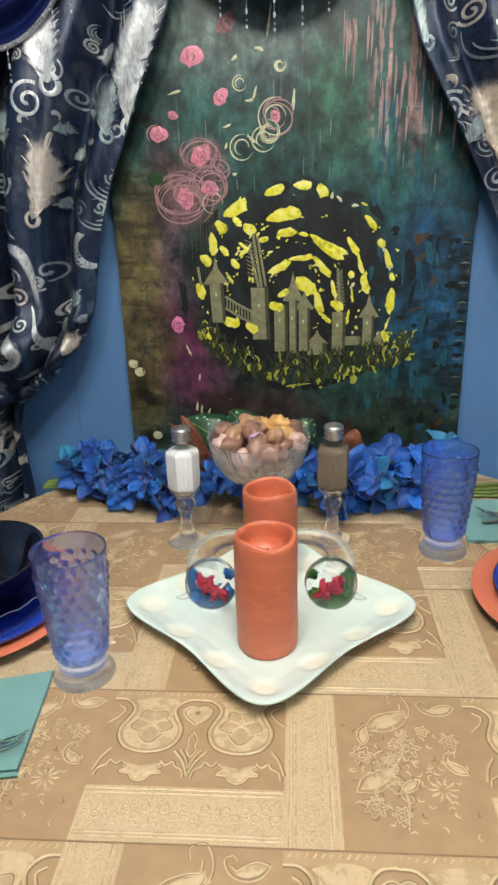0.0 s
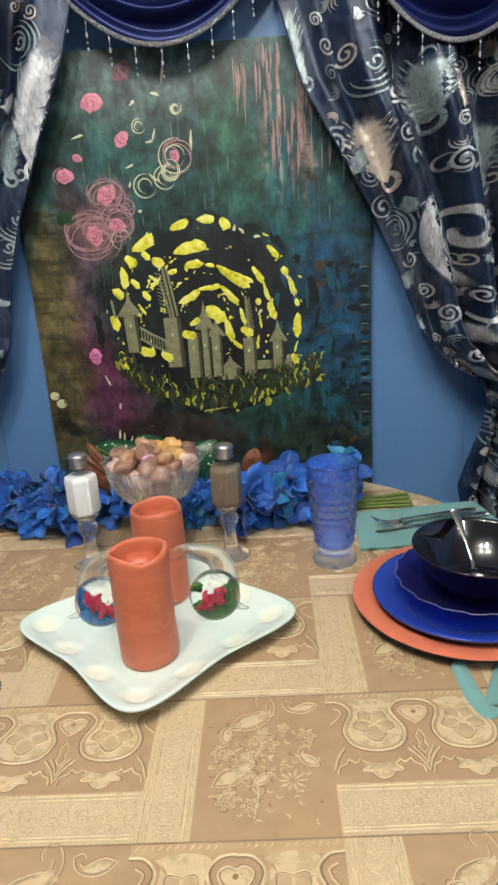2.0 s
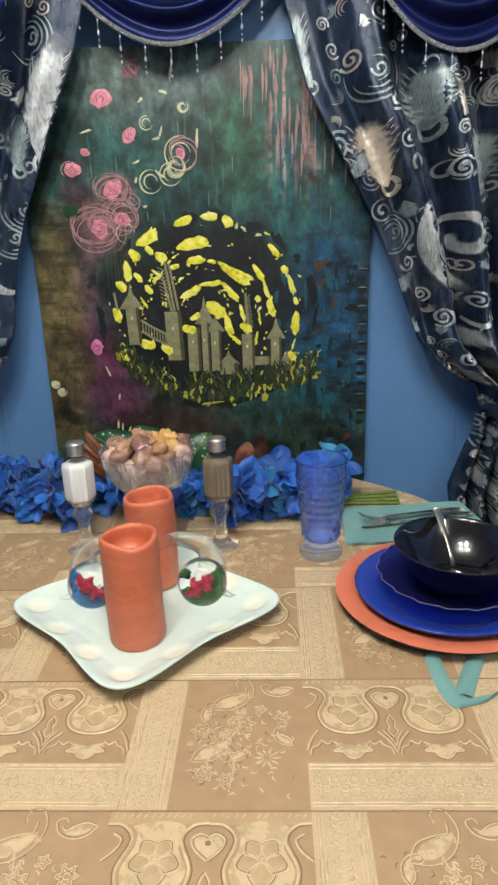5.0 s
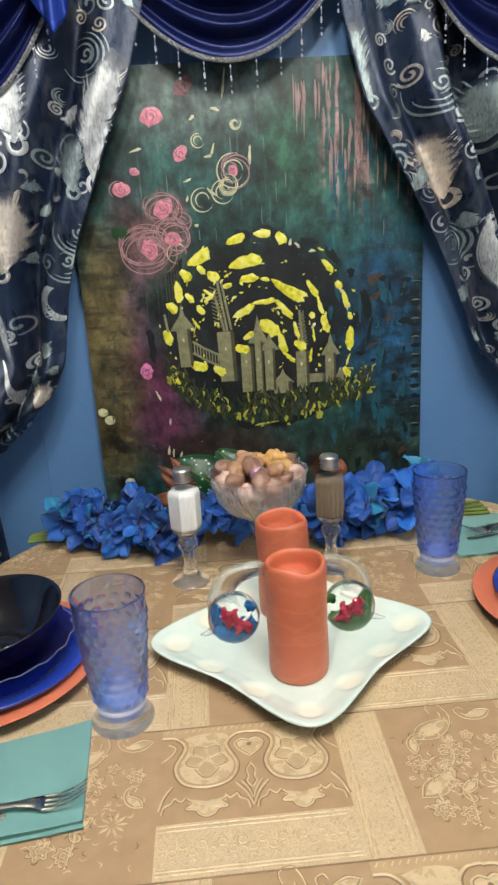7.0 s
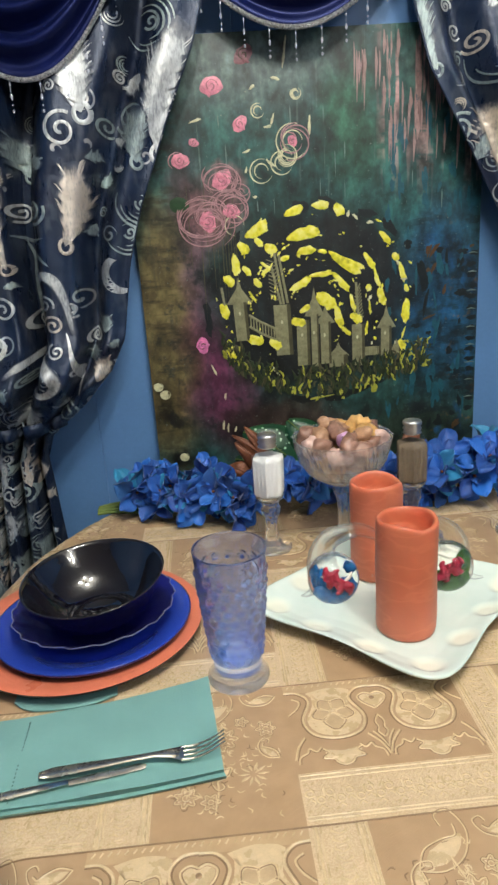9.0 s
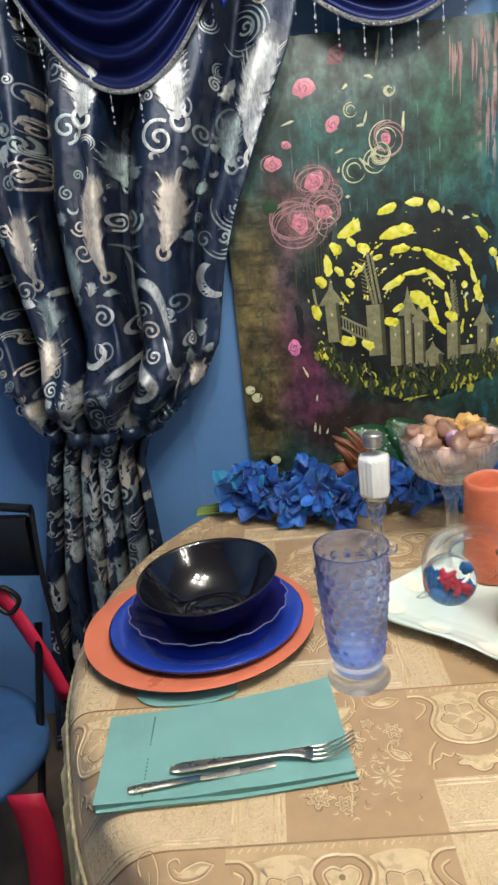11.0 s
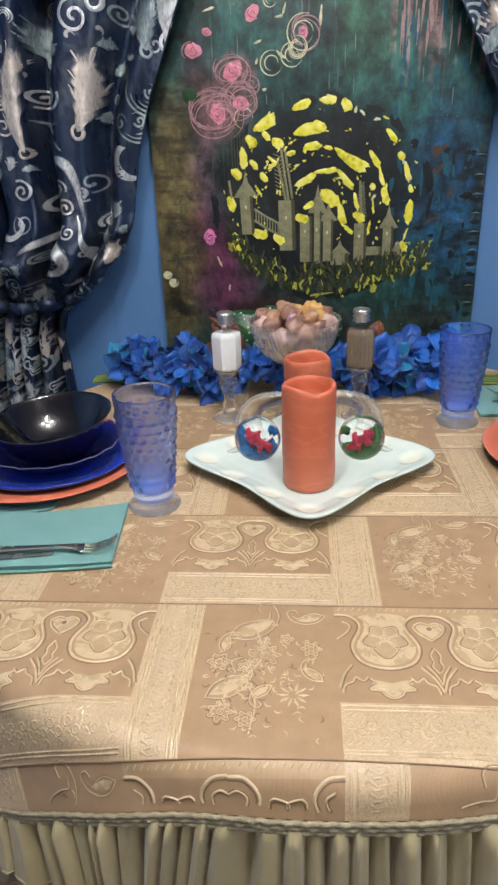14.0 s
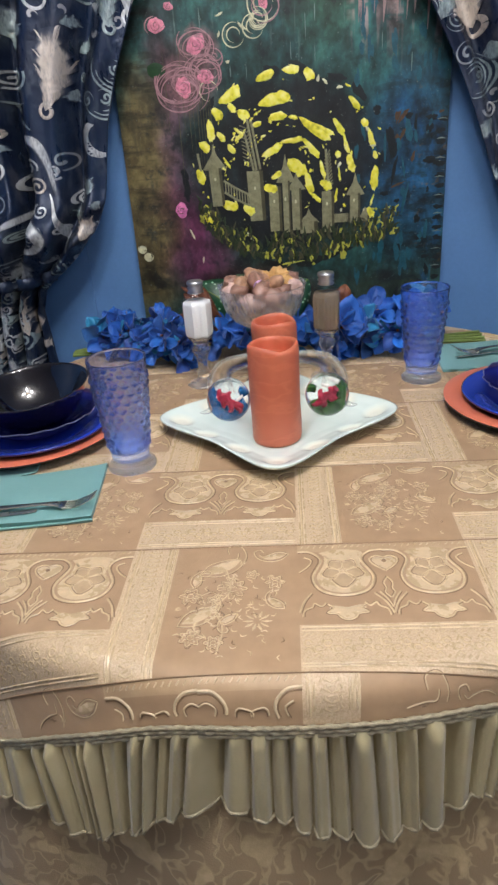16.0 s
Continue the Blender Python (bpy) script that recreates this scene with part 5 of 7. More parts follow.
def along_line(line, g, off):
    """The place at 0..1 along a line, off to its side."""
    n = len(line) - 1
    g = min(max(g, 0.0), 0.9999) * n
    i, w = int(g), g - int(g)
    (u0, v0), (u1, v1) = line[max(i - 1, 0)], line[min(i + 2, n)]
    d = math.hypot(u1 - u0, v1 - v0) or 1.0
    x, z = line[i][0] + (line[i + 1][0] - line[i][0]) * w, line[i][1] + (line[i + 1][1] - line[i][1]) * w
    return x - (v1 - v0) / d * off, z + (u1 - u0) / d * off


def band(shape, lay, line, width, slant, thin):
    """A woven patch along a line; width(t, side): half width, slant: how far its outer threads run ahead, thin(t): cover along it."""
    rows, cover = [], []
    cross = (-1.0, -0.86, -0.62, -0.34, 0.0, 0.34, 0.62, 0.86, 1.0)
    steps = 46
    for q in range(steps + 1):
        g, row = q / steps, []
        for e in cross:
            x, z = along_line(line, g + slant * abs(e) ** 1.5 * (1 - g), e * width(g, e))
            row.append(lay(x, z, 0.0003 + 0.0004 * (1 - e * e)))
            cover.append(min((1 - abs(e)) * 2.6, 1.0) * thin(g))
        rows.append(row)
    shape.cover.update({len(shape.v) + k: c for k, c in enumerate(cover)})
    shape.grid(rows)


def strip(shape, lay, line, half, rnd, eye=False):
    """A woven feather: a soft body with lobed edges, loose threads at its sides; eye: the ring at its foot."""
    lobes, ph = max(2.5, 5.5 * half / 0.03), (rnd.random(), rnd.random())

    def width(g, e):
        saw = (lobes * g + ph[0 if e < 0 else 1]) % 1.0
        return half * (0.30 + 0.95 * math.sin(math.pi * min(0.08 + 0.86 * g, 1.0)) ** 0.8) * (0.72 + 0.24 * math.sin(math.pi * saw ** 0.6))

    band(shape, lay, line, width, 0.20, lambda g: min(1.0, (1.02 - g) * 5.0))
    for k in range(int(12 * half / 0.03)):
        side, g = (-1) ** k, rnd.uniform(0.15, 0.85)
        w = width(g, side)
        stroke = [along_line(line, g + c, side * w * f) for f, c in ((0.25, 0.0), (0.55, 0.06), (0.8, 0.13), (1.0, 0.19), (1.12, 0.21))]
        shape.ribbon(stroke, rnd.uniform(0.0022, 0.0036), lay, 0.0006, 0, True)
    if eye:
        x, z = line[0]
        r = min(max(0.42 * half, 0.009), 0.016)
        shape.ribbon(arc(x, z, r, 20, 375, 22, 1.15), r * 0.6, lay, 0.0009)


def flow(shape, lay, line, half, rnd):
    """A sweeping acanthus curl: a soft body that swells and tapers, with loose threads along it."""
    band(shape, lay, line, lambda g, e: 1.25 * half * math.sin(math.pi * (0.10 + 0.84 * g)) ** 0.8, 0.05, lambda g: min(1.0, (1.03 - g) * 6.0, 0.3 + g * 6.0))
    for k in range(int(12 * half / 0.015)):
        g0, off = rnd.uniform(0.0, 0.55), rnd.uniform(-1.15, 1.15) * half
        stroke = [along_line(line, g0 + 0.4 * c / 8, off * math.sin(math.pi * (0.10 + 0.84 * (g0 + 0.4 * c / 8)))) for c in range(9)]
        shape.ribbon(stroke, rnd.uniform(0.0022, 0.0034), lay, 0.0008, 0, True)


def crescent(shape, lay, u, v, size, turn):
    out, inn = arc(0, 0, 1, 100, 300, 16), arc(0.30, 0.0, 0.80, 105, 295, 16)
    line = shift(out + inn[::-1], u, v, size, turn)
    n = len(out)
    pts = [lay(a, b, 0.0001) for a, b in line]
    mid = [lay((line[i][0] + line[2 * n - 1 - i][0]) / 2, (line[i][1] + line[2 * n - 1 - i][1]) / 2, 0.0005) for i in range(n)]
    shape.grid([pts[:n], mid, pts[n:][::-1]])


def woven(shape, parent, tone):
    if shape.f:
        me = shape.mesh("woven_scroll", M[("silver", "copper", "silver_dim")[tone]])
        me.attributes.new("cover", "FLOAT", "POINT").data.foreach_set("value", [shape.cover.get(k, 1.0) for k in range(len(shape.v))])
        tagged(part("woven_scroll", me, None, parent), kind="stuff")


def scrollwork(drape, parent, plumes, scrolls, arcs, sweeps, moons, seed, far):
    """Silver woven scrolls: plumes, spirals, nested arcs, sweeping acanthus, and small scrolls over the rest."""
    rnd, lay = random.Random(seed), drape.lay
    for x0, z0, x1, z1, half, tone in plumes:
        s = Shape()
        bow = rnd.choice((-1, 1)) * rnd.uniform(0.10, 0.22)
        mx, mz = (x0 + x1) / 2 + bow * (z1 - z0), (z0 + z1) / 2 - bow * (x1 - x0)
        n = max(8, int(math.hypot(x1 - x0, z1 - z0) / 0.0055))
        line = [((1 - t) ** 2 * x0 + 2 * t * (1 - t) * mx + t * t * x1, (1 - t) ** 2 * z0 + 2 * t * (1 - t) * mz + t * t * z1) for t in (q / n for q in range(n + 1))]
        strip(s, lay, line, half, rnd, half > 0.02)
        woven(s, parent, tone)
    taken = [(x, z, 0.075) for x, z, _, _ in moons] + [(x, z, r) for x, z, r, _ in arcs] + [(x, z, r) for x, z, r, _ in scrolls]
    for x0, z0, x1, z1, half, _ in plumes:
        taken += [(x0 + (x1 - x0) * t, z0 + (z1 - z0) * t, half) for t in (0.0, 0.25, 0.5, 0.75, 1.0)]
    for half, _, pts in sweeps:
        taken += [(x, z, half + 0.008) for x, z in pts]
    # small coils, rings and curls between the large figures, closest together above the tie
    for q in range(1300):
        z = rnd.uniform(drape.tie - 0.30, 1.80) if q % 3 else drape.tie + rnd.uniform(-0.02, 0.22)
        lo, hi = sorted((drape.outer(z), drape.inner(z)))
        x, r = rnd.uniform(lo + 0.012, hi - 0.012), rnd.uniform(0.010, 0.024)
        if any(math.hypot(x - a, z - b) < (r + c) * 0.90 for a, b, c in taken):
            continue
        taken.append((x, z, r))
        s, turn = Shape(), rnd.uniform(0, 6.28)
        pick = rnd.random()
        if pick < 0.42:
            s.ribbon(spiral(x, z, r, rnd.uniform(1.3, 1.9), turn, rnd.choice((-1, 1)), 26), 0.0028 + 0.08 * r, lay, 0.0005)
        elif pick < 0.62:
            for k in range(3):
                s.ribbon(shift(arc(0, 0, 1.1 - 0.32 * k, 20 * k, 190 + 20 * k, 16), x, z, r, turn), 0.0034, lay, 0.0005, 0, True)
        elif pick < 0.67:
            crescent(s, lay, x, z, r, turn)
        else:
            strip(s, lay, [(x + (w - 0.5) * 2.2 * r * math.cos(turn), z + (w - 0.5) * 2.2 * r * math.sin(turn)) for w in (g / 7 for g in range(8))], r * 0.75, rnd)
        woven(s, parent, rnd.choice((0, 0, 1, 2, 2)))
    for x, z, r, tone in scrolls:
        if any(math.hypot(x - p[0], z - p[1]) < 0.032 and p[4] > 0.02 for p in plumes):
            continue
        s = Shape()
        s.ribbon(spiral(x, z, r, rnd.uniform(1.5, 2.1), rnd.uniform(0, 6.28), rnd.choice((-1, 1)), 40), 0.0030 + 0.10 * r, lay, 0.0005)
        woven(s, parent, tone)
    for x, z, r, turn in arcs:
        s = Shape()
        for k in range(4):
            s.ribbon(shift(arc(0, 0, 1 - 0.2 * k, 30 * k, 215 + 25 * k, 26), x, z, r, turn), 0.0050, lay, 0.0004, 0, True)
        s.ribbon(spiral(x + 0.1 * r, z, r * 0.3, 1.2, turn, 1, 20), 0.005, lay, 0.0004)
        woven(s, parent, 2 if r > 0.04 else 0)
    for half, tone, pts in sweeps:
        s = Shape()
        line = curve(pts, 9)
        if half < 0.008:
            s.ribbon(line, half * 2, lay, 0.0004, 0, True)
        else:
            flow(s, lay, line, half, rnd)
        woven(s, parent, tone)
    for x, z, r, turn in moons:
        s = Shape()
        crescent(s, lay, x, z, r, turn)
        woven(s, parent, 0)
    # the rest of the cloth, away from the middle of the room
    for q in range(46):
        x, z = rnd.uniform(*far), rnd.uniform(0.25, 1.9)
        lo, hi = sorted((drape.outer(z), drape.inner(z)))
        if not lo + 0.03 < x < hi - 0.03:
            continue
        s = Shape()
        if q % 3:
            s.ribbon(spiral(x, z, rnd.uniform(0.018, 0.034), 1.8, rnd.uniform(0, 6.28), rnd.choice((-1, 1)), 34), 0.0055, lay, 0.0004)
        else:
            strip(s, lay, curve([(x, z - 0.05), (x + rnd.uniform(-0.02, 0.02), z), (x, z + 0.05)], 8), 0.02, rnd)
        woven(s, parent, rnd.choice((0, 1, 2, 2)))
    for q in range(56):
        z = rnd.uniform(0.3, drape.tie - 0.03)
        lo, hi = sorted((drape.outer(z), drape.inner(z)))
        x = rnd.uniform(lo + 0.03, hi - 0.03)
        s = Shape()
        if q % 2:
            s.ribbon(spiral(x, z, rnd.uniform(0.016, 0.026), 1.6, rnd.uniform(0, 6.28), rnd.choice((-1, 1)), 30), 0.005, lay, 0.0004)
        else:
            strip(s, lay, curve([(x, z - 0.035), (x + rnd.uniform(-0.015, 0.015), z), (x, z + 0.035)], 8), 0.013, rnd)
        woven(s, parent, rnd.choice((0, 1, 2, 2)))


def curtain(d):
    ob = thing("curtain", "navy brocade curtain with silver scrolls, tied back", "curtain", "curtains beside the painting")
    tie = d.tie
    for name, lo, hi in (("upper_drape", tie, 2.02), ("lower_drape", 0.03, tie)):
        nz, ns = int((hi - lo) / 0.011), 160
        s = Shape()
        s.grid([[d.at(k / ns, lo + (hi - lo) * q / nz) for k in range(ns + 1)] for q in range(nz + 1)])
        part(name, s, M["brocade"], ob, solid=0.0012)
    band = []
    for q in range(25):
        t = q / 24
        p = d.base(t, tie)
        band.append((p.x, p.y - 0.012 - 0.02 * math.sin(math.pi * t), tie - 0.012 * math.sin(math.pi * t) + 0.01))
    s = Shape().grid([[(x, y, z + dz * 0.030) for x, y, z in band] for dz in (-0.5, 0, 0.5)])
    part("tie_back", s, M["brocade"], ob, solid=0.004)
    return ob


west = Drape([(0.0, -0.485), (0.573, -0.475), (0.80, -0.488), (0.86, -0.465), (0.93, -0.376), (1.0, -0.312), (1.07, -0.274), (1.23, -0.243), (1.35, -0.205), (1.52, -0.132), (1.66, -0.065), (1.80, -0.02), (2.05, 0.03)],
             [(0.0, -0.84), (0.541, -0.775), (0.82, -0.715), (0.89, -0.695), (0.95, -0.745), (1.127, -0.80), (1.4, -0.88), (2.05, -1.0)], 0.89, 3, 4.35, -0.22)
east = Drape([(0.0, 0.82), (0.58, 0.812), (0.648, 0.800), (0.80, 0.846), (0.875, 0.846), (0.93, 0.836), (0.955, 0.795), (0.985, 0.748), (1.04, 0.698), (1.127, 0.664), (1.216, 0.630), (1.303, 0.592), (1.458, 0.508), (1.593, 0.432), (1.752, 0.388), (2.05, 0.34)],
             [(0.0, 1.16), (0.541, 1.10), (0.78, 1.04), (0.875, 1.02), (0.95, 1.06), (1.127, 1.13), (1.4, 1.2), (2.05, 1.33)], 0.875, 8, 5.5, 0.49)
scrollwork(west, curtain(west),
           [(-0.158, 1.455, -0.078, 1.70, 0.036, 0), (-0.368, 1.28, -0.338, 1.445, 0.030, 1), (-0.500, 1.24, -0.486, 1.46, 0.021, 1), (-0.572, 1.20, -0.598, 1.33, 0.026, 2), (-0.448, 1.43, -0.452, 1.51, 0.024, 2), (-0.50, 1.56, -0.505, 1.70, 0.036, 0),
            (-0.30, 1.535, -0.305, 1.68, 0.038, 0), (-0.205, 1.44, -0.19, 1.55, 0.026, 2), (-0.648, 1.24, -0.655, 1.40, 0.024, 1),
            (-0.66, 0.70, -0.63, 0.80, 0.020, 2), (-0.57, 0.60, -0.56, 0.70, 0.018, 2), (-0.36, 1.03, -0.335, 1.06, 0.016, 2), (-0.63, 0.935, -0.575, 1.03, 0.032, 0), (-0.53, 0.905, -0.47, 0.955, 0.024, 0), (-0.345, 0.985, -0.325, 1.04, 0.018, 1), (-0.68, 1.02, -0.64, 1.13, 0.028, 1), (-0.62, 0.70, -0.60, 0.86, 0.022, 0), (-0.53, 0.74, -0.52, 0.86, 0.020, 1)],
           [(-0.131, 1.626, 0.022, 0), (-0.346, 1.506, 0.036, 0), (-0.295, 1.51, 0.015, 1), (-0.262, 1.515, 0.020, 2), (-0.532, 1.545, 0.032, 2), (-0.475, 1.358, 0.022, 0), (-0.43, 1.354, 0.030, 2), (-0.577, 1.18, 0.028, 0),
            (-0.519, 1.157, 0.026, 0), (-0.416, 1.118, 0.022, 1), (-0.374, 1.149, 0.018, 0), (-0.338, 1.08, 0.018, 0), (-0.548, 0.729, 0.030, 2), (-0.667, 0.773, 0.020, 2), (-0.139, 1.44, 0.017, 0), (-0.371, 1.255, 0.020, 1), (-0.46, 1.124, 0.024, 0), (-0.208, 1.531, 0.036, 2)],
           [(-0.150, 1.705, 0.052, 3.6), (-0.209, 1.357, 0.048, 2.6), (-0.24, 1.30, 0.046, 3.4)],
           [(0.0055, 2, [(-0.479, 1.30), (-0.463, 1.263), (-0.466, 1.206), (-0.4635, 1.131), (-0.456, 1.066)]), (0.0045, 2, [(-0.463, 1.262), (-0.437, 1.268), (-0.408, 1.242)]), (0.0105, 0, [(-0.449, 1.192), (-0.429, 1.222), (-0.4035, 1.21), (-0.3855, 1.1645), (-0.377, 1.095)]), (0.0045, 0, [(-0.392, 1.10), (-0.382, 1.05), (-0.378, 0.99), (-0.386, 0.955)]),
            (0.0115, 0, [(-0.520, 1.022), (-0.472, 1.049), (-0.436, 1.0325), (-0.418, 1.0), (-0.443, 0.979), (-0.483, 0.983)]),
            (0.004, 2, [(-0.49, 1.31), (-0.455, 1.295), (-0.41, 1.30)])],
           [(-0.268, 1.212, 0.042, 0.25), (-0.545, 1.075, 0.026, 2.2)], 3, (-0.98, -0.62))
scrollwork(east, curtain(east),
           [(0.448, 1.585, 0.405, 1.74, 0.025, 2), (0.622, 1.385, 0.563, 1.521, 0.044, 1), (0.71, 1.50, 0.70, 1.62, 0.046, 2), (0.76, 1.515, 0.752, 1.60, 0.018, 1), (0.844, 1.36, 0.836, 1.50, 0.028, 2), (0.90, 1.42, 0.90, 1.60, 0.022, 0),
            (0.905, 1.20, 0.90, 1.36, 0.022, 0), (0.79, 1.01, 0.838, 1.06, 0.022, 0), (0.78, 0.975, 0.845, 0.945, 0.026, 1), (0.893, 0.86, 0.90, 0.92, 0.018, 0), (0.53, 1.40, 0.565, 1.46, 0.018, 2), (0.70, 1.06, 0.66, 1.10, 0.015, 2)],
           [(0.529, 1.637, 0.022, 1), (0.623, 1.551, 0.019, 0), (0.452, 1.56, 0.021, 0), (0.501, 1.469, 0.032, 2), (0.644, 1.365, 0.018, 1), (0.761, 1.494, 0.016, 0), (0.767, 1.417, 0.026, 0), (0.684, 1.436, 0.026, 2), (0.668, 1.217, 0.020, 0), (0.703, 1.146, 0.018, 0),
            (0.747, 1.098, 0.023, 0), (0.778, 1.129, 0.020, 0), (0.861, 1.268, 0.020, 2), (0.857, 0.791, 0.024, 2), (0.836, 0.627, 0.020, 0), (0.467, 1.708, 0.015, 0), (0.895, 0.70, 0.020, 2), (0.82, 1.135, 0.022, 0), (0.855, 1.44, 0.028, 2)],
           [(0.578, 1.613, 0.060, 3.2), (0.629, 1.286, 0.046, 4.2), (0.85, 1.57, 0.030, 1.0)],
           [(0.026, 0, [(0.712, 1.37), (0.706, 1.31), (0.718, 1.245), (0.752, 1.19), (0.812, 1.15)]), (0.013, 0, spiral(0.787, 1.272, 0.056, 1.1, 0.2, -1, 10))],
           [(0.825, 1.095, 0.022, 2.0)], 8, (0.90, 1.30))

# ---- swags over the curtains ----


def swag(c, z0, k, half, y, bead_step, seed):
    ob = thing("swag", "draped navy satin swag with silver cord and crystal beads", "valance", "swags above the painting")
    s, rows = Shape(), []
    nt, nx = 60, 56
    for q in range(nt + 1):
        t = q / nt
        row = []
        for j in range(nx + 1):
            e = -1 + 2 * j / nx
            w = half * (1 + 0.06 * t)
            z = z0 + 0.30 * t ** 0.95 + k * (1 - 0.42 * t) * (half * e) ** 2
            pl = 2 * math.pi * (5.2 * t + 0.15 * math.sin(seed + 3 * e))
            yy = y - (0.055 * (1 - abs(e) ** 2.5)) * (0.5 + 0.5 * t) - 0.023 * math.cos(pl) * (1 - 0.55 * e * e) * min(t * 6, 1) + 0.03 * (1 - t)
            row.append((c + w * e, yy, min(z, 2.02 + 0.03 * t)))
        rows.append(row)
    part("satin", s.grid(rows), M["satin"], ob, solid=0.0015)
    edge = [Vector(p) + Vector((0, -0.006, -0.002)) for p in rows[0]]
    fine = curve([tuple(p) for p in edge], 4)
    cord = Shape()
    for ph in (0, 2.1, 4.2):
        cord.tube([(p[0], p[1] + 0.0024 * math.cos(i * 0.9 + ph), p[2] + 0.0026 * math.sin(i * 0.9 + ph)) for i, p in enumerate(fine)], 0.0031, 6)
    part("cord", cord, M["glitter"], ob, "silver glitter cord")
    run, prev, want = 0.0, fine[0], bead_step * 0.6
    for p in fine[1:]:
        run += (Vector(p) - Vector(prev)).length
        prev = p
        if run >= want:
            want += bead_step
            b = Shape()
            b.tube([(p[0], p[1], p[2]), (p[0], p[1], p[2] - 0.026)], 0.0005, 5)
            b.ball((p[0], p[1], p[2] - 0.012), 0.0022, 8)
            b.ball((p[0], p[1], p[2] - 0.034), 0.0027, 8, (1, 1, 2.3))
            b.ball((p[0], p[1], p[2] - 0.049), 0.0018, 8)
            b.ball((p[0], p[1], p[2] - 0.060), 0.0024, 8, (1, 1, 1.5))
            part("bead_drop", b, M["crystal"], ob, smooth=False)
    return ob


def jabot(x, tip, half, y):
    ob = thing("jabot", "short pointed fall of blue satin between swags", "valance", "jabots between the swags")
    s, rows = Shape(), []
    for q in range(25):
        t = q / 24
        row = []
        for j in range(25):
            e = -1 + 2 * j / 24
            z = 2.02 - (2.02 - (tip + 0.11 * abs(e) ** 0.9)) * t
            yy = y - 0.018 * math.cos(3.2 * math.pi * e) * (0.4 + 0.6 * t) - 0.012
            row.append((x + half * e * (0.75 + 0.25 * t), yy, z))
        rows.append(row)
    part("satin", s.grid(rows), M["satin_blue"], ob, solid=0.0015)
    return ob


swag(0.148, 1.682, 2.7, 0.34, 1.60, 0.056, 1)
swag(-0.398, 1.600, 4.8, 0.235, 1.54, 0.060, 2)
swag(0.748, 1.638, 4.2, 0.24, 1.545, 0.060, 4)
jabot(-0.185, 1.705, 0.065, 1.50)
jabot(0.555, 1.745, 0.075, 1.51)
rail = thing("curtain_rail", "dark curtain rail behind the swags", "curtain rail")
part("bar", Shape().tube([(-1.05, 1.64, 2.06), (1.4, 1.64, 2.06)], 0.012, 10), M["iron"], rail)
for x in (-1.0, 0.15, 1.35):
    part("bracket", Shape().tube([(x, 1.64, 2.06), (x, Y1, 2.06)], 0.007, 8), M["iron"], rail)

# ---- place settings ----
ZC = ZT + 0.0015


def charger(x, y, turn=0.0, lean=(0, 0)):
    ob = thing("charger_plate", "round coral charger plate with a raised flat rim", "plate", "chargers on the table", (x, y, ZC), turn, lean)
    top = [(0.001, 0.006), (0.108, 0.006), (0.116, 0.009), (0.122, 0.015), (0.150, 0.0185), (0.163, 0.020), (0.166, 0.0192)]
    low = [(0.166, 0.0192), (0.1655, 0.0165), (0.160, 0.0155), (0.122, 0.011), (0.112, 0.003), (0.108, 0.0), (0.001, 0.0)]
    part("face", Shape().lathe(top, 96), M["coral"], ob)
    part("underside", Shape().lathe(low, 96), M["under"], ob, "dark underside")
    return ob


def dinner_plate(x, y, turn=0.0, lean=(0, 0)):
    ob = thing("dinner_plate", "cobalt blue glazed dinner plate on a coral charger", "plate", "dinner plates", (x, y, ZC + 0.0065), turn, lean)
    top = [(0.001, 0.006), (0.085, 0.006), (0.096, 0.009), (0.105, 0.016), (0.128, 0.0215), (0.136, 0.0232), (0.139, 0.0225)]
    low = [(0.139, 0.0225), (0.1385, 0.020), (0.128, 0.0175), (0.102, 0.011), (0.082, 0.0), (0.001, 0.0)]
    part("face", Shape().lathe(top + low, 96), M["cobalt"], ob)
    return ob


def glass_plate(x, y, turn=0.0):
    ob = thing("glass_plate", "dark blue glass salad plate with a scalloped edge", "plate", "glass plates", (x, y, ZC + 0.0165), turn)

    def wave(a, i):
        return 1 + (0.014 * math.sin(18 * a) + 0.006 * math.sin(36 * a)) * min(max((i - 2) / 4, 0), 1)

    prof = [(0.001, 0.004), (0.060, 0.004), (0.075, 0.008), (0.092, 0.019), (0.108, 0.030), (0.117, 0.036), (0.118, 0.0385), (0.115, 0.0375), (0.090, 0.022), (0.074, 0.011), (0.058, 0.007), (0.001, 0.007)]
    part("dish", Shape().lathe(prof, 180, lambda a, i: wave(a, i if i < 7 else 13 - i)), M["glass_navy"], ob)
    # thin pale tube along the edge, modelled in place of its highlight
    rim = [(0.1178 * wave(a, 6) * math.cos(a), 0.1178 * wave(a, 6) * math.sin(a), 0.0385) for a in (2 * math.pi * q / 360 for q in range(361))]
    part("rim", Shape().tube(rim, 0.0008, 6), M["rim_highlight"], ob, "pale line standing in for the highlight on the wavy edge")
    ob.scale = (0.95, 0.95, 0.95)
    return ob


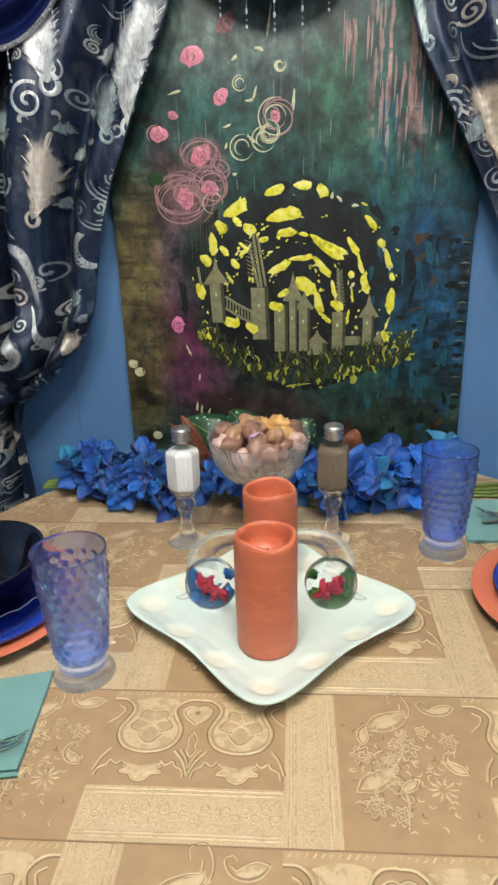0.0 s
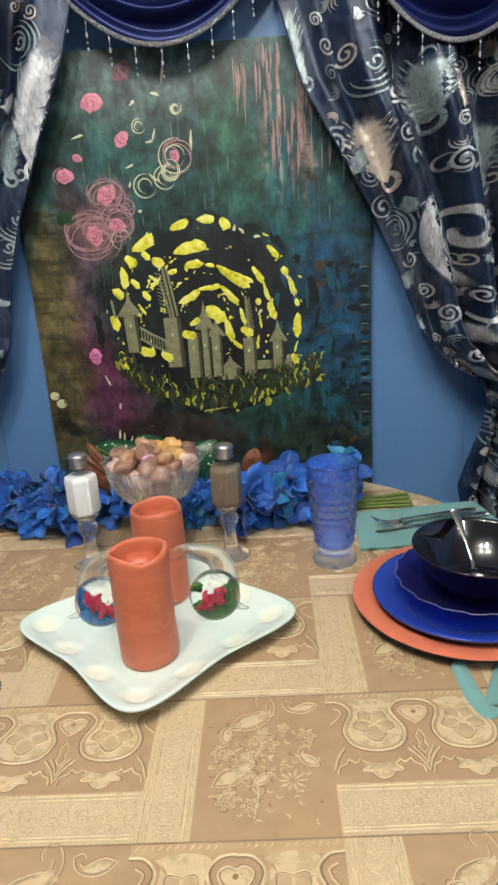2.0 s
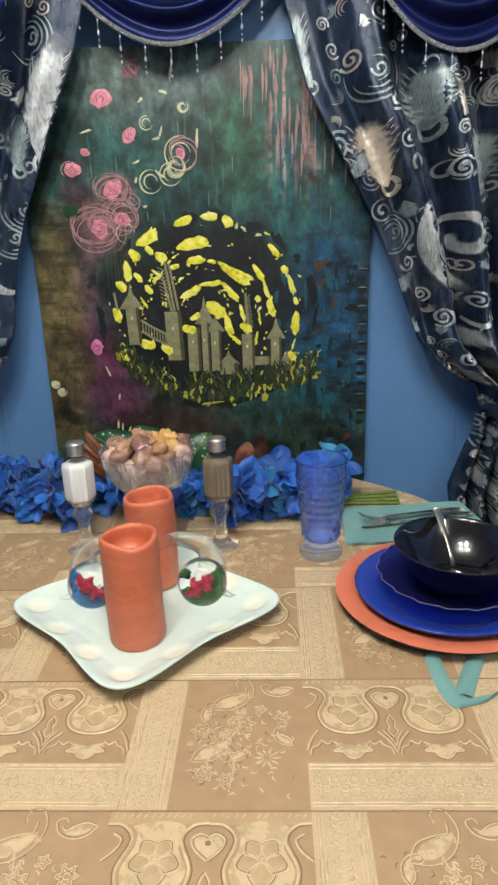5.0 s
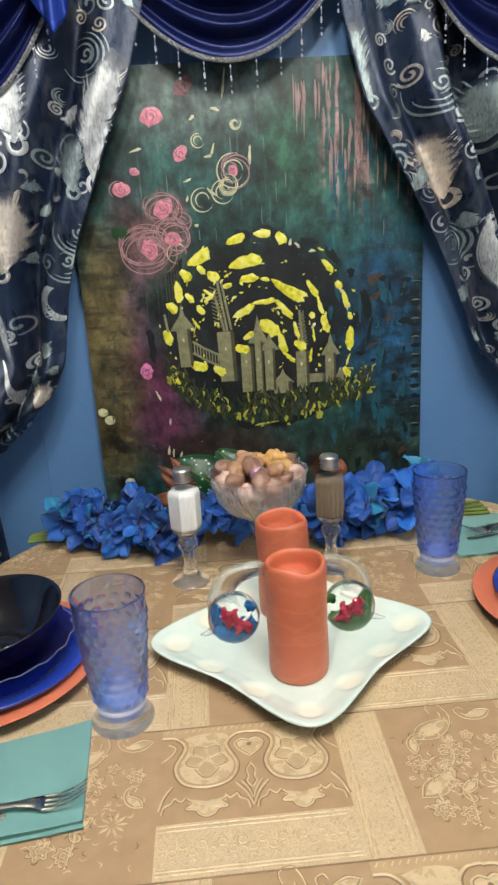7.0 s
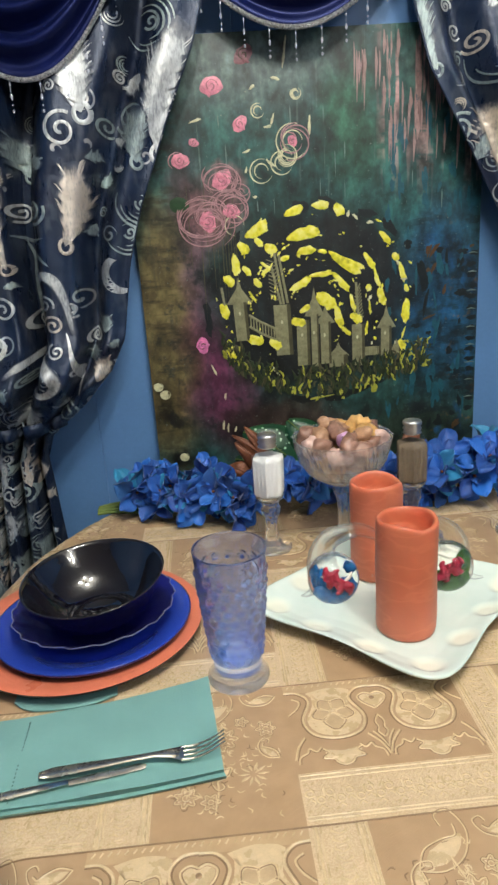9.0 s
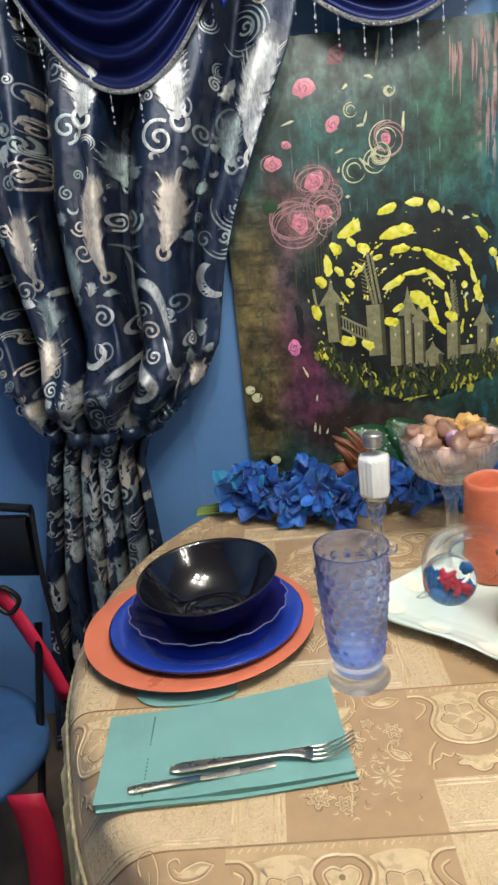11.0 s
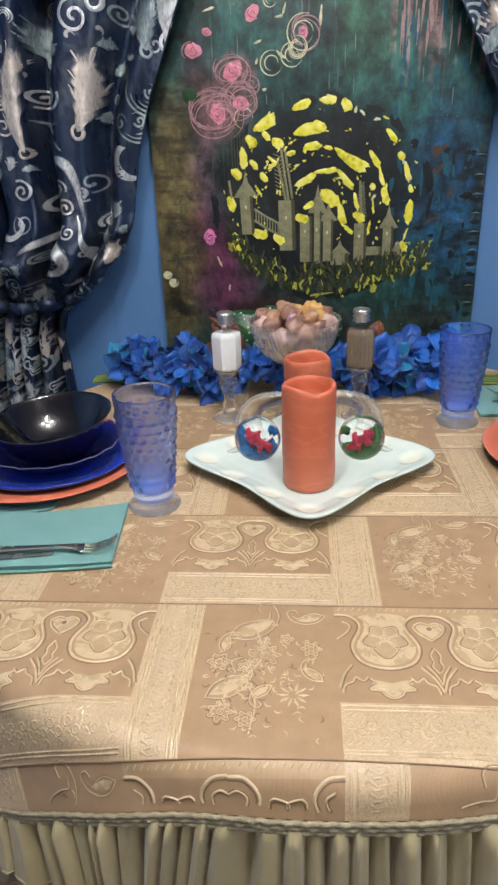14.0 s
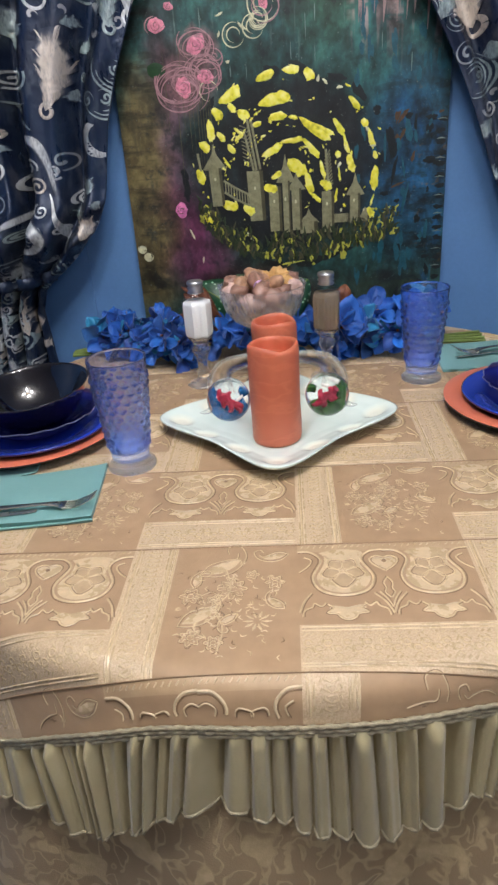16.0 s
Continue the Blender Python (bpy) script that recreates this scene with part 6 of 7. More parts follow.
def bowl(x, y, z, turn=0.0, lean=(0, 0)):
    ob = thing("bowl", "glossy black bowl stacked on blue plates", "bowl", "black bowls", (x, y, z), turn, lean)
    out = [(0.001, 0.0), (0.042, 0.0), (0.046, 0.004), (0.062, 0.012), (0.082, 0.032), (0.096, 0.055), (0.103, 0.072), (0.1045, 0.0745)]
    inn = [(0.1025, 0.0748), (0.0995, 0.070), (0.091, 0.053), (0.077, 0.033), (0.058, 0.015), (0.040, 0.0085), (0.034, 0.0092), (0.0325, 0.0090), (0.030, 0.0068), (0.001, 0.0062)]
    part("shell", Shape().lathe(out + inn, 96, lambda a, i: 1 + 0.006 * math.sin(3 * a + 1)), M["black"], ob)
    ob.scale = (0.955, 0.955, 0.955)
    return ob


def tumbler(x, y, turn):
    ob = thing("tumbler", "tall footed blue glass tumbler with pressed pebble pattern", "glass", "blue tumblers", (x, y, ZC), turn)
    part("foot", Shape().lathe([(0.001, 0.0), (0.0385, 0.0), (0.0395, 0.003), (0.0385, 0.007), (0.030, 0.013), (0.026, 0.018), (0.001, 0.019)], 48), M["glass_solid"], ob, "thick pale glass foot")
    s, rows, thick = Shape(), [], []
    n, m = 96, 64
    for i in range(m + 1):
        t = i / m
        r = 0.0295 + 0.0155 * t ** 0.9
        z = 0.018 + 0.162 * t
        row = []
        for j in range(n):
            a = 2 * math.pi * j / n
            lens = 0.0
            if 0.10 < t < 0.86:
                k = (t - 0.10) / 0.76 * 9
                off = 0.5 * (int(k) % 2)
                du, dv = ((a / (2 * math.pi) * 16 + off) % 1) - 0.5, (k % 1) - 0.5
                lens = max(0.0, 1 - (du * du + dv * dv) * 4.2)
            thick.append(max(0.10 + 0.50 * lens ** 2, 1 - t * 4, 0.55 * (t > 0.985)))
            row.append(((r + 0.0034 * lens) * math.cos(a), (r + 0.0034 * lens) * math.sin(a), z))
        rows.append(row)
    for r, z in ((0.0448, 0.1812), (0.0432, 0.1808)):
        rows.append([(r * math.cos(2 * math.pi * j / n), r * math.sin(2 * math.pi * j / n), z) for j in range(n)])
    for i in range(14):
        t = 1 - i / 13
        r, z = 0.0262 + 0.0165 * t ** 0.9, 0.030 + 0.148 * t
        rows.append([(r * math.cos(2 * math.pi * j / n), r * math.sin(2 * math.pi * j / n), z) for j in range(n)])
    rows.append([(0.001 * math.cos(2 * math.pi * j / n), 0.001 * math.sin(2 * math.pi * j / n), 0.029) for j in range(n)])
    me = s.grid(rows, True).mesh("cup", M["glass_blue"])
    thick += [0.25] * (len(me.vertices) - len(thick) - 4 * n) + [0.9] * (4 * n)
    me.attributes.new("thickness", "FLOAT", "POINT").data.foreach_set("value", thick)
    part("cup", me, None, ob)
    return ob


charger(-0.293, 0.893)
dinner_plate(-0.282, 0.889)
glass_plate(-0.277, 0.885)
bowl(-0.270, 0.886, ZC + 0.026, 20, (2.5, -4.0))
tumbler(-0.083, 0.757, 12)
charger(0.609, 0.920, 40)
dinner_plate(0.612, 0.918, 70)
glass_plate(0.620, 0.918, 10)
bowl(0.630, 0.921, ZC + 0.026, 80, (1.0, 1.0))
tumbler(0.431, 1.080, 40)


def soft_sheet(outline_a, outline_b, n, m, z, thick, seed, fold_line=None):
    """A cloth between two edges of (x, y), a little wavy, with thickness."""
    s, rows = Shape(), []
    for i in range(n + 1):
        t = i / n
        row = []
        for j in range(m + 1):
            w = j / m
            a, b = outline_a(w), outline_b(w)
            x, y = a[0] + (b[0] - a[0]) * t, a[1] + (b[1] - a[1]) * t
            row.append((x, y, z + 0.0026 * noise.noise((x * 13, y * 13, seed)) + 0.0008 * noise.noise((x * 60, y * 60, seed))))
        rows.append(row)
    top = s.grid(rows)
    edge = [rows[0][j] for j in range(m + 1)] + [rows[i][m] for i in range(1, n + 1)] + [rows[n][j] for j in range(m - 1, -1, -1)] + [rows[i][0] for i in range(n - 1, 0, -1)]
    s.grid([[(x, y, zz) for x, y, zz in edge + edge[:1]], [(x, y, zz - thick * 0.5) for x, y, zz in edge + edge[:1]], [(x, y, max(zz - thick, ZT + 0.0016)) for x, y, zz in edge + edge[:1]]])
    return s


def between(pts):
    line = curve([(*p, 0.0) for p in pts], 6)
    return lambda w: line[min(int(w * (len(line) - 1) + 0.5), len(line) - 1)]


napkin = thing("napkin", "folded teal linen napkin under a fork and knife", "napkin", "teal napkins")
part("fold", soft_sheet(between([(-0.375, 0.572), (-0.24, 0.580), (-0.108, 0.596)]), between([(-0.385, 0.706), (-0.25, 0.722), (-0.122, 0.752)]), 16, 26, ZT + 0.0085, 0.007, 1), M["teal"], napkin)
part("under_fold", soft_sheet(between([(-0.372, 0.568), (-0.24, 0.575), (-0.106, 0.591)]), between([(-0.375, 0.59), (-0.25, 0.60), (-0.115, 0.615)]), 4, 26, ZT + 0.0045, 0.003, 2), M["teal"], napkin)
s = Shape()
for q in range(22):
    w = 0.02 + 0.96 * q / 22
    x, y = -0.327 - 0.005 * w, 0.578 + 0.128 * w
    s.box((x, y, ZT + 0.0080), (x + 0.0014, y + 0.0026, ZT + 0.0092))
part("hem_stitch", s, M["stitch"], napkin, "row of open hem stitches")
napkin = thing("napkin", "corner of a teal napkin showing beneath a charger", "napkin", "teal napkins")
part("fold", soft_sheet(between([(-0.362, 0.745), (-0.335, 0.727), (-0.27, 0.727), (-0.235, 0.742)]), between([(-0.36, 0.79), (-0.32, 0.79), (-0.27, 0.79), (-0.24, 0.79)]), 8, 20, ZT + 0.0038, 0.002, 3), M["teal"], napkin)
napkin = thing("napkin", "teal linen napkin laid behind a place setting", "napkin", "teal napkins")
part("fold", soft_sheet(between([(0.479, 1.105), (0.56, 1.11), (0.66, 1.14), (0.752, 1.184)]), between([(0.486, 1.262), (0.57, 1.27), (0.65, 1.277), (0.731, 1.281)]), 14, 24, ZT + 0.0075, 0.0055, 4), M["teal"], napkin)
napkin = thing("napkin", "looped ends of a teal napkin tucked under a charger", "napkin", "teal napkins")
loop = curve([(0.561, 0.780, ZT + 0.004), (0.563, 0.72, ZT + 0.004), (0.575, 0.683, ZT + 0.0045), (0.597, 0.684, ZT + 0.005), (0.625, 0.695, ZT + 0.005), (0.668, 0.734, ZT + 0.004), (0.71, 0.765, ZT + 0.004)], 8)
s = Shape()
s.grid([[(x + dx, y + dy * 0.7, z + dz) for x, y, z in loop] for dx, dy, dz in ((-0.011, -0.011, -0.003), (-0.008, -0.008, 0.001), (0.0, 0.0, 0.003), (0.008, 0.008, 0.001), (0.011, 0.011, -0.003))])
loop2 = curve([(0.622, 0.775, ZT + 0.004), (0.600, 0.732, ZT + 0.0045), (0.580, 0.690, ZT + 0.005)], 8)
s.grid([[(x + dx, y, z + dz) for x, y, z in loop2] for dx, dz in ((-0.013, -0.003), (-0.009, 0.001), (0.0, 0.003), (0.009, 0.001), (0.013, -0.003))])
part("loop", s, M["teal"], napkin)


def blade(pts, widths, thick, flat=0.35):
    """A bar along points with given half widths, oval in section."""
    s, rows = Shape(), []
    P = [Vector(p) for p in pts]
    for i, p in enumerate(P):
        d = (P[min(i + 1, len(P) - 1)] - P[max(i - 1, 0)]).normalized()
        side = d.cross(Vector((0, 0, 1))).normalized()
        up = side.cross(d)
        w = widths[i]
        rows.append([p + side * w * math.cos(2 * math.pi * k / 12) + up * thick * math.sin(2 * math.pi * k / 12) for k in range(12)])
    s.grid(rows, True)
    s.f += [tuple(range(12)), tuple(len(rows) * 12 - 1 - k for k in range(12))]
    s.m += [0, 0]
    return s


def fork(m):
    ob = thing("fork", "polished steel dinner fork lying on a teal napkin", "fork", "forks")
    ob.matrix_basis = m
    line = [(-0.125, 0, 0.004), (-0.11, 0, 0.005), (-0.07, 0, 0.007), (-0.02, 0, 0.009), (0.01, 0, 0.010), (0.030, 0, 0.009), (0.045, 0, 0.006)]
    part("handle", blade(line, [0.005, 0.009, 0.0075, 0.005, 0.0045, 0.008, 0.0125], 0.0018), M["steel"], ob)
    for k in range(4):
        y = -0.0102 + 0.0068 * k
        part("tine", Shape().tube(curve([(0.042, y, 0.006), (0.060, y, 0.0065), (0.080, y * 0.95, 0.0135), (0.096, y * 0.92, 0.0235)], 5), lambda t: 0.0019 - 0.0009 * t, 7), M["steel"], ob)
    return ob


def knife(m):
    ob = thing("table_knife", "steel table knife beside a fork", "knife", "knives")
    ob.matrix_basis = m
    part("handle", blade([(-0.11, 0, 0.005), (-0.10, 0, 0.005), (-0.05, 0, 0.005), (0.0, 0, 0.005)], [0.006, 0.0085, 0.0075, 0.005], 0.003), M["steel"], ob)
    s = Shape()
    s.grid([[(0.0 + 0.115 * t, -0.006 - 0.002 * math.sin(math.pi * t), 0.004) for t in (q / 10 for q in range(11))],
            [(0.0 + 0.118 * t, 0.0, 0.0065) for t in (q / 10 for q in range(11))],
            [(0.0 + 0.110 * t, 0.005, 0.006) for t in (q / 10 for q in range(11))],
            [(0.0 + 0.118 * t, 0.0, 0.0045) for t in (q / 10 for q in range(11))],
            [(0.0 + 0.115 * t, -0.006 - 0.002 * math.sin(math.pi * t), 0.004) for t in (q / 10 for q in range(11))]])
    part("blade", s, M["steel"], ob)
    return ob


fork(pose(-0.190, 0.617, ZT + 0.0085, 0, 0, 3) @ Matrix.Scale(0.89, 4))
knife(pose(-0.268, 0.598, ZT + 0.0085, 0, 0, 9) @ Matrix.Scale(0.68, 4))
fork(pose(0.605, 1.204, ZT + 0.0075, 0, 0, 196))
knife(pose(0.630, 1.188, ZT + 0.0075, 0, 0, 194))


def spoon(tip, end, label):
    """A teaspoon standing in a bowl: the oval dish at its low end, a handle that widens towards its upper end."""
    ob = thing("teaspoon", label, "spoon")
    a, b = Vector(tip), Vector(end)
    run = b - a
    pts = [tuple(a + run * t + Vector((0, 0, 0.006 * math.sin(math.pi * t)))) for t in (0.12, 0.25, 0.45, 0.65, 0.85, 0.97, 1.02)]
    part("handle", blade(pts, [0.004, 0.0028, 0.003, 0.0042, 0.0066, 0.0078, 0.005], 0.0014), M["steel"], ob)
    flat = Vector((run.x, run.y, 0.25 * run.z)).normalized()
    side = flat.cross(Vector((0, 0, 1))).normalized()
    up = side.cross(flat)
    rows = []
    for h in (0.0, 0.0012):
        for i in range(7):
            r = (i if not h else 6 - i) / 6 + 1e-3
            rows.append([a - flat * 0.008 + flat * (0.019 * r * math.cos(2 * math.pi * k / 20)) + side * (0.0135 * r * math.sin(2 * math.pi * k / 20)) + up * (0.006 * r * r - 0.002 - h * (1 - r * 0.5)) for k in range(20)])
    part("dish", Shape().grid(rows, True), M["steel"], ob)
    return ob


spoon((0.629, 0.922, ZC + 0.041), (0.619, 1.022, ZC + 0.108), "steel teaspoon standing in a glossy black bowl")

# ---- centre of the table ----
egg = thing("egg_plate", "square aqua white plate with shallow cream egg hollows", "plate", at=(0.149, 0.885, ZC), turn=45)
HALF = 0.160


def square_r(a):
    """Distance from the middle to the edge of a square with drawn-in sides and round corners."""
    c, s_ = abs(math.cos(a)), abs(math.sin(a))
    p = 7.0
    base = 1 / ((c ** p + s_ ** p) ** (1 / p))
    return HALF * base * (1 - 0.042 * math.cos(4 * a)) * 0.962


n = 288
HOLLOWS = []
for k in range(4):
    for u, v in ((0.80 * HALF, -0.26 * HALF), (0.80 * HALF, 0.26 * HALF), (0.74 * HALF, 0.74 * HALF)):
        HOLLOWS.append((u * math.cos(k * math.pi / 2) - v * math.sin(k * math.pi / 2), u * math.sin(k * math.pi / 2) + v * math.cos(k * math.pi / 2), k * math.pi / 2))


def hollow(x, y):
    """How deep inside one of the oval egg hollows a place lies, 0 to 1."""
    best = 0.0
    for hx, hy, a in HOLLOWS:
        lu, lv = (x - hx) * math.cos(a) + (y - hy) * math.sin(a), -(x - hx) * math.sin(a) + (y - hy) * math.cos(a)
        best = max(best, 1 - math.hypot(lu / 0.0240, lv / 0.0265))
    return min(max(best, 0.0) * 1.7, 1.0)


s, rows, pools = Shape(), [], []
upper = table([(0.0, 0.010), (0.45, 0.010), (0.60, 0.0108), (0.74, 0.0135), (0.86, 0.019), (0.95, 0.0245), (0.985, 0.0257), (1.0, 0.0247)])
stations = [0.001, 0.3, 0.45] + [0.50 + 0.5 * q / 34 for q in range(35)]
for f in stations:
    row = []
    for j in range(n):
        a = 2 * math.pi * j / n
        x, y = f * square_r(a) * math.cos(a), f * square_r(a) * math.sin(a)
        dip = hollow(x, y)
        pools.append(dip)
        row.append((x, y, upper(f) + 0.004 * max(f - 0.7, 0) * math.cos(4 * a + math.pi) - 0.0035 * dip * dip * (3 - 2 * dip)))
    rows.append(row)
for f, z in ((0.992, 0.0225), (0.95, 0.0165), (0.80, 0.006), (0.66, 0.001), (0.60, 0.0), (0.001, 0.0)):
    pools += [0.0] * n
    rows.append([(f * square_r(2 * math.pi * j / n) * math.cos(2 * math.pi * j / n), f * square_r(2 * math.pi * j / n) * math.sin(2 * math.pi * j / n), z) for j in range(n)])
me = s.grid(rows, True).mesh("dish", M["plate_white"])
me.attributes.new("glaze", "FLOAT", "POINT").data.foreach_set("value", pools)
part("dish", me, None, egg)


def candle(x, y, turn, h):
    ob = thing("candle", "orange wax pillar candle with a wavy melted rim", "candle", "orange candles", (x, y, ZC + 0.0105), turn)

    def rim(a):
        return 0.002 * math.sin(a * 2 + 0.5) + 0.0013 * math.sin(3 * a + 1.7) - 0.002 * math.exp(-((a - 5.0) / 0.35) ** 2)

    s, rows = Shape(), []
    n = 64
    for r, z, k in ((0.001, 0.0, 0), (0.034, 0.0, 0), (0.0375, 0.002, 0), (0.0385, 0.008, 0), (0.0386, 0.03, 0), (0.0384, 0.06, 0), (0.0386, 0.09, 0), (0.0386, h - 0.014, 0.6), (0.0384, h - 0.007, 0.9), (0.0376, h - 0.0025, 1), (0.0358, h - 0.0003, 1), (0.0338, h - 0.0003, 1), (0.0320, h - 0.003, 0.9), (0.0308, h - 0.008, 0.7), (0.0299, h - 0.017, 0.4), (0.0285, h - 0.030, 0), (0.018, h - 0.036, 0), (0.001, h - 0.037, 0)):
        rows.append([((r + 0.0005 * math.sin(3 * 2 * math.pi * j / n + z * 60)) * math.cos(2 * math.pi * j / n), (r + 0.0005 * math.sin(3 * 2 * math.pi * j / n + z * 60)) * math.sin(2 * math.pi * j / n), z + k * rim(2 * math.pi * j / n)) for j in range(n)])
    part("wax", s.grid(rows, True), M["candle"], ob)
    ob.scale = (1.04, 1.04, 1.0)
    part("wick", Shape().tube(curve([(0, 0, h - 0.038), (0.001, 0, h - 0.028), (0.003, 0.001, h - 0.022)], 4), 0.0012, 6), M["under"], ob)
    return ob


candle(0.149, 0.812, 0, 0.163)
candle(0.149, 0.968, 70, 0.155)


def glass_fish(x, y, turn, flip, flower, leaf, label):
    """A heavy glass fish: round belly with a flower inside, and a tail that arches up and over."""
    ob = thing("glass_fish", label, "figurine", "glass fish on the plate", (x, y, ZC + 0.0105), turn)
    body = Shape().ball((0, 0, 0.039), 0.0365, 32, (1.04, 0.92, 1.06))
    part("belly", body, M["glass_belly"], ob)
    tail = Shape()
    line = curve([(-0.014 * flip, 0.006, 0.040), (-0.016 * flip, 0.012, 0.066), (-0.006 * flip, 0.018, 0.086), (0.012 * flip, 0.022, 0.096), (0.044 * flip, 0.024, 0.100), (0.072 * flip, 0.022, 0.086), (0.086 * flip, 0.018, 0.062)], 7)
    rows = []
    P = [Vector(p) for p in line]
    for i, p in enumerate(P):
        t = i / (len(P) - 1)
        d = (P[min(i + 1, len(P) - 1)] - P[max(i - 1, 0)]).normalized()
        across = Vector((0, 1, 0))
        out = d.cross(across)
        w, h = 0.013 * (1 - t) ** 0.7 + 0.005, 0.021 * (1 - t) ** 0.9 + 0.0028
        rows.append([p + across * w * math.cos(2 * math.pi * k / 16) + out * h * math.sin(2 * math.pi * k / 16) for k in range(16)])
    part("tail", tail.grid(rows, True), M["glass"], ob)
    fin = Shape()
    for a in (0.5, -0.9):
        tip = [(0.078 * flip, 0.018, 0.066), ((0.078 + 0.018 * math.cos(a)) * flip, 0.016, 0.056 + 0.020 * math.sin(a)), ((0.078 + 0.036 * math.cos(a + 0.4)) * flip, 0.012, 0.052 + 0.034 * math.sin(a))]
        fin.tube(curve(tip, 6), lambda t: 0.0075 * (1 - t) + 0.0012, 10)
    part("tail_fin", fin, M["glass"], ob)
    side = Shape()
    side.tube(curve([(-0.033 * flip, -0.004, 0.022), (-0.042 * flip, -0.008, 0.020), (-0.050 * flip, -0.012, 0.022)], 4), lambda t: 0.005 * (1 - t) + 0.001, 8)
    part("side_fin", side, M["glass"], ob)
    rnd = random.Random(int(x * 1000))
    bloom = Shape()
    for q in range(15):
        t = q / 14
        c = Vector(((0.011 - 0.022 * t) * -flip, -0.012, 0.050 - 0.016 * t))
        a, size = rnd.uniform(0, 6.28), rnd.uniform(0.009, 0.0145)
        d = Vector((math.cos(a), rnd.uniform(-0.5, 0.3), math.sin(a))) * size
        bend = Vector((-d.z, 0, d.x)) * rnd.uniform(-0.4, 0.4)
        bloom.tube(curve([c - d * 0.3, c + d * 0.3 + bend * 0.6, c + d * 0.75 + bend, c + d], 4), lambda k: 0.0054 * (1 - k) ** 0.6 + 0.0006, 7)
    part("flower", bloom, flower, ob, "red glass flower inside")
    base = Shape()
    for q in range(6):
        a = -2.5 + 2.1 * q / 5 + rnd.uniform(-0.15, 0.15)
        base.ball((0.013 * math.cos(a), 0.001 + rnd.uniform(-0.005, 0.004), 0.033 + 0.014 * math.sin(a)), rnd.uniform(0.011, 0.0135), 12, (1.1, 0.7, 0.9), 0, 0.45, q)
    for q in range(0, 4, 3):
        base.ball((0.021 * math.cos(0.5 + 0.75 * q), 0.008, 0.038 + 0.019 * math.sin(0.5 + 0.75 * q)), rnd.uniform(0.005, 0.008), 10, (1.2, 0.5, 1), 0, 0.6, q + 9)
    for q in range(3):
        lean = rnd.uniform(-0.2, 0.2)
        ends = [((-0.019 + 0.005 * q) * flip + 0.010 * lean * k, 0.004 - 0.003 * q, 0.028 + (0.030 - 0.005 * q) * k) for k in (0.0, 0.35, 0.7, 1.0)]
        base.tube(curve(ends, 4), lambda k: 0.0052 * math.sin(math.pi * (0.10 + 0.86 * k)) ** 0.8, 8)
    part("swirl", base, leaf, ob)
    spark = Shape()
    for q in range(2):
        a, h = rnd.uniform(0, 6.28), 0.040 + 0.007 * q
        ends = [(0.021 * math.cos(a + k), 0.015 * math.sin(a + k), h + 0.008 * k) for k in (0.0, 0.3, 0.6, 0.9)]
        spark.tube(curve(ends, 4), lambda k: 0.0024 * math.sin(math.pi * (0.08 + 0.86 * k)) ** 0.8, 8)
    part("white_fleck", spark, M["cream"], ob)
    return ob


inner_red = plain("red_glass", (0.36, 0.014, 0.042), 0.6, var=0.7, scale=120, fine=400, bump=0.3)
inner_blue = plain("blue_green_glass", (0.008, 0.115, 0.33), 0.15, var=0.8, scale=110, fine=300, bump=0.3)
inner_green = plain("green_glass", (0.028, 0.11, 0.010), 0.15, var=0.8, scale=110, fine=300, bump=0.3)
glass_fish(0.066, 0.893, 0, 1, inner_red, inner_blue, "clear glass fish with a red and blue flower inside")
glass_fish(0.236, 0.897, 0, -1, inner_red, inner_green, "clear glass fish with a red and green flower inside")


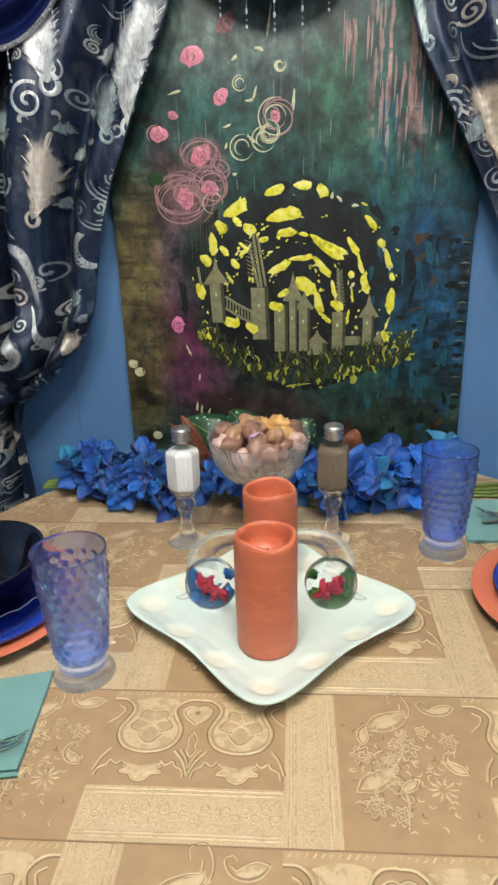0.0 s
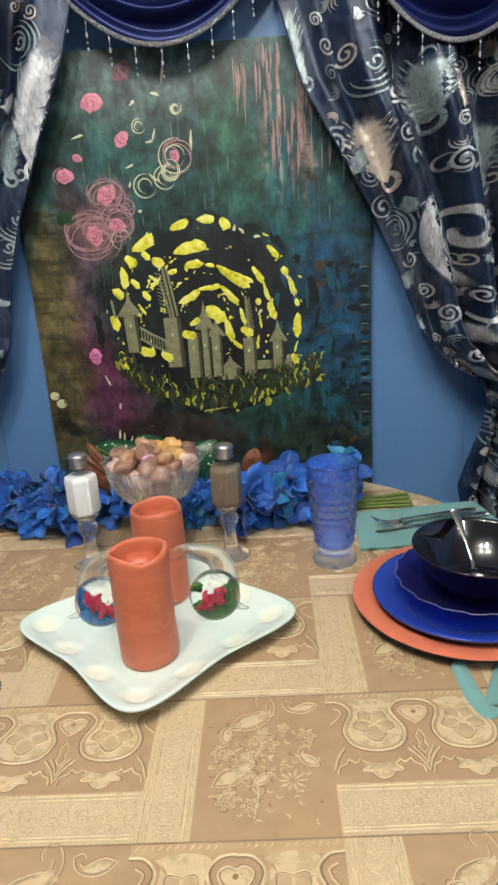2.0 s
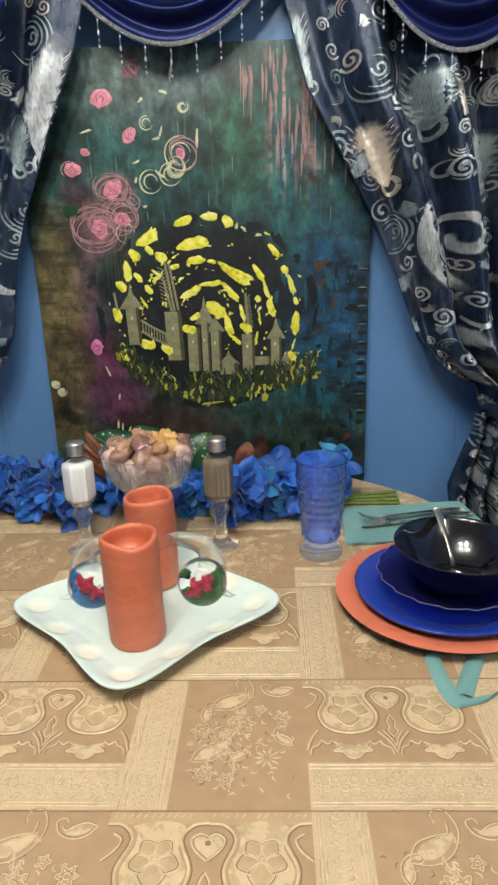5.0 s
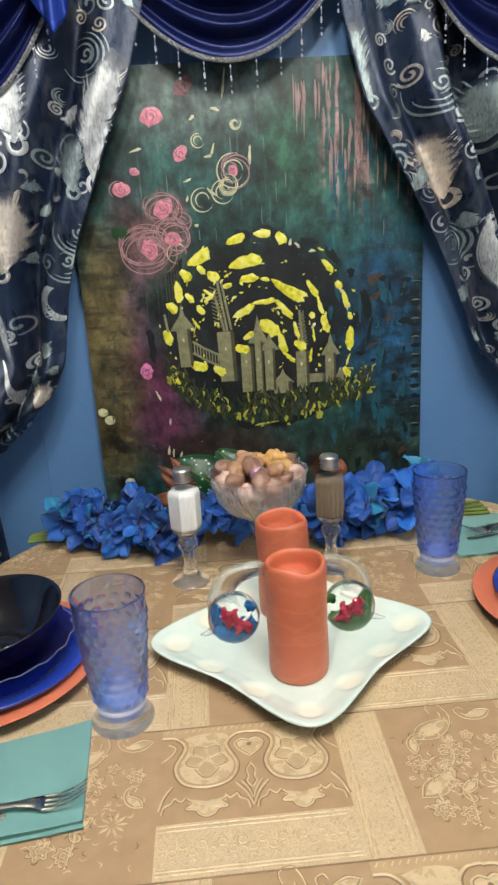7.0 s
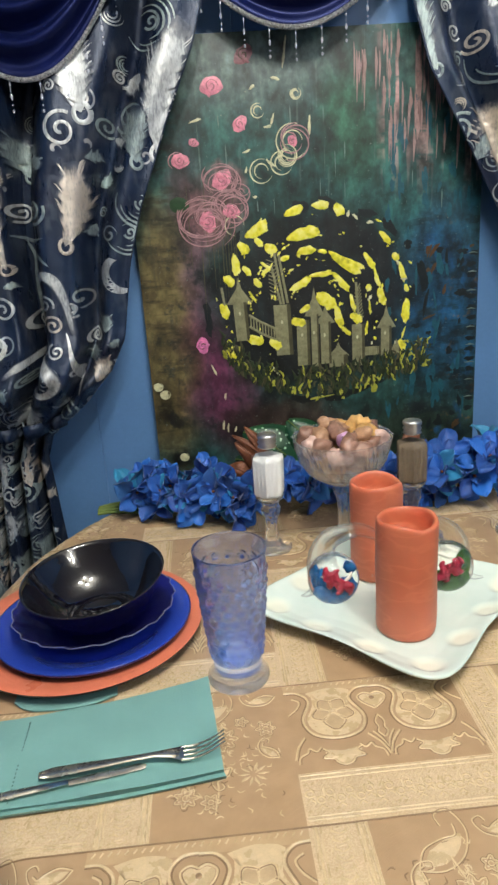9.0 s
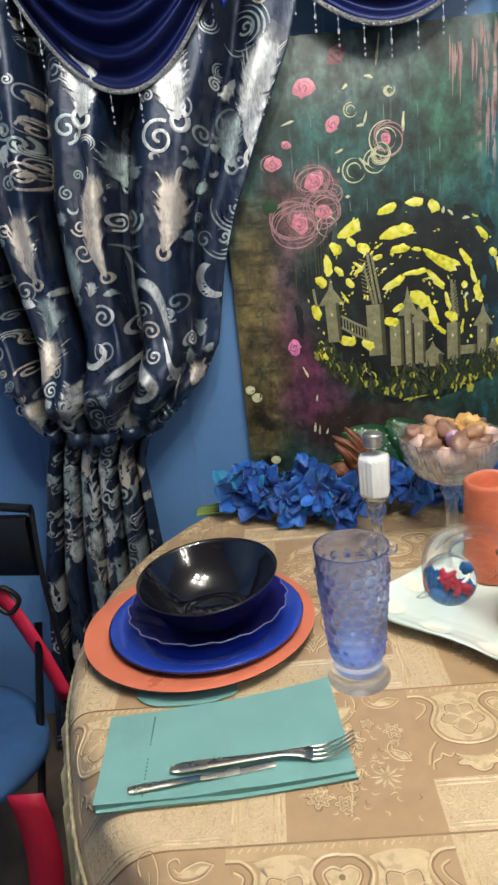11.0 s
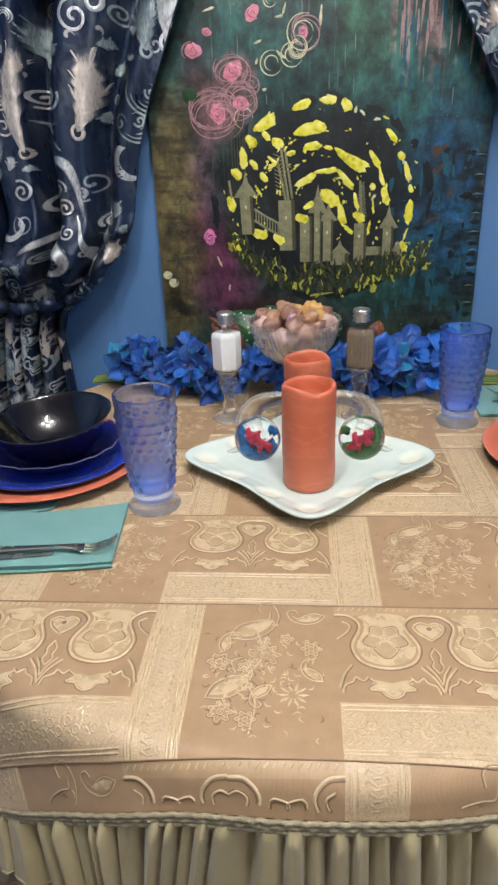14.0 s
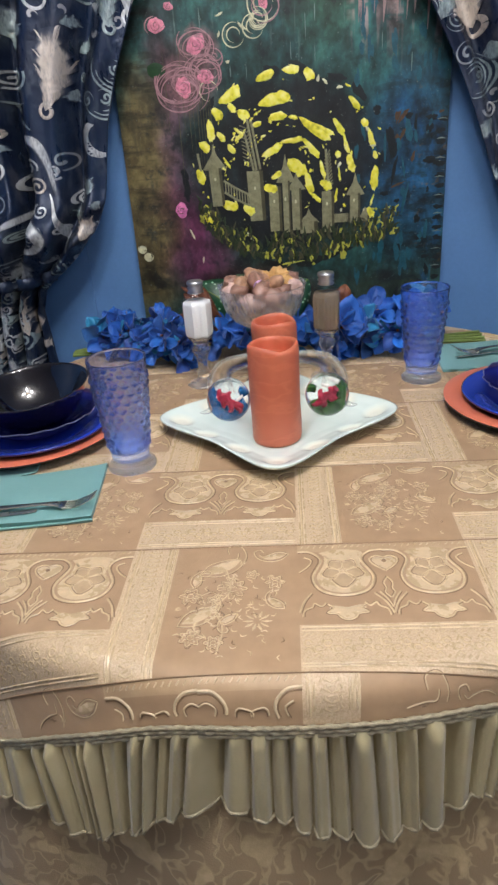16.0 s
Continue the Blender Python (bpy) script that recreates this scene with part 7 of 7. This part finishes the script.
def shaker(x, y, turn, fill, label, cap_lean):
    ob = thing("shaker", label, "shaker", "salt and pepper shakers", (x, y, ZC), turn)
    ob.scale = (1.03, 1.03, 1.08)

    def flute(a, i):
        return 1 + 0.03 * math.cos(6 * a)

    part("pedestal", Shape().lathe([(0.001, 0.0), (0.032, 0.0), (0.034, 0.002), (0.031, 0.005), (0.018, 0.010), (0.012, 0.018), (0.0125, 0.026), (0.010, 0.034), (0.0095, 0.045), (0.012, 0.056), (0.0165, 0.064), (0.0175, 0.070), (0.0135, 0.078), (0.016, 0.084), (0.024, 0.092), (0.001, 0.093)], 12, flute), M["glass_solid"], ob, "pressed glass foot", smooth=False)

    def hexa(r, z, n=48, f=1.0):
        row = []
        for j in range(n):
            a = 2 * math.pi * j / n
            k = math.cos(math.pi / 6) / math.cos((a % (math.pi / 3)) - math.pi / 6)
            k = 1 + (k - 1) * f
            row.append((r * k * math.cos(a), r * k * math.sin(a), z))
        return row

    def fluted(r, z):
        return [(x * (1 + 0.020 * math.cos(18 * 2 * math.pi * j / 144)), y * (1 + 0.020 * math.cos(18 * 2 * math.pi * j / 144)), zz) for j, (x, y, zz) in enumerate(hexa(r, z, 144))]

    s = Shape()
    s.grid([hexa(0.012, 0.091, 144), hexa(0.026, 0.094, 144), fluted(0.0275, 0.100), fluted(0.0285, 0.160), hexa(0.0265, 0.165, 144), hexa(0.0165, 0.174, 144, 0.3), hexa(0.0140, 0.178, 144, 0)], True)
    part("jar", s, M["glass_jar"], ob, angle=40)
    s = Shape()
    s.grid([hexa(0.001, 0.094, 144), hexa(0.0245, 0.0955, 144), fluted(0.0260, 0.100), fluted(0.0266, 0.152), hexa(0.0255, 0.160, 144), hexa(0.001, 0.1605, 144)], True)
    part("filling", s, fill, ob)
    part("cap", Shape().lathe([(0.0130, 0.174), (0.0158, 0.1760), (0.0130, 0.1795), (0.0158, 0.1830), (0.0130, 0.1865), (0.0156, 0.1898), (0.0158, 0.1935), (0.0140, 0.1958), (0.001, 0.1966)], 36), M["cap"], ob, "screw-on steel cap")
    return ob


shaker(-0.002, 1.104, 14, M["salt"], "glass salt shaker with steel cap on a glass foot", 0)
shaker(0.249, 1.113, 20, M["pepper"], "glass pepper shaker with steel cap on a glass foot", 0)

# footed bowl with shells
comp = thing("footed_bowl", "pressed glass footed bowl heaped with shells", "bowl", at=(0.126, 1.106, ZC))
comp.scale = (0.87, 0.87, 1.06)


def cut(a, i):
    return 1 + 0.017 * math.cos(20 * a + math.pi * (i % 2))


part("foot", Shape().lathe([(0.001, 0.0), (0.045, 0.0), (0.047, 0.003), (0.040, 0.008), (0.018, 0.015), (0.012, 0.028), (0.011, 0.058), (0.015, 0.082), (0.021, 0.094), (0.017, 0.104), (0.001, 0.106)], 40, lambda a, i: 1 + 0.02 * math.cos(8 * a)), M["glass_solid"], comp, angle=35)
part("dish", Shape().lathe([(0.001, 0.105), (0.018, 0.105), (0.040, 0.111), (0.066, 0.124), (0.084, 0.144), (0.092, 0.166), (0.095, 0.184), (0.0975, 0.186), (0.0925, 0.185), (0.088, 0.165), (0.080, 0.145), (0.063, 0.128), (0.038, 0.115), (0.001, 0.112)], 80, cut), M["glass_cut"], comp, smooth=False)


def shell(kind, m, mat, label):
    ob = thing("sea_shell", label, "shell", "shells in the footed bowl")
    ob.matrix_basis = m @ Matrix.Scale(0.98, 4)
    s = Shape()
    if kind == 0:
        # scallop: a ribbed fan
        rows = []
        for i in range(9):
            t = i / 8
            rows.append([(0.030 * t * math.cos(a) * (1 + 0.05 * math.cos(16 * a)), 0.030 * t * math.sin(a) * (1 + 0.05 * math.cos(16 * a)), 0.012 * math.sin(math.pi * t * 0.9) + 0.0011 * t * math.cos(16 * a)) for a in (-0.3 + (math.pi + 0.6) * q / 40 for q in range(41))])
        s.grid(rows)
        part("valve", s, mat, ob, solid=0.002)
    elif kind == 1:
        s.ball((0, 0, 0.008), 0.0185, 16, (1.25, 0.9, 0.8), 0, 0.55, int(m.translation.x * 999))
        part("body", s, mat, ob)
    else:
        prof = [(0.001, -0.022)] + [(0.016 * math.sin(math.pi * t) ** 0.8 * (1 - 0.35 * t) + 0.001 + 0.0012 * math.sin(t * 40), -0.022 + 0.046 * t) for t in (q / 18 for q in range(1, 18))] + [(0.001, 0.024)]
        s.lathe(prof, 20)
        part("whorl", s, mat, ob)
    return ob


shell_mats = [plain("tan_shell", (0.46, 0.26, 0.15), 0.45, var=0.3, scale=60, bump=0.4), plain("ochre_shell", (0.64, 0.37, 0.13), 0.45, var=0.25, scale=60, bump=0.4), plain("brown_shell", (0.29, 0.155, 0.11), 0.4, var=0.3, scale=60, bump=0.4),
              plain("pale_shell", (0.62, 0.42, 0.36), 0.4, var=0.2, scale=60, bump=0.4), plain("lilac_shell", (0.84, 0.50, 0.78), 0.3, var=0.2, scale=60, bump=0.3)]
names = ("tan", "ochre", "brown", "pale", "lilac")
rnd = random.Random(14)
spots = [(0.0, -0.055, 2, 1), (-0.055, -0.02, 0, 1), (-0.045, 0.03, 0, 2), (-0.01, -0.005, 2, 1), (0.035, 0.02, 1, 1), (0.03, -0.035, 0, 1), (0.062, 0.01, 2, 2), (-0.02, 0.045, 0, 1), (0.015, 0.05, 1, 2), (0.05, -0.045, 2, 1), (-0.045, -0.05, 2, 1),
         (0.06, 0.04, 2, 1), (-0.005, 0.02, 0, 1), (0.0, -0.03, 4, 2), (-0.065, 0.01, 2, 1), (0.045, -0.01, 1, 1), (-0.03, 0.06, 1, 1), (0.075, -0.02, 3, 1), (-0.07, -0.035, 3, 1), (0.02, -0.068, 2, 1)]
for q, (dx, dy, k, kind) in enumerate(spots):
    r = math.hypot(dx, dy)
    z = 0.168 - 0.022 * (r / 0.08) ** 2 + 0.006 * math.sin(q * 1.9)
    shell(kind, pose(0.126 + 0.84 * dx, 1.106 + 0.84 * dy, ZC + 0.034 + z, rnd.uniform(-60, 60), rnd.uniform(-50, 50), rnd.uniform(0, 360)), shell_mats[k], f"{names[k]} sea shell heaped in a glass bowl")
for q in range(16):
    a, r = q * 2.4, 0.02 + 0.012 * (q % 4)
    shell(1 + q % 2, pose(0.126 + 0.84 * r * math.cos(a), 1.106 + 0.84 * r * math.sin(a), ZC + 0.145 + 0.010 * (q % 4), q * 30, q * 17, q * 50), shell_mats[q % 4], f"{names[q % 4]} sea shell heaped in a glass bowl")

# ---- flowers behind ----


def blossom_mesh(seed):
    rnd = random.Random(seed)
    s = Shape()
    for ring, count, size, tilt in ((0, 5, 0.052, 0.5), (1, 2, 0.034, 1.05)):
        for k in range(count):
            a = 2 * math.pi * (k + 0.5 * ring) / count + rnd.uniform(-0.25, 0.25)
            tl, sz, tw = tilt + rnd.uniform(-0.3, 0.35), size * rnd.uniform(0.8, 1.2), rnd.uniform(-0.4, 0.4)
            rows = []
            for i in range(8):
                t = i / 7
                w = 0.40 * math.sin(math.pi * (0.06 + 0.93 * t) ** 0.98) ** 0.8
                bend = tl - 0.9 * t + 0.25 * math.sin(4 * t + k)
                row = []
                for j in range(7):
                    e = -1 + j / 3
                    x = sz * (0.12 + t * math.cos(tl * 0.8))
                    z = sz * (t * math.sin(tl) - 0.35 * t * t * (1.2 - tl) + 0.16 * e * e * math.sin(math.pi * t) + 0.08 * math.sin(5 * t + 3 * e + k) + 0.04 * math.sin(9 * e + 4 * t))
                    y = sz * w * e + sz * tw * t * t * 0.4
                    row.append((x * math.cos(a) - y * math.sin(a), x * math.sin(a) + y * math.cos(a), z))
                rows.append(row)
            s.grid(rows)
    return s.mesh("blossom", M["petal"])


BLOOMS = [blossom_mesh(k) for k in range(6)]
core = Shape().ball((0, 0, 0.006), 0.004, 8, (1, 1, 1.4)).mesh("stamen", M["leaf_brown"])


def garland(label, spine, count, seed, spread):
    ob = thing("flower_spray", label, "flowers", "blue flower sprays")
    rnd = random.Random(seed)
    line = curve(spine, 10)
    part("stem", Shape().tube(line, 0.003, 7), M["stem"], ob, "green wire stem")
    for q in range(count):
        p = Vector(line[int((q + rnd.random()) / count * (len(line) - 1))])
        off = Vector((rnd.uniform(-0.4, 0.4) * spread, rnd.uniform(-1.0, 0.5) * spread, rnd.uniform(-0.1, 1.1) * spread * 0.95))
        b = part("blossom", BLOOMS[q % 6], None, ob)
        face = Vector((rnd.uniform(-0.9, 0.9), -0.7, rnd.uniform(-0.1, 1.0)))
        b.rotation_euler = face.to_track_quat("Z", "Y").to_euler()
        spot = p + off
        spot.z = max(spot.z, ZT + 0.022)
        b.location = spot
        b.rotation_euler.rotate_axis("Z", rnd.uniform(0, 6.28))
        sc = rnd.uniform(0.55, 0.95)
        b.scale = (sc, sc, sc)
        c = part("stamen", core, None, b)
    return ob


garland("spray of blue silk flowers laid at the table edge", [(-0.255, 1.325, 0.772), (-0.18, 1.285, 0.785), (-0.10, 1.265, 0.785), (-0.03, 1.255, 0.78)], 40, 3, 0.055)
garland("spray of blue silk flowers laid behind the pepper shaker", [(0.25, 1.235, 0.775), (0.33, 1.245, 0.785), (0.41, 1.265, 0.79), (0.49, 1.30, 0.785)], 36, 9, 0.055)
garland("dark blue silk flowers behind the glass bowl", [(-0.01, 1.285, 0.775), (0.09, 1.285, 0.78), (0.18, 1.28, 0.78), (0.25, 1.27, 0.775)], 22, 17, 0.045)
for k, (label, pts) in enumerate((("green stem ends lying on the cloth", ((-0.340, 1.336), (-0.30, 1.345), (-0.24, 1.335))), ("green stem ends lying beside a napkin", ((0.47, 1.300), (0.54, 1.308), (0.61, 1.313))))):
    ob = thing("stem_bundle", label, "stem", "cut stems")
    for q in range(6):
        d = 0.005 * (q - 2.5)
        z = ZT + 0.005 + 0.003 * (q % 2)
        part("stem", Shape().tube(curve([(x, y + d * (1 + 0.6 * i), z) for i, (x, y) in enumerate(pts)], 5), 0.0034, 6), M["stem"], ob)


def leaf(name, label, base, tip, width, mat, sag=0.02, seed=0):
    ob = thing(name, label, "leaf", "leaves behind the bowl")
    a, b = Vector(base), Vector(tip)
    side = (b - a).cross(Vector((0, -1, 0.3))).normalized()
    rows = []
    for i in range(13):
        t = i / 12
        p = a.lerp(b, t) + Vector((0, -sag * math.sin(math.pi * t), sag * math.sin(math.pi * t)))
        w = width * math.sin(math.pi * (0.04 + 0.94 * t)) ** 0.8
        rows.append([p + side * (w * e) + Vector((0, 0.3 * w * e * e, 0)) + Vector((0, 0.002 * math.sin(9 * t + 5 * e + seed), 0)) for e in (-1, -0.6, -0.2, 0, 0.2, 0.6, 1)])
    part("blade", Shape().grid(rows), mat, ob, solid=0.001)
    part("midrib", Shape().tube([r[3] + Vector((0, -0.0012, 0)) for r in rows], 0.0012, 6), M["stem"] if mat is M["leaf_dark"] else M["leaf_brown"], ob)
    return ob


for q, (bx, tx, tz, w) in enumerate(((0.11, -0.03, 0.905, 0.046), (0.14, 0.06, 0.922, 0.040), (0.15, 0.22, 0.905, 0.036), (0.08, -0.05, 0.85, 0.034))):
    leaf("leaf", "dark green leaf with pale dots behind the bowl", (bx, 1.31, 0.79), (tx, 1.32, tz), w, M["leaf_dark"], 0.02, q)
for q, (bx, tx, tz, w) in enumerate(((0.02, -0.05, 0.90, 0.018), (0.0, -0.07, 0.85, 0.020), (0.03, -0.03, 0.93, 0.012), (0.02, -0.02, 0.865, 0.02), (0.28, 0.30, 0.90, 0.02), (0.05, -0.055, 0.915, 0.010))):
    leaf("leaf", "curled rust brown leaf behind the salt shaker", (bx, 1.29, 0.785), (tx, 1.27, tz), w, M["leaf_brown"], 0.025, q)

# ---- beside the table: a chair back with a red strap ----
chair = thing("folding_chair", "black metal folding chair with blue seat and red strap", "chair", at=(-0.83, 1.2, 0))
for side in (-1, 1):
    x = 0.195 * side
    part("upright", Shape().tube(curve([(x + 0.035, 0.04, 0.0), (x + 0.010, 0.01, 0.45), (x, 0.0, 0.70), (x - 0.004, 0.02, 0.84)], 6), 0.0055, 10), M["iron"], chair)
    part("front_leg", Shape().tube([(x * 0.9, -0.34, 0.0), (x * 0.9, -0.02, 0.62)], 0.008, 10), M["iron"], chair)
part("top_rail", Shape().tube(curve([(-0.199, 0.02, 0.84), (0.0, 0.04, 0.855), (0.191, 0.02, 0.84)], 6), 0.0085, 10), M["iron"], chair)
part("back_pad", Shape().grid([[(-0.18 + 0.36 * k / 16, 0.018 + 0.02 * math.sin(math.pi * k / 16) + d, z) for k in range(17)] for d, z in ((0, 0.70), (-0.012, 0.71), (-0.016, 0.76), (-0.012, 0.82), (0, 0.83), (0.012, 0.82), (0.012, 0.71), (0, 0.70))]), M["iron"], chair)
part("seat", Shape().lathe([(0.001, 0.415), (0.18, 0.415), (0.195, 0.428), (0.195, 0.448), (0.17, 0.462), (0.001, 0.468)], 36, lambda a, i: 1 + 0.03 * math.cos(4 * a)), M["blue_cloth"], chair, "padded blue seat").location = (0, -0.16, 0)
s = Shape()
s.grid([[(0.115 + 0.10 * t + w, -0.03 - 0.02 * t, 0.70 - 0.235 * t + 0.02 * math.sin(math.pi * t) + w * 0.5) for t in (q / 14 for q in range(15))] for w in (-0.013, 0.0, 0.013)])
strap = part("strap", s, M["red"], chair, "red woven strap", solid=0.003)
part("buckle", Shape().tube(curve([(0.10, -0.035, 0.69), (0.13, -0.04, 0.71), (0.155, -0.035, 0.68), (0.13, -0.04, 0.655)], 5, True), 0.005, 8), M["iron"], strap)
s = Shape()
s.grid([[(0.205 + w + 0.012 * math.sin(5 * t), -0.28 - 0.02 * t, 0.455 - 0.36 * t) for t in (q / 12 for q in range(13))] for w in (-0.03, 0.0, 0.03)])
part("strap_end", s, M["red"], chair, "loose red end of the strap", solid=0.003)
